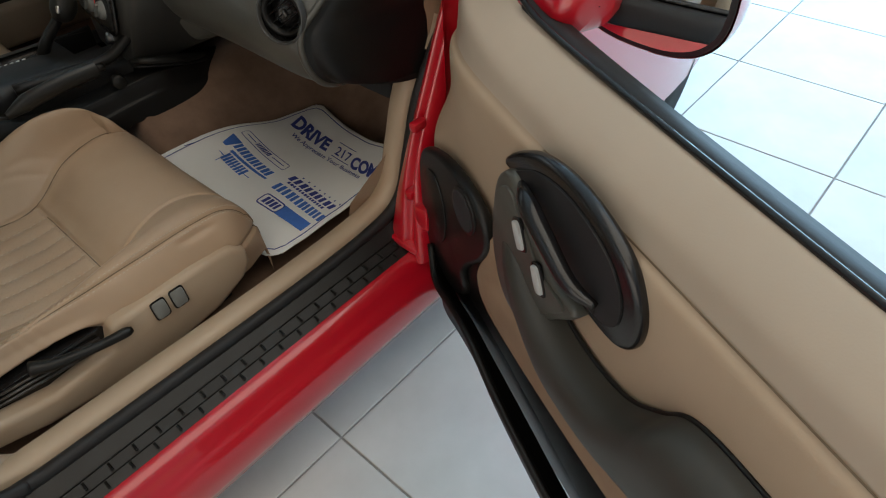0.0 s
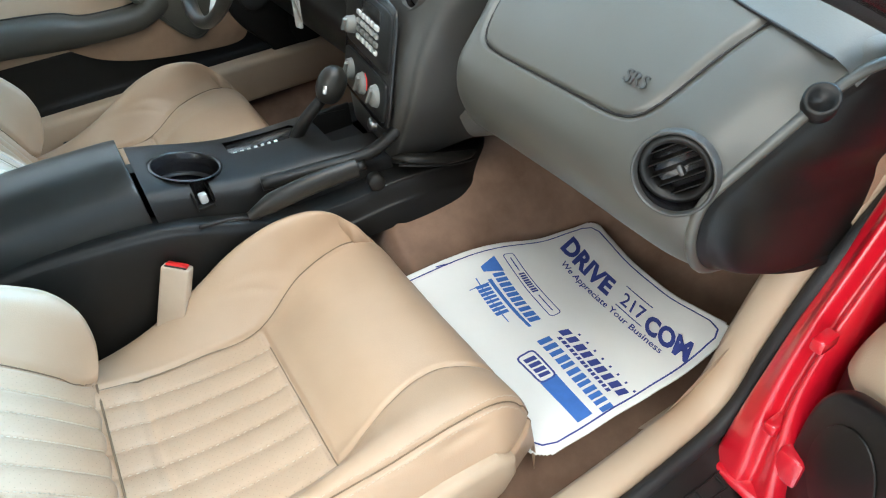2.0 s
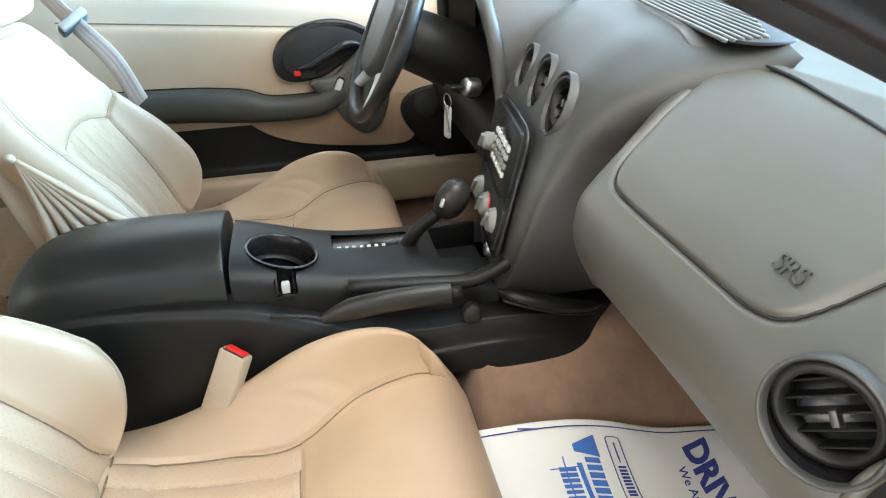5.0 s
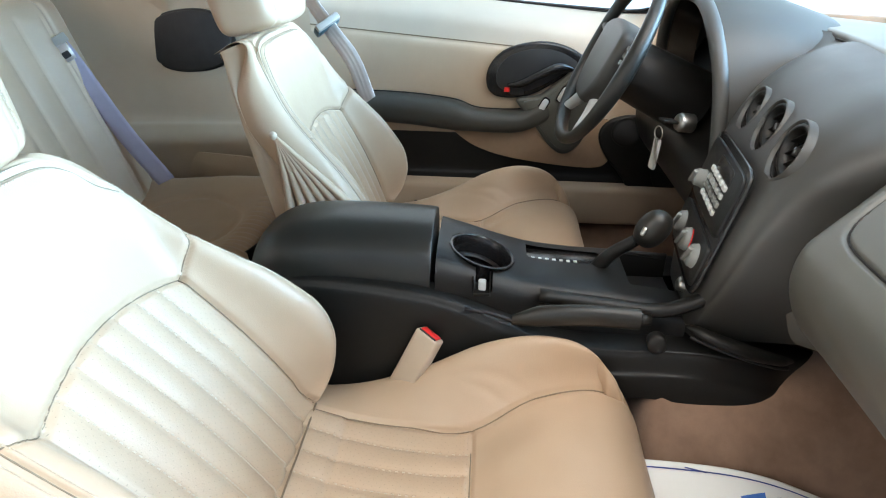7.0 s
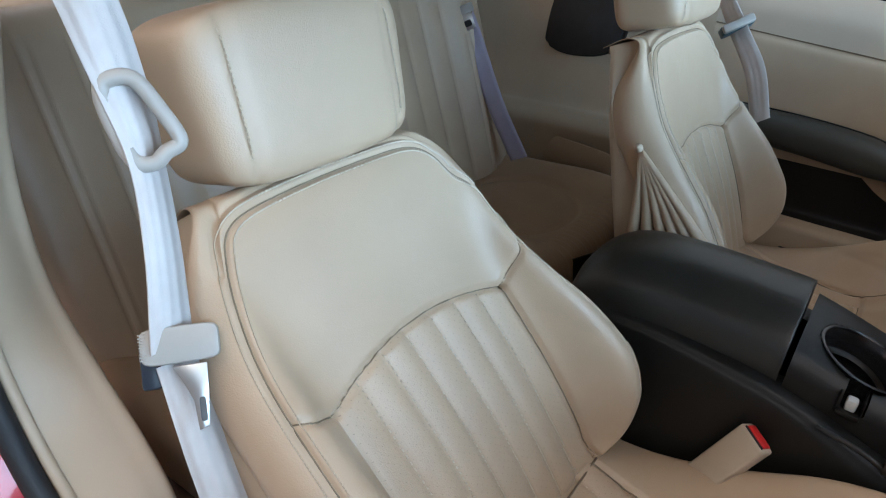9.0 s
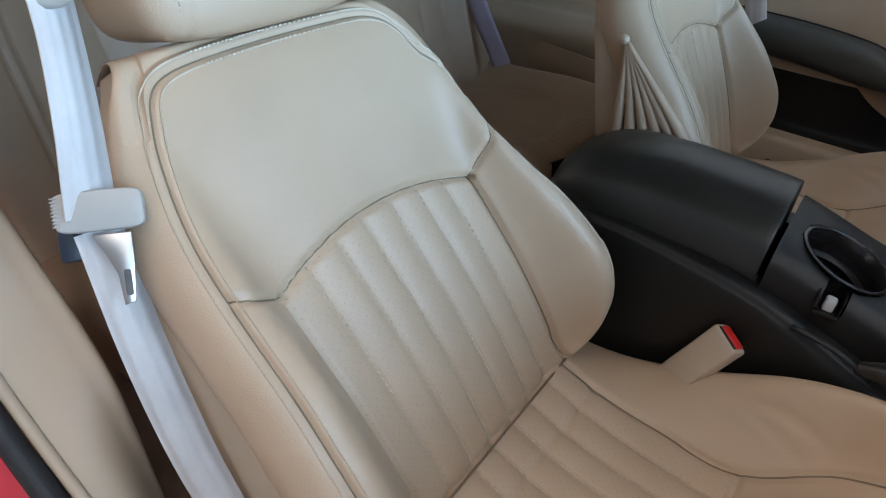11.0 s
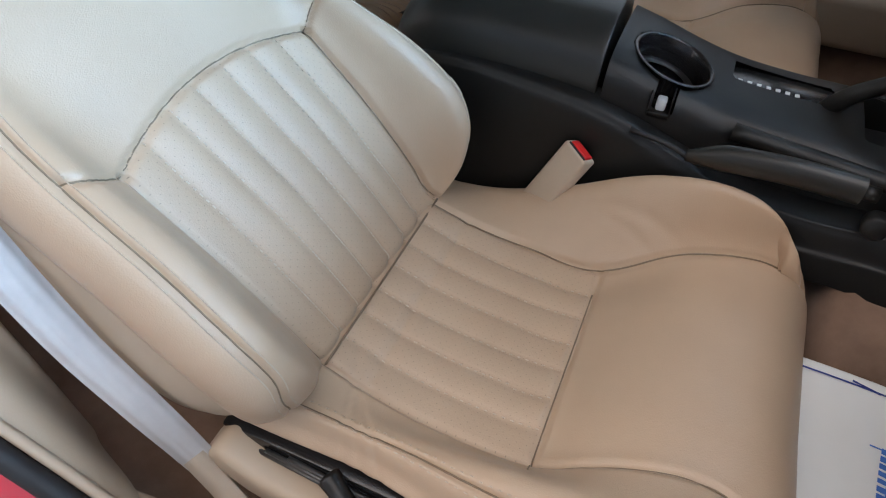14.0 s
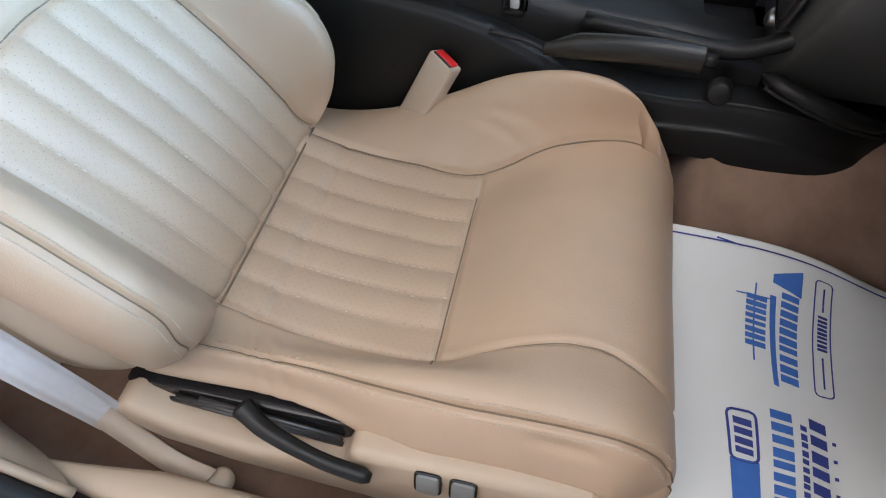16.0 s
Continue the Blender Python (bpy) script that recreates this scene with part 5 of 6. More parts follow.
a, b_ = (x - (left + right) / 2) / ((right - left) / 2), (sv - 0.5) / 0.5
rr = (np.abs(a) ** 7 + np.abs(b_) ** 7) ** (1 / 7)
dist = (1 - rr) * 0.10
d = groove(dist, 0.0030, 0.006) + np.where(rr < 1, 0.0012, 0)
endcap = x - keyed(s, (0, 3, 4, 5, 6, 7, 8, 11), (0.742, 0.742, 0.744, 0.751, 0.766, 0.782, 0.80, 0.80))
d += np.where(s < 8.5, -0.005 * np.clip(endcap / 0.012, 0, 1), 0)
g = g + n * d[..., None] * np.sign(n[140, 120, 2])
rm = (rr[1:, 1:] + rr[:-1, :-1]) / 2
sm = (s[1:, 1:] + s[:-1, :-1]) / 2
hole = np.linalg.norm(g - np.array((0.711, 0.3745, 0.824)), axis=2) / 0.0425
hm = (hole[1:, 1:] + hole[:-1, :-1]) / 2
cut = (hm < 1) & (sm < 6)
em = (endcap[1:, 1:] + endcap[:-1, :-1]) / 2
cap = (em > 0) & (sm < 8.5)
link("dash_pad", grid_mesh("dash_pad", g, False, (rm >= 1) & ~cut & ~cap), dash_pad, dash)
link("dash_end", grid_mesh("dash_end", g, False, cap & ~cut), black, dash, "dark rounded dashboard end")
link("airbag_cover", grid_mesh("airbag_cover", g, False, (rm < 1) & ~cut), dash_pad, dash, "smooth grey airbag cover")


edge = []
for row in np.linspace(20, 8.4 / (len(PAD) - 1) * 259, 60):
    k = int(row)
    at_x = float(keyed(row / 259 * (len(PAD) - 1), (0, 3, 4, 5, 6, 7, 8, 11), (0.742, 0.742, 0.744, 0.751, 0.766, 0.782, 0.80, 0.80)))
    edge.append(row_at(g, np.maximum.accumulate(x[k]), k, at_x))
tube("end_rim", smooth_path(edge[::3], 60), 0.0058, dash_pad, dash, n=10)
seam = []
for t in np.linspace(0, 2 * math.pi, 160, endpoint=False):
    ca, sa = math.cos(t), math.sin(t)
    ea, eb = math.copysign(abs(ca) ** (2 / 7), ca), math.copysign(abs(sa) ** (2 / 7), sa)
    q = 0.5 + 0.5 * eb
    lo_, hi_ = 0.360 - 0.045 * q, 0.640 + 0.070 * q
    row = (5.05 + 3.0 * q) / (len(PAD) - 1) * 259
    k = int(row)
    at_x = (lo_ + hi_) / 2 + (hi_ - lo_) / 2 * ea
    p0, p1 = row_at(g, np.maximum.accumulate(x[k]), k, at_x), row_at(g, np.maximum.accumulate(x[k + 1]), k + 1, at_x)
    seam.append(p0 * (1 - (row - k)) + p1 * (row - k) + np.array((0, -0.0008, 0.0012)))
# Dark tube in the cover's groove, drawn for the shade in it.
tube("cover_seam", seam, 0.0013, rubber, dash, True, 6)


def ball_vent(at, normal, r, vanes, parent):
    m = facing(at, normal)
    ring = lathe("vent_ring", [(r + 0.003, -0.012), (r + 0.002, -0.001), (r + 0.0008, 0.0004), (r - 0.001, -0.0005), (r - 0.002, -0.003), (r - 0.003, -0.007)], m, dash_mat, parent, 40)
    lathe("vent_bowl", [(r - 0.002, -0.006), (r - 0.004, -0.03), (r - 0.012, -0.042), (0.0, -0.045)], m, gloss_black, ring, 30)
    lathe("vent_ball", [(r - 0.004, -0.014), (r - 0.006, -0.010), (r - 0.012, -0.010), (r - 0.013, -0.03)], m @ pose(0, 0, 0, 10, 8, 0), black, ring, 36)
    for k in range(vanes):
        t = -1 + 2 * (k + 0.5) / vanes
        w = (r - 0.012) * math.sqrt(max(0.05, 1 - t * t))
        block("vent_vane", (-w, t * (r - 0.012) - 0.0008, -0.030), (w, t * (r - 0.012) + 0.0008, -0.016), black, ring, 0.0005, 1, m @ pose(0, 0, 0, 12, 0, 38))
    block("vent_tab", (-0.003, -0.006, -0.016), (0.003, 0.006, -0.008), steel, ring, 0.0015, 2, m @ pose(0.004, 0.004, 0, 0, 0, 38))


ball_vent((0.711, 0.3745, 0.824), (0.28, -0.92, 0.25), 0.042, 5, dash)
lathe("side_demister", [(0.016, -0.02), (0.016, 0.002), (0.013, 0.004), (0.010, -0.004), (0.0, -0.006)], facing((0.780, 0.472, 0.900), (0.35, -0.6, 0.75)), black, dash, 28)

# raised lettering on the airbag cover
tc = bpy.data.curves.new("srs", "FONT")
tc.body, tc.size, tc.extrude = "SRS", 0.0215, 0.0012
tmp = new("tmp_text", tc)
bpy.context.view_layer.update()
me = bpy.data.meshes.new_from_object(tmp.evaluated_get(bpy.context.evaluated_depsgraph_get()))
bpy.data.objects.remove(tmp)
me.transform(facing((0.600, 0.4085, 0.8745), (0.0, -0.69, 0.72)))
link("airbag_letters", me, dash_mat, dash, "raised airbag lettering")

# top shelf towards the windscreen, and the slatted speaker grille on it
ts = []
edge_y = ((-0.76, -0.55, -0.13, -0.01, 0.12, 0.22, 0.29, 0.325, 0.36, 0.40, 0.486, 0.60, 0.73, 0.79), (0.62, 0.60, 0.600, 0.581, 0.556, 0.536, 0.520, 0.530, 0.550, 0.550, 0.537, 0.518, 0.500, 0.505))
for q in np.linspace(0, 1, 70):
    row = []
    for xx in np.linspace(-0.76, 0.79, 120):
        y0 = float(keyed(xx, *edge_y))
        y1 = 1.09 - 0.27 * (xx / 0.78) ** 2
        yy = y0 + (y1 - y0) * q ** 2
        over = float(np.interp(yy, [p[0] for p in PAD[5:]], [p[1] for p in PAD[5:]])) + float(keyed(xx, (0.3, 0.66, 0.715, 0.748, 0.776, 0.80), (0.0, -0.003, -0.008, -0.016, -0.028, -0.055))) + 0.006
        z0 = float(keyed(xx, (-0.76, -0.55, -0.13, 0.2, 0.30), (0.955, 0.978, 0.988, 0.986, 0.982))) - 0.010 * max(0.0, 1 - q / 0.16) ** 2.2 - 0.035 * q ** 4
        k = min(1.0, max(0.0, (xx - 0.24) / 0.12))
        k = k * k * (3 - 2 * k)
        row.append((xx, yy, z0 * (1 - k) + over * k))
    ts.append(row)
link("dash_top", grid_mesh("dash_top", np.array(ts)), dash_pad, dash)
# Dark line along the panel joint paints the shade of the gap.
tube("top_seam", [tuple(np.array(p) + np.array((0, -0.001, -0.001))) for p in ts[0][44:118]], 0.0018, rubber, dash, n=6)
grille = [(0.078, 0.574), (0.0, 0.594), (-0.06, 0.642), (-0.052, 0.682), (0.03, 0.675), (0.20, 0.640), (0.334, 0.609), (0.362, 0.575), (0.347, 0.540), (0.30, 0.530), (0.20, 0.548)]
prism("speaker_recess", [(float(p[0]), float(p[1])) for p in smooth_path([(a, c, 0) for a, c in grille], 60, True)], 0.004, speaker_cloth, dash, pose(0, 0, 0.9865, 0, 0.6, 0), 0.001)
for k in range(12):
    yc = 0.0065 + 0.0102 * k
    x0, x1 = -0.055 + (0.085 * (1 - k / 5) if k < 5 else 0.0), 0.350 - (0.028 * (k - 5) if k > 5 else 0.0)
    block("speaker_slat", (x0, -0.0021, 0), (x1, 0.0021, 0.0042), dash_pad, dash, 0.001, 1, pose(0.0, 0.572 + yc, 0.9895, 0, 0.6, -10))

# centre stack
def stack_y(x, z):
    return float(keyed(z, (0.55, 0.62, 0.70, 0.77, 0.83, 0.885, 0.93, 0.965, 0.985), (0.345, 0.345, 0.352, 0.366, 0.388, 0.412, 0.445, 0.50, 0.575))) - 0.13 * (x - 0.07)


VENTS = ((-0.036, 0.888, 0.037), (0.068, 0.889, 0.041), (0.174, 0.886, 0.043))
net = []
for z in (0.56, 0.62, 0.70, 0.77, 0.83, 0.885, 0.93, 0.965, 0.985):
    k = max(0.0, (z - 0.80) / 0.185)
    w = float(np.interp(z, (0.56, 0.62, 0.70, 0.76), (0.085, 0.055, 0.016, 0.0)))
    net.append([(-0.118 - 0.14 * k, 0.56 - 0.02 * k, z), (-0.112 - 0.07 * k, stack_y(-0.1, z) + 0.07 - 0.02 * k, z), (-0.096 - 0.02 * k, stack_y(-0.09, z) + 0.012, z), (-0.07, stack_y(-0.07, z), z), (0.0, stack_y(0.0, z), z), (0.10 - w * 0.4, stack_y(0.10, z), z), (0.185 - w, stack_y(0.185, z), z), (0.214 + 0.03 * k - w, stack_y(0.21, z) + 0.012, z), (0.236 + 0.09 * k - w * 1.1, stack_y(0.22, z) + 0.045 - 0.01 * k, z), (0.252 + 0.16 * k - w * 1.2, 0.56, z - 0.004 * k)])
g = net_points(net, 150, 130)
open_ = np.zeros(g.shape[:2], bool)
for vx, vz, r in VENTS:
    c = np.array((vx, stack_y(vx, vz), vz))
    open_ |= np.linalg.norm(g - c, axis=2) < r + 0.0005
# Same vinyl as the pad; the darker copy paints the stack's shade.
link("stack_panel", grid_mesh("stack_panel", g, False, ~(open_[1:, 1:] & open_[:-1, :-1])), dash_mat, dash)
for vx, vz, r in VENTS:
    ball_vent((vx, stack_y(vx, vz) - 0.002, vz), (-0.15, -1, 0.42), r, 4, dash)

silver_button = make("silver_button_plastic", (0.30, 0.31, 0.30), 0.4, spread=0.08, scale=30, fine=400, relief=0.1)
radio = thing("radio_and_climate_panel", (0.07, 0.36, 0.74), "black radio and climate panel with pale buttons and round knobs", "car radio")
SF = facing((0.068, stack_y(0.068, 0.75) - 0.004, 0.752), (-0.13, -1, 0.24))
prism("faceplate", oval(0.118, 0.104, 48, 9), 0.006, gloss_black, radio, SF, 0.003)
prism("radio_face", oval(0.105, 0.050, 40, 10, 0.0, 0.042), 0.010, black, radio, SF, 0.002)
prism("climate_face", oval(0.105, 0.036, 40, 10, 0.0, -0.056), 0.010, black, radio, SF, 0.002)
prism("display", oval(0.045, 0.012, 32, 8, 0.018, 0.072), 0.0115, gloss_black, radio, SF, 0.001)
for cx_, cy_, rad, tall in ((-0.064, 0.026, 0.015, 0.026), (-0.064, -0.055, 0.019, 0.020), (0.0, -0.058, 0.019, 0.020), (0.066, -0.055, 0.019, 0.020)):
    kn_ = lathe("knob", [(rad + 0.002, 0.008), (rad, 0.012), (rad * 0.94, tall - 0.003), (rad * 0.8, tall), (0, tall)], SF @ pose(cx_, cy_, 0.0), grey_button, radio, 24)
    block("knob_grip", (-rad * 0.85, -0.003, tall - 0.002), (rad * 0.85, 0.003, tall + 0.006), grey_button, kn_, 0.0015, 2, SF @ pose(cx_, cy_, 0, 0, 0, 60))
for r_ in range(4):
    for c_ in range(5):
        bw = (0.0085, 0.0062, 0.0078, 0.0066)[(r_ * 3 + c_) % 4]
        block("button", (-bw, -0.0042, 0.009), (bw, 0.0042, 0.0145), (pale_button, grey_button, silver_button)[(r_ * 2 + c_ * 3) % 3], radio, 0.0018, 2, SF @ pose(-0.034 + c_ * 0.0215, 0.055 - r_ * 0.0135, 0))
prism("red_arc", [(0.021 * math.cos(t) , 0.021 * math.sin(t)) for t in np.linspace(-0.2, 1.2, 10)] + [(0.024 * math.cos(t), 0.024 * math.sin(t)) for t in np.linspace(1.2, -0.2, 10)], 0.0112, red_plastic, radio, SF @ pose(0.0, -0.058, 0), 0.0)

# driver's side: binnacle hood, column, knee panel
arch = smooth_path([(-0.125, 0.425, 0.70), (-0.128, 0.42, 0.80), (-0.145, 0.41, 0.90), (-0.19, 0.40, 0.975), (-0.28, 0.40, 1.02), (-0.38, 0.40, 1.03), (-0.48, 0.40, 1.02), (-0.57, 0.41, 0.97), (-0.62, 0.42, 0.88), (-0.63, 0.43, 0.75)], 60)
tube("binnacle_rim", arch, 0.014, dash_mat, dash, n=12)
hoodn = np.stack([arch, arch * np.array((1, 1, 1)) + np.array((0, 0.03, 0.012)), arch + np.array((0, 0.12, 0.010)), arch * np.array((1, 1, 0.97)) + np.array((0, 0.25, 0.0))], 1)
link("binnacle_hood", grid_mesh("binnacle_hood", hoodn), dash_mat, dash)
inn = np.stack([arch, (arch - np.array((-0.375, 0, 0.85))) * 0.93 + np.array((-0.375, 0.07, 0.85)), (arch - np.array((-0.375, 0, 0.85))) * 0.86 + np.array((-0.375, 0.13, 0.85))], 1)
link("binnacle_throat", grid_mesh("binnacle_throat", inn), gloss_black, dash)
block("instrument_panel", (-0.60, 0.535, 0.70), (-0.20, 0.56, 0.955), gloss_black, dash, 0.01)
kn = net_points([[(xx, y, z) for xx in (-0.74, -0.6, -0.38, -0.2, -0.115)] for y, z in ((0.52, 0.92), (0.47, 0.80), (0.425, 0.74), (0.41, 0.70), (0.43, 0.63), (0.50, 0.56), (0.60, 0.54))], 24, 30)
link("knee_panel", grid_mesh("knee_panel", kn), black, dash)
block("dash_brace", (-0.70, 0.60, 0.55), (0.70, 1.0, 0.68), rubber, dash, 0.02)
# ---- steering wheel ----
wheel = thing("steering_wheel", (-0.375, 0.25, 0.90), "black leather steering wheel with airbag hub and light spokes", "steering wheel")
WF = facing((-0.375, 0.25, 0.902), (0.0, -0.906, 0.423))
ring = [WF @ V((0.185 * math.cos(t), 0.185 * math.sin(t), 0)) for t in np.linspace(0, 2 * math.pi, 72, endpoint=False)]
tube("rim", ring, [0.0145 + 0.002 * math.cos(3 * t) for t in np.linspace(0, 2 * math.pi, 72, endpoint=False)], hide_black, wheel, True, 14)
hubo = [(0.07, 0.055), (0.08, 0.02), (0.07, -0.04), (0.04, -0.075), (0.0, -0.082), (-0.04, -0.075), (-0.07, -0.04), (-0.08, 0.02), (-0.07, 0.055), (0.0, 0.066)]
hubo = [(float(p[0]), float(p[1])) for p in smooth_path([(a, c, 0) for a, c in hubo], 48, True)]
prism("airbag_hub", [(a * 1.25, c * 1.2) for a, c in hubo], 0.055, dash_mat, wheel, WF @ pose(0, 0, -0.035), 0.014, seg=4)
for ang in (15, 165, 235, 305):
    c_, s_ = math.cos(radians(ang)), math.sin(radians(ang))
    sp = smooth_path([WF @ V((0.06 * c_, 0.06 * s_, -0.014)), WF @ V((0.12 * c_, 0.12 * s_, -0.012)), WF @ V((0.178 * c_, 0.178 * s_, 0.0))], 14)
    tube("spoke", sp, np.linspace(0.017, 0.011, 14), pale_button if ang > 200 else hide_black, wheel, n=10)
for sx in (-1, 1):
    for k in range(3):
        block("wheel_button", (-0.008, -0.005, 0), (0.008, 0.005, 0.008), grey_button, wheel, 0.002, 2, WF @ pose(sx * 0.118, 0.040 - 0.014 * k, -0.004))
lathe("column_shroud", [(0.055, -0.02), (0.062, -0.05), (0.066, -0.12), (0.07, -0.22)], WF, black, wheel, 28)
lathe("column_cover", [(0.0, 0.0), (0.055, -0.015), (0.06, -0.03)], WF @ pose(0, 0, -0.02), black, wheel, 28)
tube("turn_stalk", smooth_path([WF @ V((-0.05, 0.02, -0.07)), WF @ V((-0.12, 0.05, -0.06)), WF @ V((-0.16, 0.06, -0.055))], 12), 0.007, black, wheel, n=10)

ign = thing("ignition_lock", (-0.20, 0.365, 0.80), "chrome ignition lock on the dark dash with keys hanging", "ignition lock")
igm = facing((-0.205, 0.375, 0.815), (0.25, -1, 0.15))
lathe("lock_barrel", [(0.018, -0.02), (0.018, 0.004), (0.015, 0.010), (0.009, 0.012), (0.0, 0.012)], igm, chrome, ign, 28)
keys = thing("key_bunch", (-0.205, 0.36, 0.77), "metal car key and pale fob hanging from the ignition", "keys")
block("key_bow", (-0.012, -0.003, 0.014), (0.012, 0.003, 0.045), black, keys, 0.002, 2, igm)
rg = [V((-0.209, 0.335, 0.792)) + V((0.013 * math.cos(t), 0.004 * math.cos(t), 0.013 * math.sin(t))) for t in np.linspace(0, 2 * math.pi, 24, endpoint=False)]
tube("key_ring", rg, 0.0014, chrome, keys, True, 6)
block("key_fob", (-0.009, -0.004, -0.064), (0.009, 0.004, 0.0), pale_button, keys, 0.003, 2, pose(-0.212, 0.337, 0.780, 0, 6, 20), "pale plastic key tag")
block("spare_key", (-0.0045, -0.0012, -0.050), (0.0045, 0.0012, 0.0), chrome, keys, 0.0008, 1, pose(-0.206, 0.331, 0.781, 4, -8, 10))

# ---- centre console ----
con = thing("centre_console", (0.02, 0.0, 0.40), "black plastic centre console with armrest lid and cup holder", "console")
lid = []
for y, dz, k in ((-0.079, -0.004, 0.985), (-0.086, 0.0, 1.0), (-0.15, 0.003, 1.0), (-0.24, 0.004, 1.0), (-0.31, -0.002, 1.0), (-0.355, -0.018, 0.97), (-0.385, -0.045, 0.90), (-0.40, -0.085, 0.80)):
    lid.append([(0.014 + (xx - 0.014) * k, y, max(zz + dz, 0.585)) for xx, zz in ((-0.088, 0.585), (-0.092, 0.635), (-0.080, 0.672), (-0.04, 0.692), (0.01, 0.698), (0.06, 0.693), (0.098, 0.668), (0.114, 0.630), (0.116, 0.585))])
link("armrest_lid", grid_mesh("armrest_lid", net_points(lid, 60, 60)), hide_black, con, "black vinyl armrest lid")
lf = np.array(lid[0])
link("lid_front", mesh_from("lid_front", [tuple(p) for p in smooth_path(lf, 30)] , [tuple(range(30))], False), black, con)


def top_z(y):
    return float(keyed(y, (-0.08, -0.03, 0.03, 0.08, 0.15, 0.24, 0.34), (0.668, 0.655, 0.637, 0.625, 0.617, 0.612, 0.600)))


ys = np.linspace(-0.071, 0.335, 130)
g = np.zeros((130, 110, 3))
for i, y in enumerate(ys):
    zt = top_z(y)
    wid = float(keyed(y, (-0.08, 0.1, 0.25, 0.34), (0.0, -0.004, 0.002, 0.02)))
    row = smooth_path([(-0.088 - wid, y, zt - 0.13), (-0.090 - wid, y, zt - 0.05), (-0.076 - wid, y, zt - 0.010), (-0.045, y, zt), (0.02, y, zt + 0.002), (0.075, y, zt - 0.001), (0.104 + wid, y, zt - 0.012), (0.118 + wid, y, zt - 0.045), (0.124 + wid, y, zt - 0.13)], 110)
    g[i] = row
CUP = (0.038, 0.004)
hx, hy = g[..., 0] - CUP[0], g[..., 1] - CUP[1]
rad = np.hypot(hx, hy)
slot = (np.abs(hy - 0.006) < 0.013) & (g[..., 0] > 0.06) & (g[..., 2] > 0.612)
shift = (np.abs(g[..., 0] + 0.012) < 0.022) & (g[..., 1] > 0.085) & (g[..., 1] < 0.215) & (g[..., 2] > 0.60)
tray = (np.abs(g[..., 0] - 0.01) < 0.055) & (g[..., 1] > 0.255) & (g[..., 2] > 0.56)
gone = ((rad < 0.054) & (g[..., 2] > 0.6)) | slot | shift | tray
gm_ = gone[1:, 1:] | gone[:-1, :-1]
link("console_top", grid_mesh("console_top", g, False, ~gm_), black, con)
zc = top_z(CUP[1])
slope = math.degrees(math.atan2(top_z(0.06) - top_z(-0.05), 0.11))
CM = pose(CUP[0], CUP[1], zc - 0.001, slope, 0, 0)
lathe("cup_wall", [(0.058, 0.0035), (0.0545, 0.005), (0.052, 0.002), (0.050, -0.02), (0.047, -0.055), (0.044, -0.058), (0.0, -0.058)], CM, gloss_black, con, 44)
lathe("cup_step", [(0.050, -0.030), (0.043, -0.0305), (0.041, -0.034)], CM, black, con, 40)
block("cup_slot_floor", (0.075, -0.008, 0.604), (0.121, 0.020, 0.612), black, con, 0.002)
for yy in (-0.0085, 0.0195):
    block("cup_slot_side", (0.085, yy - 0.001, 0.606), (0.117, yy + 0.001, 0.634), black, con, 0.0005, 1)
block("cup_clip", (0.100, 0.000, 0.611), (0.114, 0.013, 0.628), pale_button, con, 0.003, 2, label="pale clip in the cup notch")
prism("shift_gate", oval(0.026, 0.072, 40, 6), 0.004, gloss_black, con, pose(-0.012, 0.15, 0.6105, -3.0, 0, 0), 0.0015)
block("shift_gate_wall", (-0.036, 0.08, 0.585), (0.014, 0.222, 0.606), rubber, con, 0.003)
for k in range(7):
    gz = 0.6148 - 0.0524 * (0.095 + 0.0125 * k - 0.15)
    block("gear_mark", (-0.001, 0.092 + 0.0125 * k, gz), (0.006, 0.098 + 0.0125 * k, gz + 0.0015), pale_button, con, 0.0003, 1)
sh = np.array((0.02, 0.215, 0.612))
lev = thing("gear_lever", tuple(sh), "black leather automatic gear lever with stitched knob", "gear lever")
tube("stick", smooth_path([(0.005, 0.205, 0.600), (0.020, 0.225, 0.640), (0.037, 0.262, 0.680)], 16), np.linspace(0.014, 0.010, 16), black, lev, n=12)
kb = np.zeros((18, 28, 3))
for i in range(18):
    t = -math.pi / 2 + math.pi * i / 17
    for j in range(28):
        p = 2 * math.pi * j / 28
        kb[i, j] = (0.024 * math.cos(t) ** 0.8 * math.cos(p), 0.027 * math.cos(t) ** 0.8 * math.sin(p), 0.035 * math.sin(t))
me = grid_mesh("knob", kb, closed_u=True)
me.transform(pose(0.047, 0.282, 0.705, -28, 8, 0))
link("knob", me, hide_black, lev)
block("release_button", (-0.004, -0.003, -0.008), (0.004, 0.003, 0.008), chrome, lev, 0.003, 2, pose(0.064, 0.263, 0.708, -28, 8, 50), "bright release button")
block("tray_floor", (-0.055, 0.25, 0.555), (0.075, 0.345, 0.562), rubber, con, 0.003)
block("tray_wall", (-0.058, 0.25, 0.555), (-0.05, 0.345, 0.61), black, con, 0.003)
lathe("lighter", [(0.012, -0.01), (0.012, 0.006), (0.008, 0.009), (0.0, 0.009)], facing((0.072, 0.338, 0.618), (-0.1, -1, 0.35)), chrome, con, 20, "chrome lighter knob")

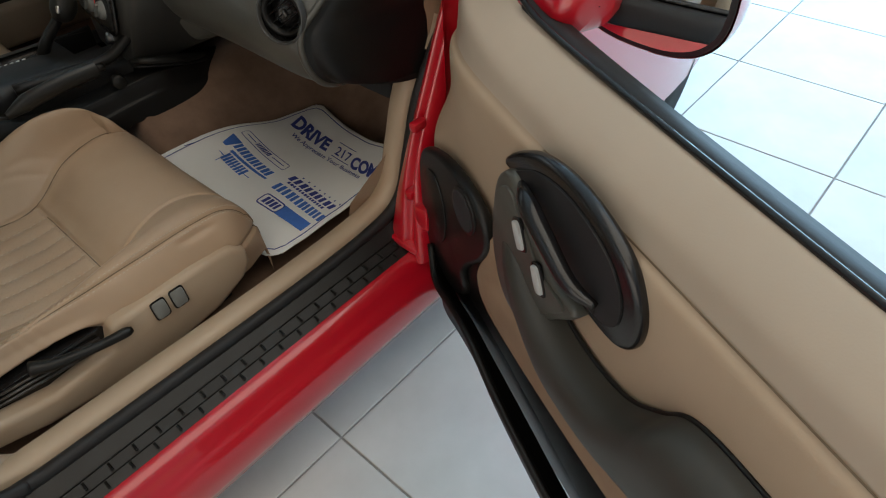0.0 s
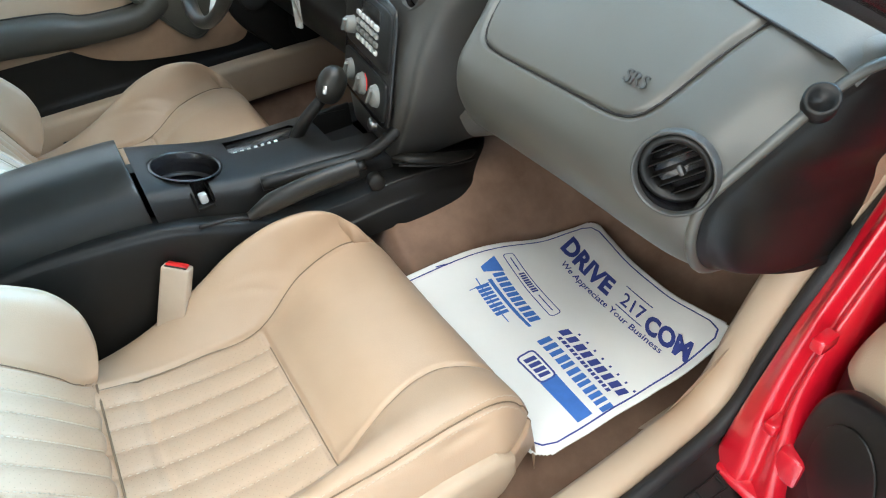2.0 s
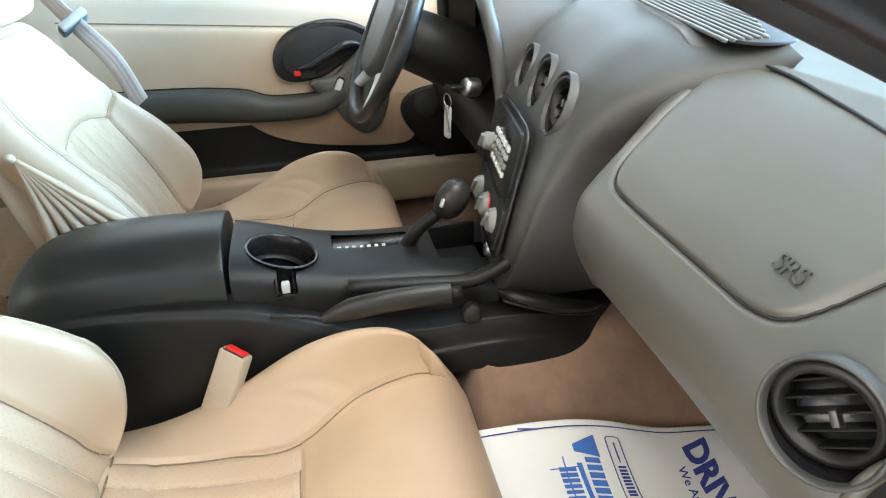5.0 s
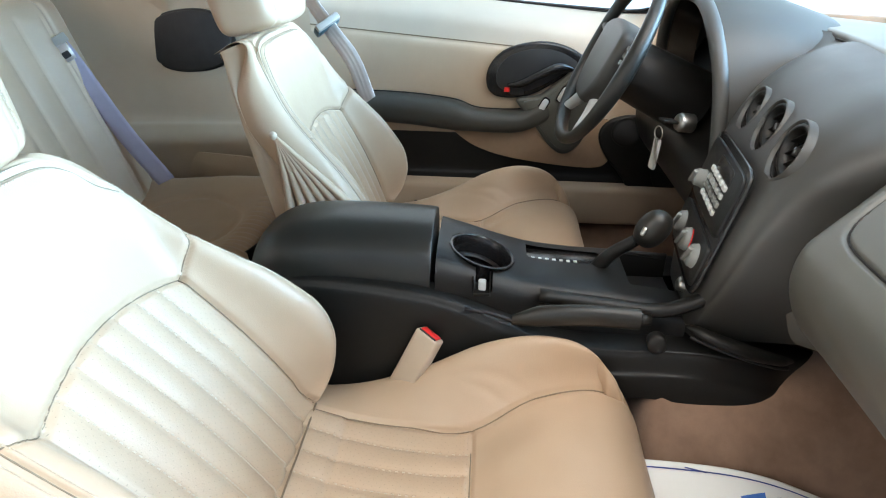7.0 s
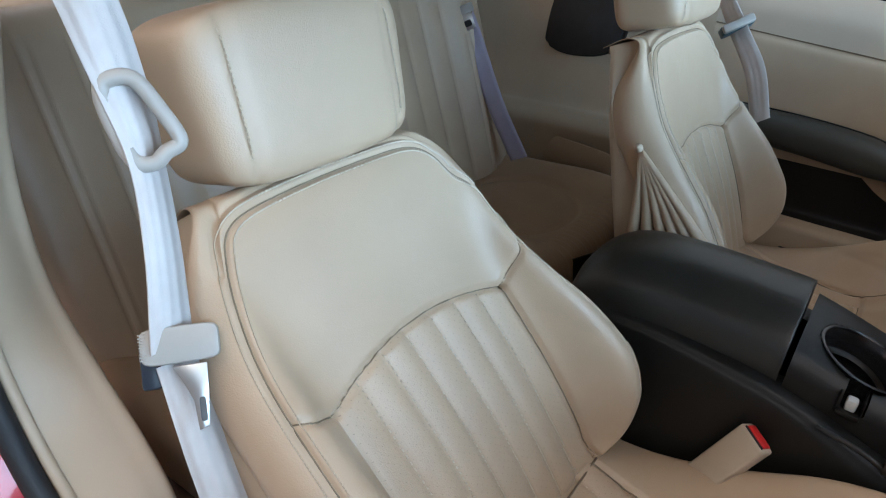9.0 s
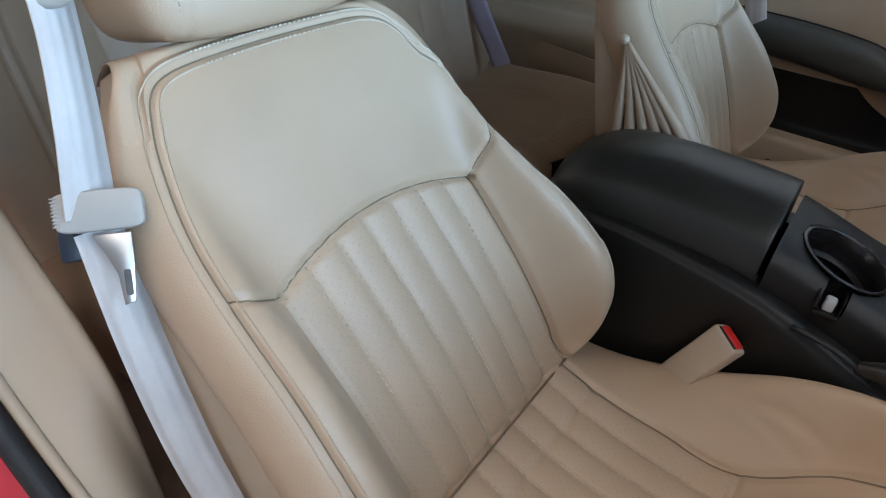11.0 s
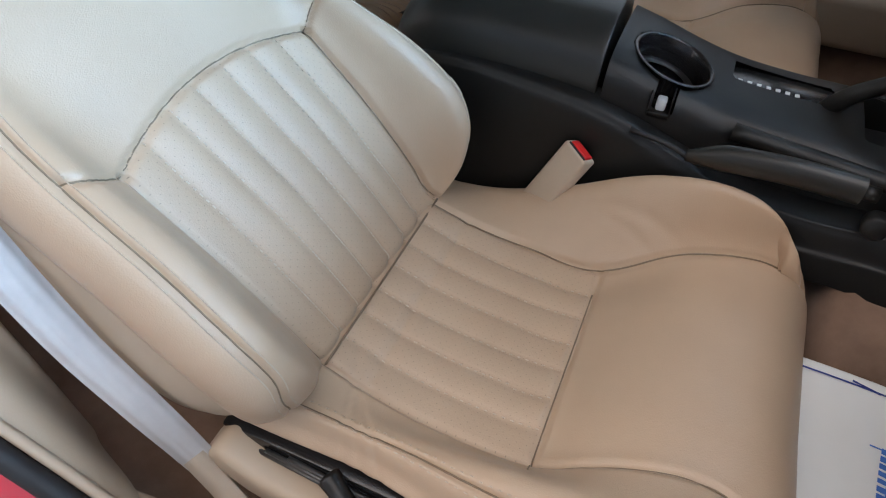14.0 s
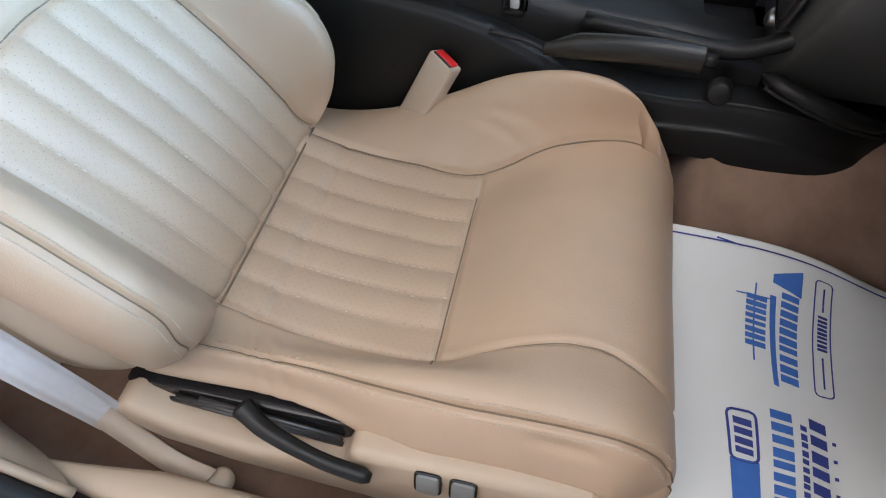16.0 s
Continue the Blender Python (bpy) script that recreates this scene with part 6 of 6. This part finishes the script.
# lower shell that widens forwards, down to the carpet
low = []
for y, xt, zt, xb, zb in ((-0.46, 0.105, 0.565, 0.165, 0.30), (-0.40, 0.118, 0.60, 0.165, 0.30), (-0.28, 0.126, 0.622, 0.168, 0.30), (-0.13, 0.138, 0.617, 0.160, 0.30), (-0.04, 0.142, 0.600, 0.160, 0.32), (0.05, 0.150, 0.568, 0.162, 0.36), (0.12, 0.158, 0.545, 0.172, 0.42), (0.22, 0.166, 0.540, 0.182, 0.46), (0.30, 0.176, 0.550, 0.192, 0.47), (0.38, 0.186, 0.553, 0.198, 0.46), (0.46, 0.178, 0.535, 0.194, 0.44), (0.52, 0.145, 0.52, 0.158, 0.43), (0.60, 0.10, 0.50, 0.11, 0.42), (0.70, 0.06, 0.48, 0.07, 0.42)):
    low.append([(0.095, y, zt + 0.004), (xt - 0.012, y, zt + 0.004), (xt, y, zt - 0.004), (xt + 0.008, y, zt - 0.03), ((xt + xb) / 2 + 0.006, y, (zt + zb) / 2), (xb, y, zb)])
g = net_points(low, 50, 90)
link("console_side", grid_mesh("console_side", g), black, con)
g2 = g.copy()
g2[..., 0] = 0.03 - g2[..., 0]
link("console_side", grid_mesh("console_side", g2, True), black, con)
link("console_rear", mesh_from("console_rear", [(-0.09, -0.46, 0.3), (0.165, -0.46, 0.3), (0.12, -0.40, 0.60), (-0.08, -0.40, 0.60)], [(0, 1, 2, 3)], False), black, con)
tube("side_slot", smooth_path([(0.150, -0.02, 0.598), (0.156, 0.03, 0.594), (0.166, 0.075, 0.582)], 14), 0.0035, rubber, con, n=8)
fin = smooth_path([(0.160, 0.325, 0.592), (0.180, 0.355, 0.588), (0.190, 0.41, 0.572), (0.180, 0.465, 0.552), (0.165, 0.50, 0.540)], 30)
fr_ = np.interp(np.linspace(0, 1, 30), (0, 0.15, 0.5, 0.85, 1), (0.004, 0.013, 0.016, 0.010, 0.003))
gf = np.array([[fin[i] + np.array((1.0 * fr_[i] * math.cos(t), 0, 0.7 * fr_[i] * math.sin(t))) for t in np.linspace(0, 2 * math.pi, 16, endpoint=False)] for i in range(30)])
link("side_lip", grid_mesh("side_lip", gf, closed_u=True), black, con)
tube("side_lip_groove", fin[2:-2] + np.array((0.004, 0, -0.012)), 0.003, rubber, con, n=6)
rail = smooth_path([(0.120, 0.10, 0.612), (0.135, 0.20, 0.610), (0.150, 0.28, 0.612), (0.158, 0.325, 0.632), (0.166, 0.36, 0.66)], 30)
tube("console_rail", rail, 0.012, black, con, n=10)

brake = thing("hand_brake", (0.18, 0.17, 0.60), "black hand brake lever lying along the console", "hand brake")
hb_ = smooth_path([(0.166, 0.055, 0.592), (0.172, 0.10, 0.606), (0.180, 0.17, 0.616), (0.186, 0.245, 0.618)], 30)
me_p = np.array(hb_)
gb = np.array([[me_p[i] + np.array((0.013 * math.cos(t), 0, 0.018 * math.sin(t))) * (0.45 + 0.55 * min(1, i / 9)) for t in np.linspace(0, 2 * math.pi, 18, endpoint=False)] for i in range(30)])
link("brake_grip", grid_mesh("brake_grip", gb, closed_u=True), hide_black, brake)
tube("brake_button", [(0.186, 0.243, 0.618), (0.187, 0.262, 0.618)], 0.009, black, brake, n=12)
lathe("brake_pivot", [(0.015, -0.02), (0.015, 0.002), (0.012, 0.004), (0.0, 0.004)], facing((0.182, 0.280, 0.570), (1, -0.2, 0.2)), black, brake, 24)

# ---- belt buckle beside the passenger cushion ----
def buckle(at, foot, label):
    t = thing("belt_buckle", at, label, "seat belt buckle", "seat belt buckles")
    a, f = V(at), V(foot)
    z = (a - f).normalized()
    m = facing(a, z, (0.75, -0.45, 0.2))
    block("buckle_body", (-0.022, -0.013, -0.125), (0.022, 0.013, 0.0), buckle_tan, t, 0.004, 3, m)
    block("release_button", (-0.0165, -0.008, -0.004), (0.0165, 0.008, 0.0035), red_plastic, t, 0.002, 2, m, "red release button")
    block("tongue_slot", (-0.017, 0.0085, -0.003), (0.017, 0.0105, 0.002), rubber, t, 0.0006, 1, m)
    tube("buckle_stalk", [a - z * 0.11, f], 0.009, black, t, n=8)


buckle((0.170, -0.073, 0.560), (0.200, -0.150, 0.400), "beige belt buckle with red button beside the seat cushion")

# ---- seat belts ----
belt = thing("seat_belt", (0.69, -0.45, 0.40), "pale grey front seat belt with steel tongue beside the backrest", "seat belt", "front seat belts")
ribbon("shoulder_webbing", [(0.682, -0.628, 1.22), (0.656, -0.582, 1.10), (0.648, -0.556, 1.01), (0.650, -0.538, 0.955), (0.668, -0.507, 0.89), (0.686, -0.489, 0.815)], [(0.80, -0.55, 0.0), (0.85, -0.45, 0.0), (0.95, 0.1, 0.0), (0.90, 0.42, 0.08), (0.92, 0.36, 0.1), (0.95, 0.15, 0.1)], 0.043, 0.0016, belt_web, belt)
ribbon("lap_webbing", [(0.686, -0.487, 0.80), (0.697, -0.443, 0.71), (0.700, -0.402, 0.61), (0.696, -0.364, 0.52), (0.691, -0.343, 0.455), (0.688, -0.332, 0.415)], [(0.95, 0.0, 0.1), (0.93, -0.15, 0.05), (0.85, -0.35, -0.1), (0.78, -0.45, -0.2), (0.70, -0.52, -0.35), (0.66, -0.55, -0.45)], 0.037, 0.0016, belt_web, belt)
ribbon("anchor_sleeve", [(0.690, -0.338, 0.425), (0.692, -0.314, 0.375), (0.698, -0.280, 0.338), (0.702, -0.240, 0.322)], [(0.7, -0.5, -0.4), (0.7, -0.5, -0.4), (0.75, -0.5, -0.35), (0.8, -0.5, -0.3)], 0.026, 0.007, buckle_tan, belt, "beige plastic sleeve")
lathe("anchor_bolt", [(0.016, 0.0), (0.016, 0.008), (0.010, 0.012), (0.0, 0.012)], pose(0.700, -0.228, 0.312), buckle_tan, belt, 20)
TM = facing((0.682, -0.482, 0.812), (0.5, 0.65, 0.58), (-0.25, -0.35, 0.9))
prism("tongue_cover", oval(0.031, 0.0155, 36, 6), 0.010, belt_plastic, belt, TM @ pose(0, 0.004, 0.001), 0.003)
for k in range(9):
    block("cover_rib", (-0.0316, -0.010 + 0.0026 * k, 0.001), (-0.0255, -0.0088 + 0.0026 * k, 0.0112), belt_plastic, belt, 0.0004, 1, TM @ pose(0, 0.004, 0))
tong = [(-0.020, -0.010), (0.024, -0.010), (0.023, -0.030), (0.019, -0.054), (0.006, -0.056), (0.003, -0.036), (-0.006, -0.024)]
prism("steel_tongue", tong, 0.0028, chrome, belt, TM @ pose(0.004, -0.002, 0.002) @ Matrix.Diagonal((0.62, 1.2, 1, 1)), 0.0008, "bright steel tongue")
prism("tongue_window", oval(0.0026, 0.0100, 24, 6, 0.0085, -0.050), 0.0034, steel, belt, TM @ pose(0.004, -0.002, 0.002), 0.0)
block("belt_stop", (-0.036, -0.032, -0.022), (-0.020, 0.006, -0.010), navy_plastic, belt, 0.003, 2, TM)
guide = thing("belt_guide", (0.64, -0.55, 0.98), "beige plastic belt guide loop on the seat shoulder", "belt guide")
GM = facing((0.646, -0.540, 0.988), (0.50, 0.80, 0.30), (0.1, -0.3, 1)) @ Matrix.Diagonal((0.60, 0.68, 0.8, 1.0))
lp = smooth_path([(-0.022, 0.052, 0), (0.010, 0.046, 0), (0.026, 0.005, 0), (0.034, -0.034, 0), (0.012, -0.042, 0), (-0.008, -0.050, 0), (-0.030, -0.040, 0), (-0.036, 0.0, 0), (-0.034, 0.036, 0)], 54, True)
tube("loop", [GM @ V(tuple(p)) for p in lp], 0.0065, belt_plastic, guide, True, 10)
block("guide_arm", (-0.006, -0.004, -0.07), (0.006, 0.004, 0.0), belt_plastic, guide, 0.002, 2, GM @ pose(0.0, -0.045, -0.004))

dbelt = thing("seat_belt", (-0.66, -0.4, 0.5), "pale grey front seat belt with teal sleeve beside the backrest", "seat belt", "front seat belts")
ribbon("shoulder_webbing", [(-0.66, -0.58, 1.20), (-0.655, -0.50, 1.075), (-0.652, -0.455, 0.985), (-0.650, -0.400, 0.905), (-0.640, -0.345, 0.83), (-0.595, -0.300, 0.74)], [(0.55, 0.8, 0.2), (0.55, 0.8, 0.2), (0.5, 0.8, 0.3), (0.3, 0.8, 0.5), (0.1, 0.8, 0.6), (0.1, 0.8, 0.6)], 0.044, 0.0016, belt_web, dbelt)
block("belt_sleeve", (-0.034, -0.010, -0.034), (0.034, 0.010, 0.010), teal_plastic, dbelt, 0.004, 2, facing((-0.645, -0.408, 0.918), (0.85, 0.30, 0.35), (0.1, -0.50, 0.85)), "teal plastic belt sleeve")
block("sleeve_cap", (-0.033, -0.009, 0.010), (0.033, 0.009, 0.030), belt_plastic, dbelt, 0.004, 2, facing((-0.645, -0.408, 0.918), (0.85, 0.30, 0.35), (0.1, -0.50, 0.85)))

rbelt = thing("rear_seat_belt", (-0.58, -1.0, 0.6), "lilac-grey rear seat belt with steel tongue over the bench", "seat belt")
ribbon("webbing", [(-0.565, -1.19, 1.03), (-0.548, -1.115, 0.945), (-0.535, -1.035, 0.84), (-0.535, -0.94, 0.66), (-0.540, -0.85, 0.52)], [(-0.5, 0.8, 0.33), (-0.5, 0.8, 0.33), (-0.5, 0.8, 0.33), (-0.5, 0.8, 0.33), (-0.5, 0.8, 0.33)], 0.046, 0.0016, lilac_web, rbelt)
RM = facing((-0.512, -1.044, 0.880), (0.82, 0.50, 0.10), (0.0, -0.5, 0.85))
block("tongue_cover", (-0.029, -0.010, -0.006), (0.029, 0.012, 0.006), belt_plastic, rbelt, 0.003, 2, RM)
prism("steel_tongue", [(-0.019, -0.008), (0.019, -0.008), (0.017, -0.05), (-0.013, -0.05)], 0.003, chrome, rbelt, RM, 0.001)
prism("tongue_window", oval(0.009, 0.008, 24, 6, 0.002, -0.034), 0.0036, rubber, rbelt, RM, 0.0)

# ---- paper floor mat ----
mat_t = thing("paper_floor_mat", (0.48, 0.45, 0.36), "white paper floor mat with blue printing on brown carpet", "floor mat")
MAT = [[(0.275, 0.19, 0.425), (0.39, 0.20, 0.372), (0.53, 0.235, 0.345), (0.663, 0.262, 0.343)], [(0.286, 0.40, 0.424), (0.40, 0.40, 0.372), (0.54, 0.405, 0.350), (0.671, 0.395, 0.350)],
       [(0.290, 0.56, 0.372), (0.41, 0.555, 0.350), (0.545, 0.545, 0.352), (0.687, 0.528, 0.376)], [(0.296, 0.705, 0.352), (0.42, 0.675, 0.352), (0.55, 0.645, 0.375), (0.697, 0.622, 0.424)]]
mg = net_points(MAT, 121, 121)
mn = grid_normals(mg)
mn *= np.sign(mn[60, 60, 2])
for i in range(121):
    for j in range(121):
        mg[i, j] += mn[i, j] * 0.0025 * noise.noise(V((i * 0.06, j * 0.05, 1.7)))


def on_mat(u, v, lift=0.0):
    """u: from the tunnel to the sill, v: from the seat to the toe board."""
    fi, fj = min(max(v, 0), 0.9999) * 120, min(max(u, 0), 0.9999) * 120
    i, j = int(fi), int(fj)
    a, c = fi - i, fj - j
    p = mg[i, j] * (1 - a) * (1 - c) + mg[i + 1, j] * a * (1 - c) + mg[i, j + 1] * (1 - a) * c + mg[i + 1, j + 1] * a * c
    return p + mn[i, j] * lift


keep = np.ones((120, 120), bool)
for i in range(120):
    for j in range(120):
        du, dv = min(j, 119 - j), min(i, 119 - i)
        if du < 8 and dv < 8 and math.hypot(8 - du, 8 - dv) > 8.3:
            keep[i, j] = False
top = link("paper_sheet", grid_mesh("paper_sheet", mg, False, keep), paper, mat_t)
sol = top.modifiers.new("thickness", "SOLIDIFY")
sol.thickness, sol.offset = 0.0022, -1.0


def strip(name, pts, width, mat, lift=0.0016):
    """A printed line on the mat through (u, v) points."""
    p = np.array([on_mat(u, v, lift) for u, v in pts])
    t = np.gradient(p, axis=0)
    sd = np.cross(t, np.array((0, 0, 1.0)))
    sd /= np.maximum(np.linalg.norm(sd, axis=1, keepdims=True), 1e-9)
    g = np.stack([p - sd * width / 2, p + sd * width / 2], 1)
    link(name, grid_mesh(name, g), mat, mat_t)


def rounded(u0, v0, u1, v1, r, n=36):
    base = [(u0 + r, v0), (u1 - r, v0), (u1 - r * 0.3, v0 + r * 0.3), (u1, v0 + r), (u1, v1 - r), (u1 - r * 0.3, v1 - r * 0.3), (u1 - r, v1), (u0 + r, v1), (u0 + r * 0.3, v1 - r * 0.3), (u0, v1 - r), (u0, v0 + r), (u0 + r * 0.3, v0 + r * 0.3), (u0 + r, v0)]
    out = []
    for a, c in zip(base[:-1], base[1:]):
        k = 40 if abs(a[0] - c[0]) + abs(a[1] - c[1]) > 0.3 else 4
        out += [(a[0] + (c[0] - a[0]) * q / k, a[1] + (c[1] - a[1]) * q / k) for q in range(k)]
    return out + [base[-1]]


strip("border_line", rounded(0.030, 0.030, 0.970, 0.965, 0.07), 0.0028, ink_navy)
U, W_ = 0.39, 0.45  # metres that one unit of u and v cover


def patch(name, quad, mat, k=6, lift=0.0016):
    """A printed four-cornered patch, (u, v) corners in turn."""
    q = [np.array(c, float) for c in quad]
    g = np.array([[on_mat(*((q[0] * (1 - a) + q[1] * a) * (1 - c) + (q[3] * (1 - a) + q[2] * a) * c), lift) for a in np.linspace(0, 1, k)] for c in np.linspace(0, 1, k)])
    return grid_mesh(name, g)


def print_text(name, body, u, v, height, width, mat, slant=0.0, bold=0.0):
    c = bpy.data.curves.new(name, "FONT")
    c.body, c.size, c.resolution_u, c.offset = body, 1.0, 3, bold
    ob = new("tmp_" + name, c)
    bpy.context.view_layer.update()
    me = bpy.data.meshes.new_from_object(ob.evaluated_get(bpy.context.evaluated_depsgraph_get()))
    bpy.data.objects.remove(ob)
    xs_ = [w.co.x for w in me.vertices]
    ys_ = [w.co.y for w in me.vertices]
    x0, x1, y0, y1 = min(xs_), max(xs_), min(ys_), max(ys_)
    for w in me.vertices:
        a, b2 = (w.co.x - x0) / (x1 - x0), (w.co.y - y0) / (y1 - y0)
        w.co = V(on_mat(u + a * width / U + slant * b2 * height / U, v + b2 * height / W_, 0.0016))
    link(name, me, mat, mat_t)


def print_block(name, u, v, height, width, n, mat, slant=0.25, seed=1):
    """A logo as plain upright bars of its size and colour."""
    rnd = random.Random(seed)
    verts, faces = [], []
    pos = 0.0
    for k in range(n):
        w = width / n * rnd.uniform(0.60, 0.80)
        a0 = u + pos / U
        for lo, hi in ((0, 1),):
            m = patch("tmp", [(a0 + slant * lo * height / U, v + lo * height / W_), (a0 + (w + slant * lo * height) / U, v + lo * height / W_), (a0 + (w + slant * hi * height) / U, v + hi * height / W_), (a0 + slant * hi * height / U, v + hi * height / W_)], mat, 3)
            o = len(verts)
            verts += [tuple(q.co) for q in m.vertices]
            faces += [tuple(o + i for i in p.vertices) for p in m.polygons]
            bpy.data.meshes.remove(m)
        pos += width / n
    link(name, mesh_from(name, verts, faces, False), mat, mat_t)


print_text("headline", "DRIVE", 0.108, 0.712, 0.050, 0.150, ink_navy, -0.35, 0.045)
print_text("headline", "217", 0.560, 0.732, 0.036, 0.056, ink_navy, -0.35, 0.012)
strip("headline_rule", [(0.500 + 0.180 * q / 8, 0.845) for q in range(9)], 0.0022, ink_navy)
strip("headline_rule", [(0.555 + 0.165 * q / 8, 0.712) for q in range(9)], 0.0022, ink_navy)
print_text("headline", "COM", 0.735, 0.698, 0.050, 0.094, ink_navy, -0.35, 0.045)
print_text("thanks_line", "We Appreciate Your Business", 0.205, 0.645, 0.020, 0.262, ink_navy, -0.2, 0.012)
strip("badge_outline", rounded(0.075, 0.430, 0.470, 0.478, 0.012), 0.0018, ink_navy)
print_block("badge_print", 0.200, 0.442, 0.012, 0.050, 9, ink_navy, 0.0, 3)
strip("badge_line", [(0.10 + 0.085 * q / 6, 0.455) for q in range(7)], 0.0022, ink_navy)
strip("badge_line", [(0.345 + 0.10 * q / 6, 0.455) for q in range(7)], 0.0022, ink_navy)
link("logo_mark", patch("logo_mark", [(0.105, 0.325), (0.135, 0.325), (0.165, 0.395), (0.070, 0.395)], ink_blue), ink_blue, mat_t)
print_block("logo_print", 0.160, 0.348, 0.019, 0.118, 10, ink_blue, 0.15, 5)
patch_me = patch("logo_rule", [(0.18, 0.322), (0.47, 0.330), (0.475, 0.342), (0.182, 0.336)], ink_blue)
link("logo_rule", patch_me, ink_blue, mat_t)
print_block("star_logo_print", 0.190, 0.272, 0.020, 0.070, 8, ink_blue, 0.1, 6)
strip("star_logo_line", [(0.150 + 0.26 * q / 10, 0.290) for q in range(11)], 0.0022, ink_blue)
strip("star_logo_line", [(0.195, 0.250 + 0.075 * q / 6) for q in range(7)], 0.0022, ink_blue)
print_block("italic_logo_print", 0.545, 0.405, 0.018, 0.160, 9, ink_navy, 0.25, 7)
print_block("italic_logo_rule", 0.570, 0.382, 0.007, 0.130, 14, ink_navy, 0.2, 8)
for k in range(8):
    link("dot_row", patch("dot_row", [(0.60 + 0.05 * k, 0.458), (0.61 + 0.05 * k, 0.458), (0.61 + 0.05 * k, 0.468), (0.60 + 0.05 * k, 0.468)], ink_navy, 2), ink_navy, mat_t)
print_block("wide_logo_print", 0.545, 0.312, 0.023, 0.168, 12, ink_blue, 0.05, 9)
strip("box_logo_outline", rounded(0.570, 0.215, 0.715, 0.278, 0.014), 0.0034, ink_navy)
print_block("box_logo_print", 0.590, 0.227, 0.018, 0.044, 4, ink_navy, 0.1, 10)
link("box_logo_panel", patch("box_logo_panel", [(0.712, 0.213), (0.945, 0.213), (0.945, 0.280), (0.712, 0.280)], ink_blue), ink_blue, mat_t)
strip("fine_print", [(0.02 + 0.012 * q / 4, 0.20 + 0.05 * q / 4) for q in range(5)], 0.003, ink_navy)

# ---- floor tiles round the car ----
T = 0.515
tb = bmesh.new()
bmesh.ops.create_cube(tb, size=1)
for v in tb.verts:
    v.co = V((v.co.x * (T - 0.005), v.co.y * (T - 0.005), v.co.z * 0.012))
bmesh.ops.bevel(tb, geom=[e for e in tb.edges if e.verts[0].co.z > 0 and e.verts[1].co.z > 0], offset=0.0015, segments=1, affect="EDGES")
tile_me = from_bm("tile", tb, False)
tile_me.materials.append(tile_mat)
far_v, far_f = [], []
for i in range(-13, 12):
    for j in range(-12, 13):
        cx_, cy_ = 0.885 + (i + 0.5) * T, 0.173 + (j + 0.5) * T
        if not (-5.9 < cx_ < 6.9 and -5.9 < cy_ < 6.9):
            continue
        if 0.2 < cx_ < 5.2 and -2.0 < cy_ < 5.6:
            ob = new("tile", tile_me)
            ob.parent = ground
            ob.location = (cx_, cy_, -0.006 + random.uniform(-0.0003, 0.0003))
        else:
            k = len(far_v)
            h = T / 2 - 0.0025
            far_v += [(cx_ - h, cy_ - h, 0), (cx_ + h, cy_ - h, 0), (cx_ + h, cy_ + h, 0), (cx_ - h, cy_ + h, 0)]
            far_f.append((k, k + 1, k + 2, k + 3))
link("far_tiles", mesh_from("far_tiles", far_v, far_f, False), tile_mat, ground, kind="stuff")
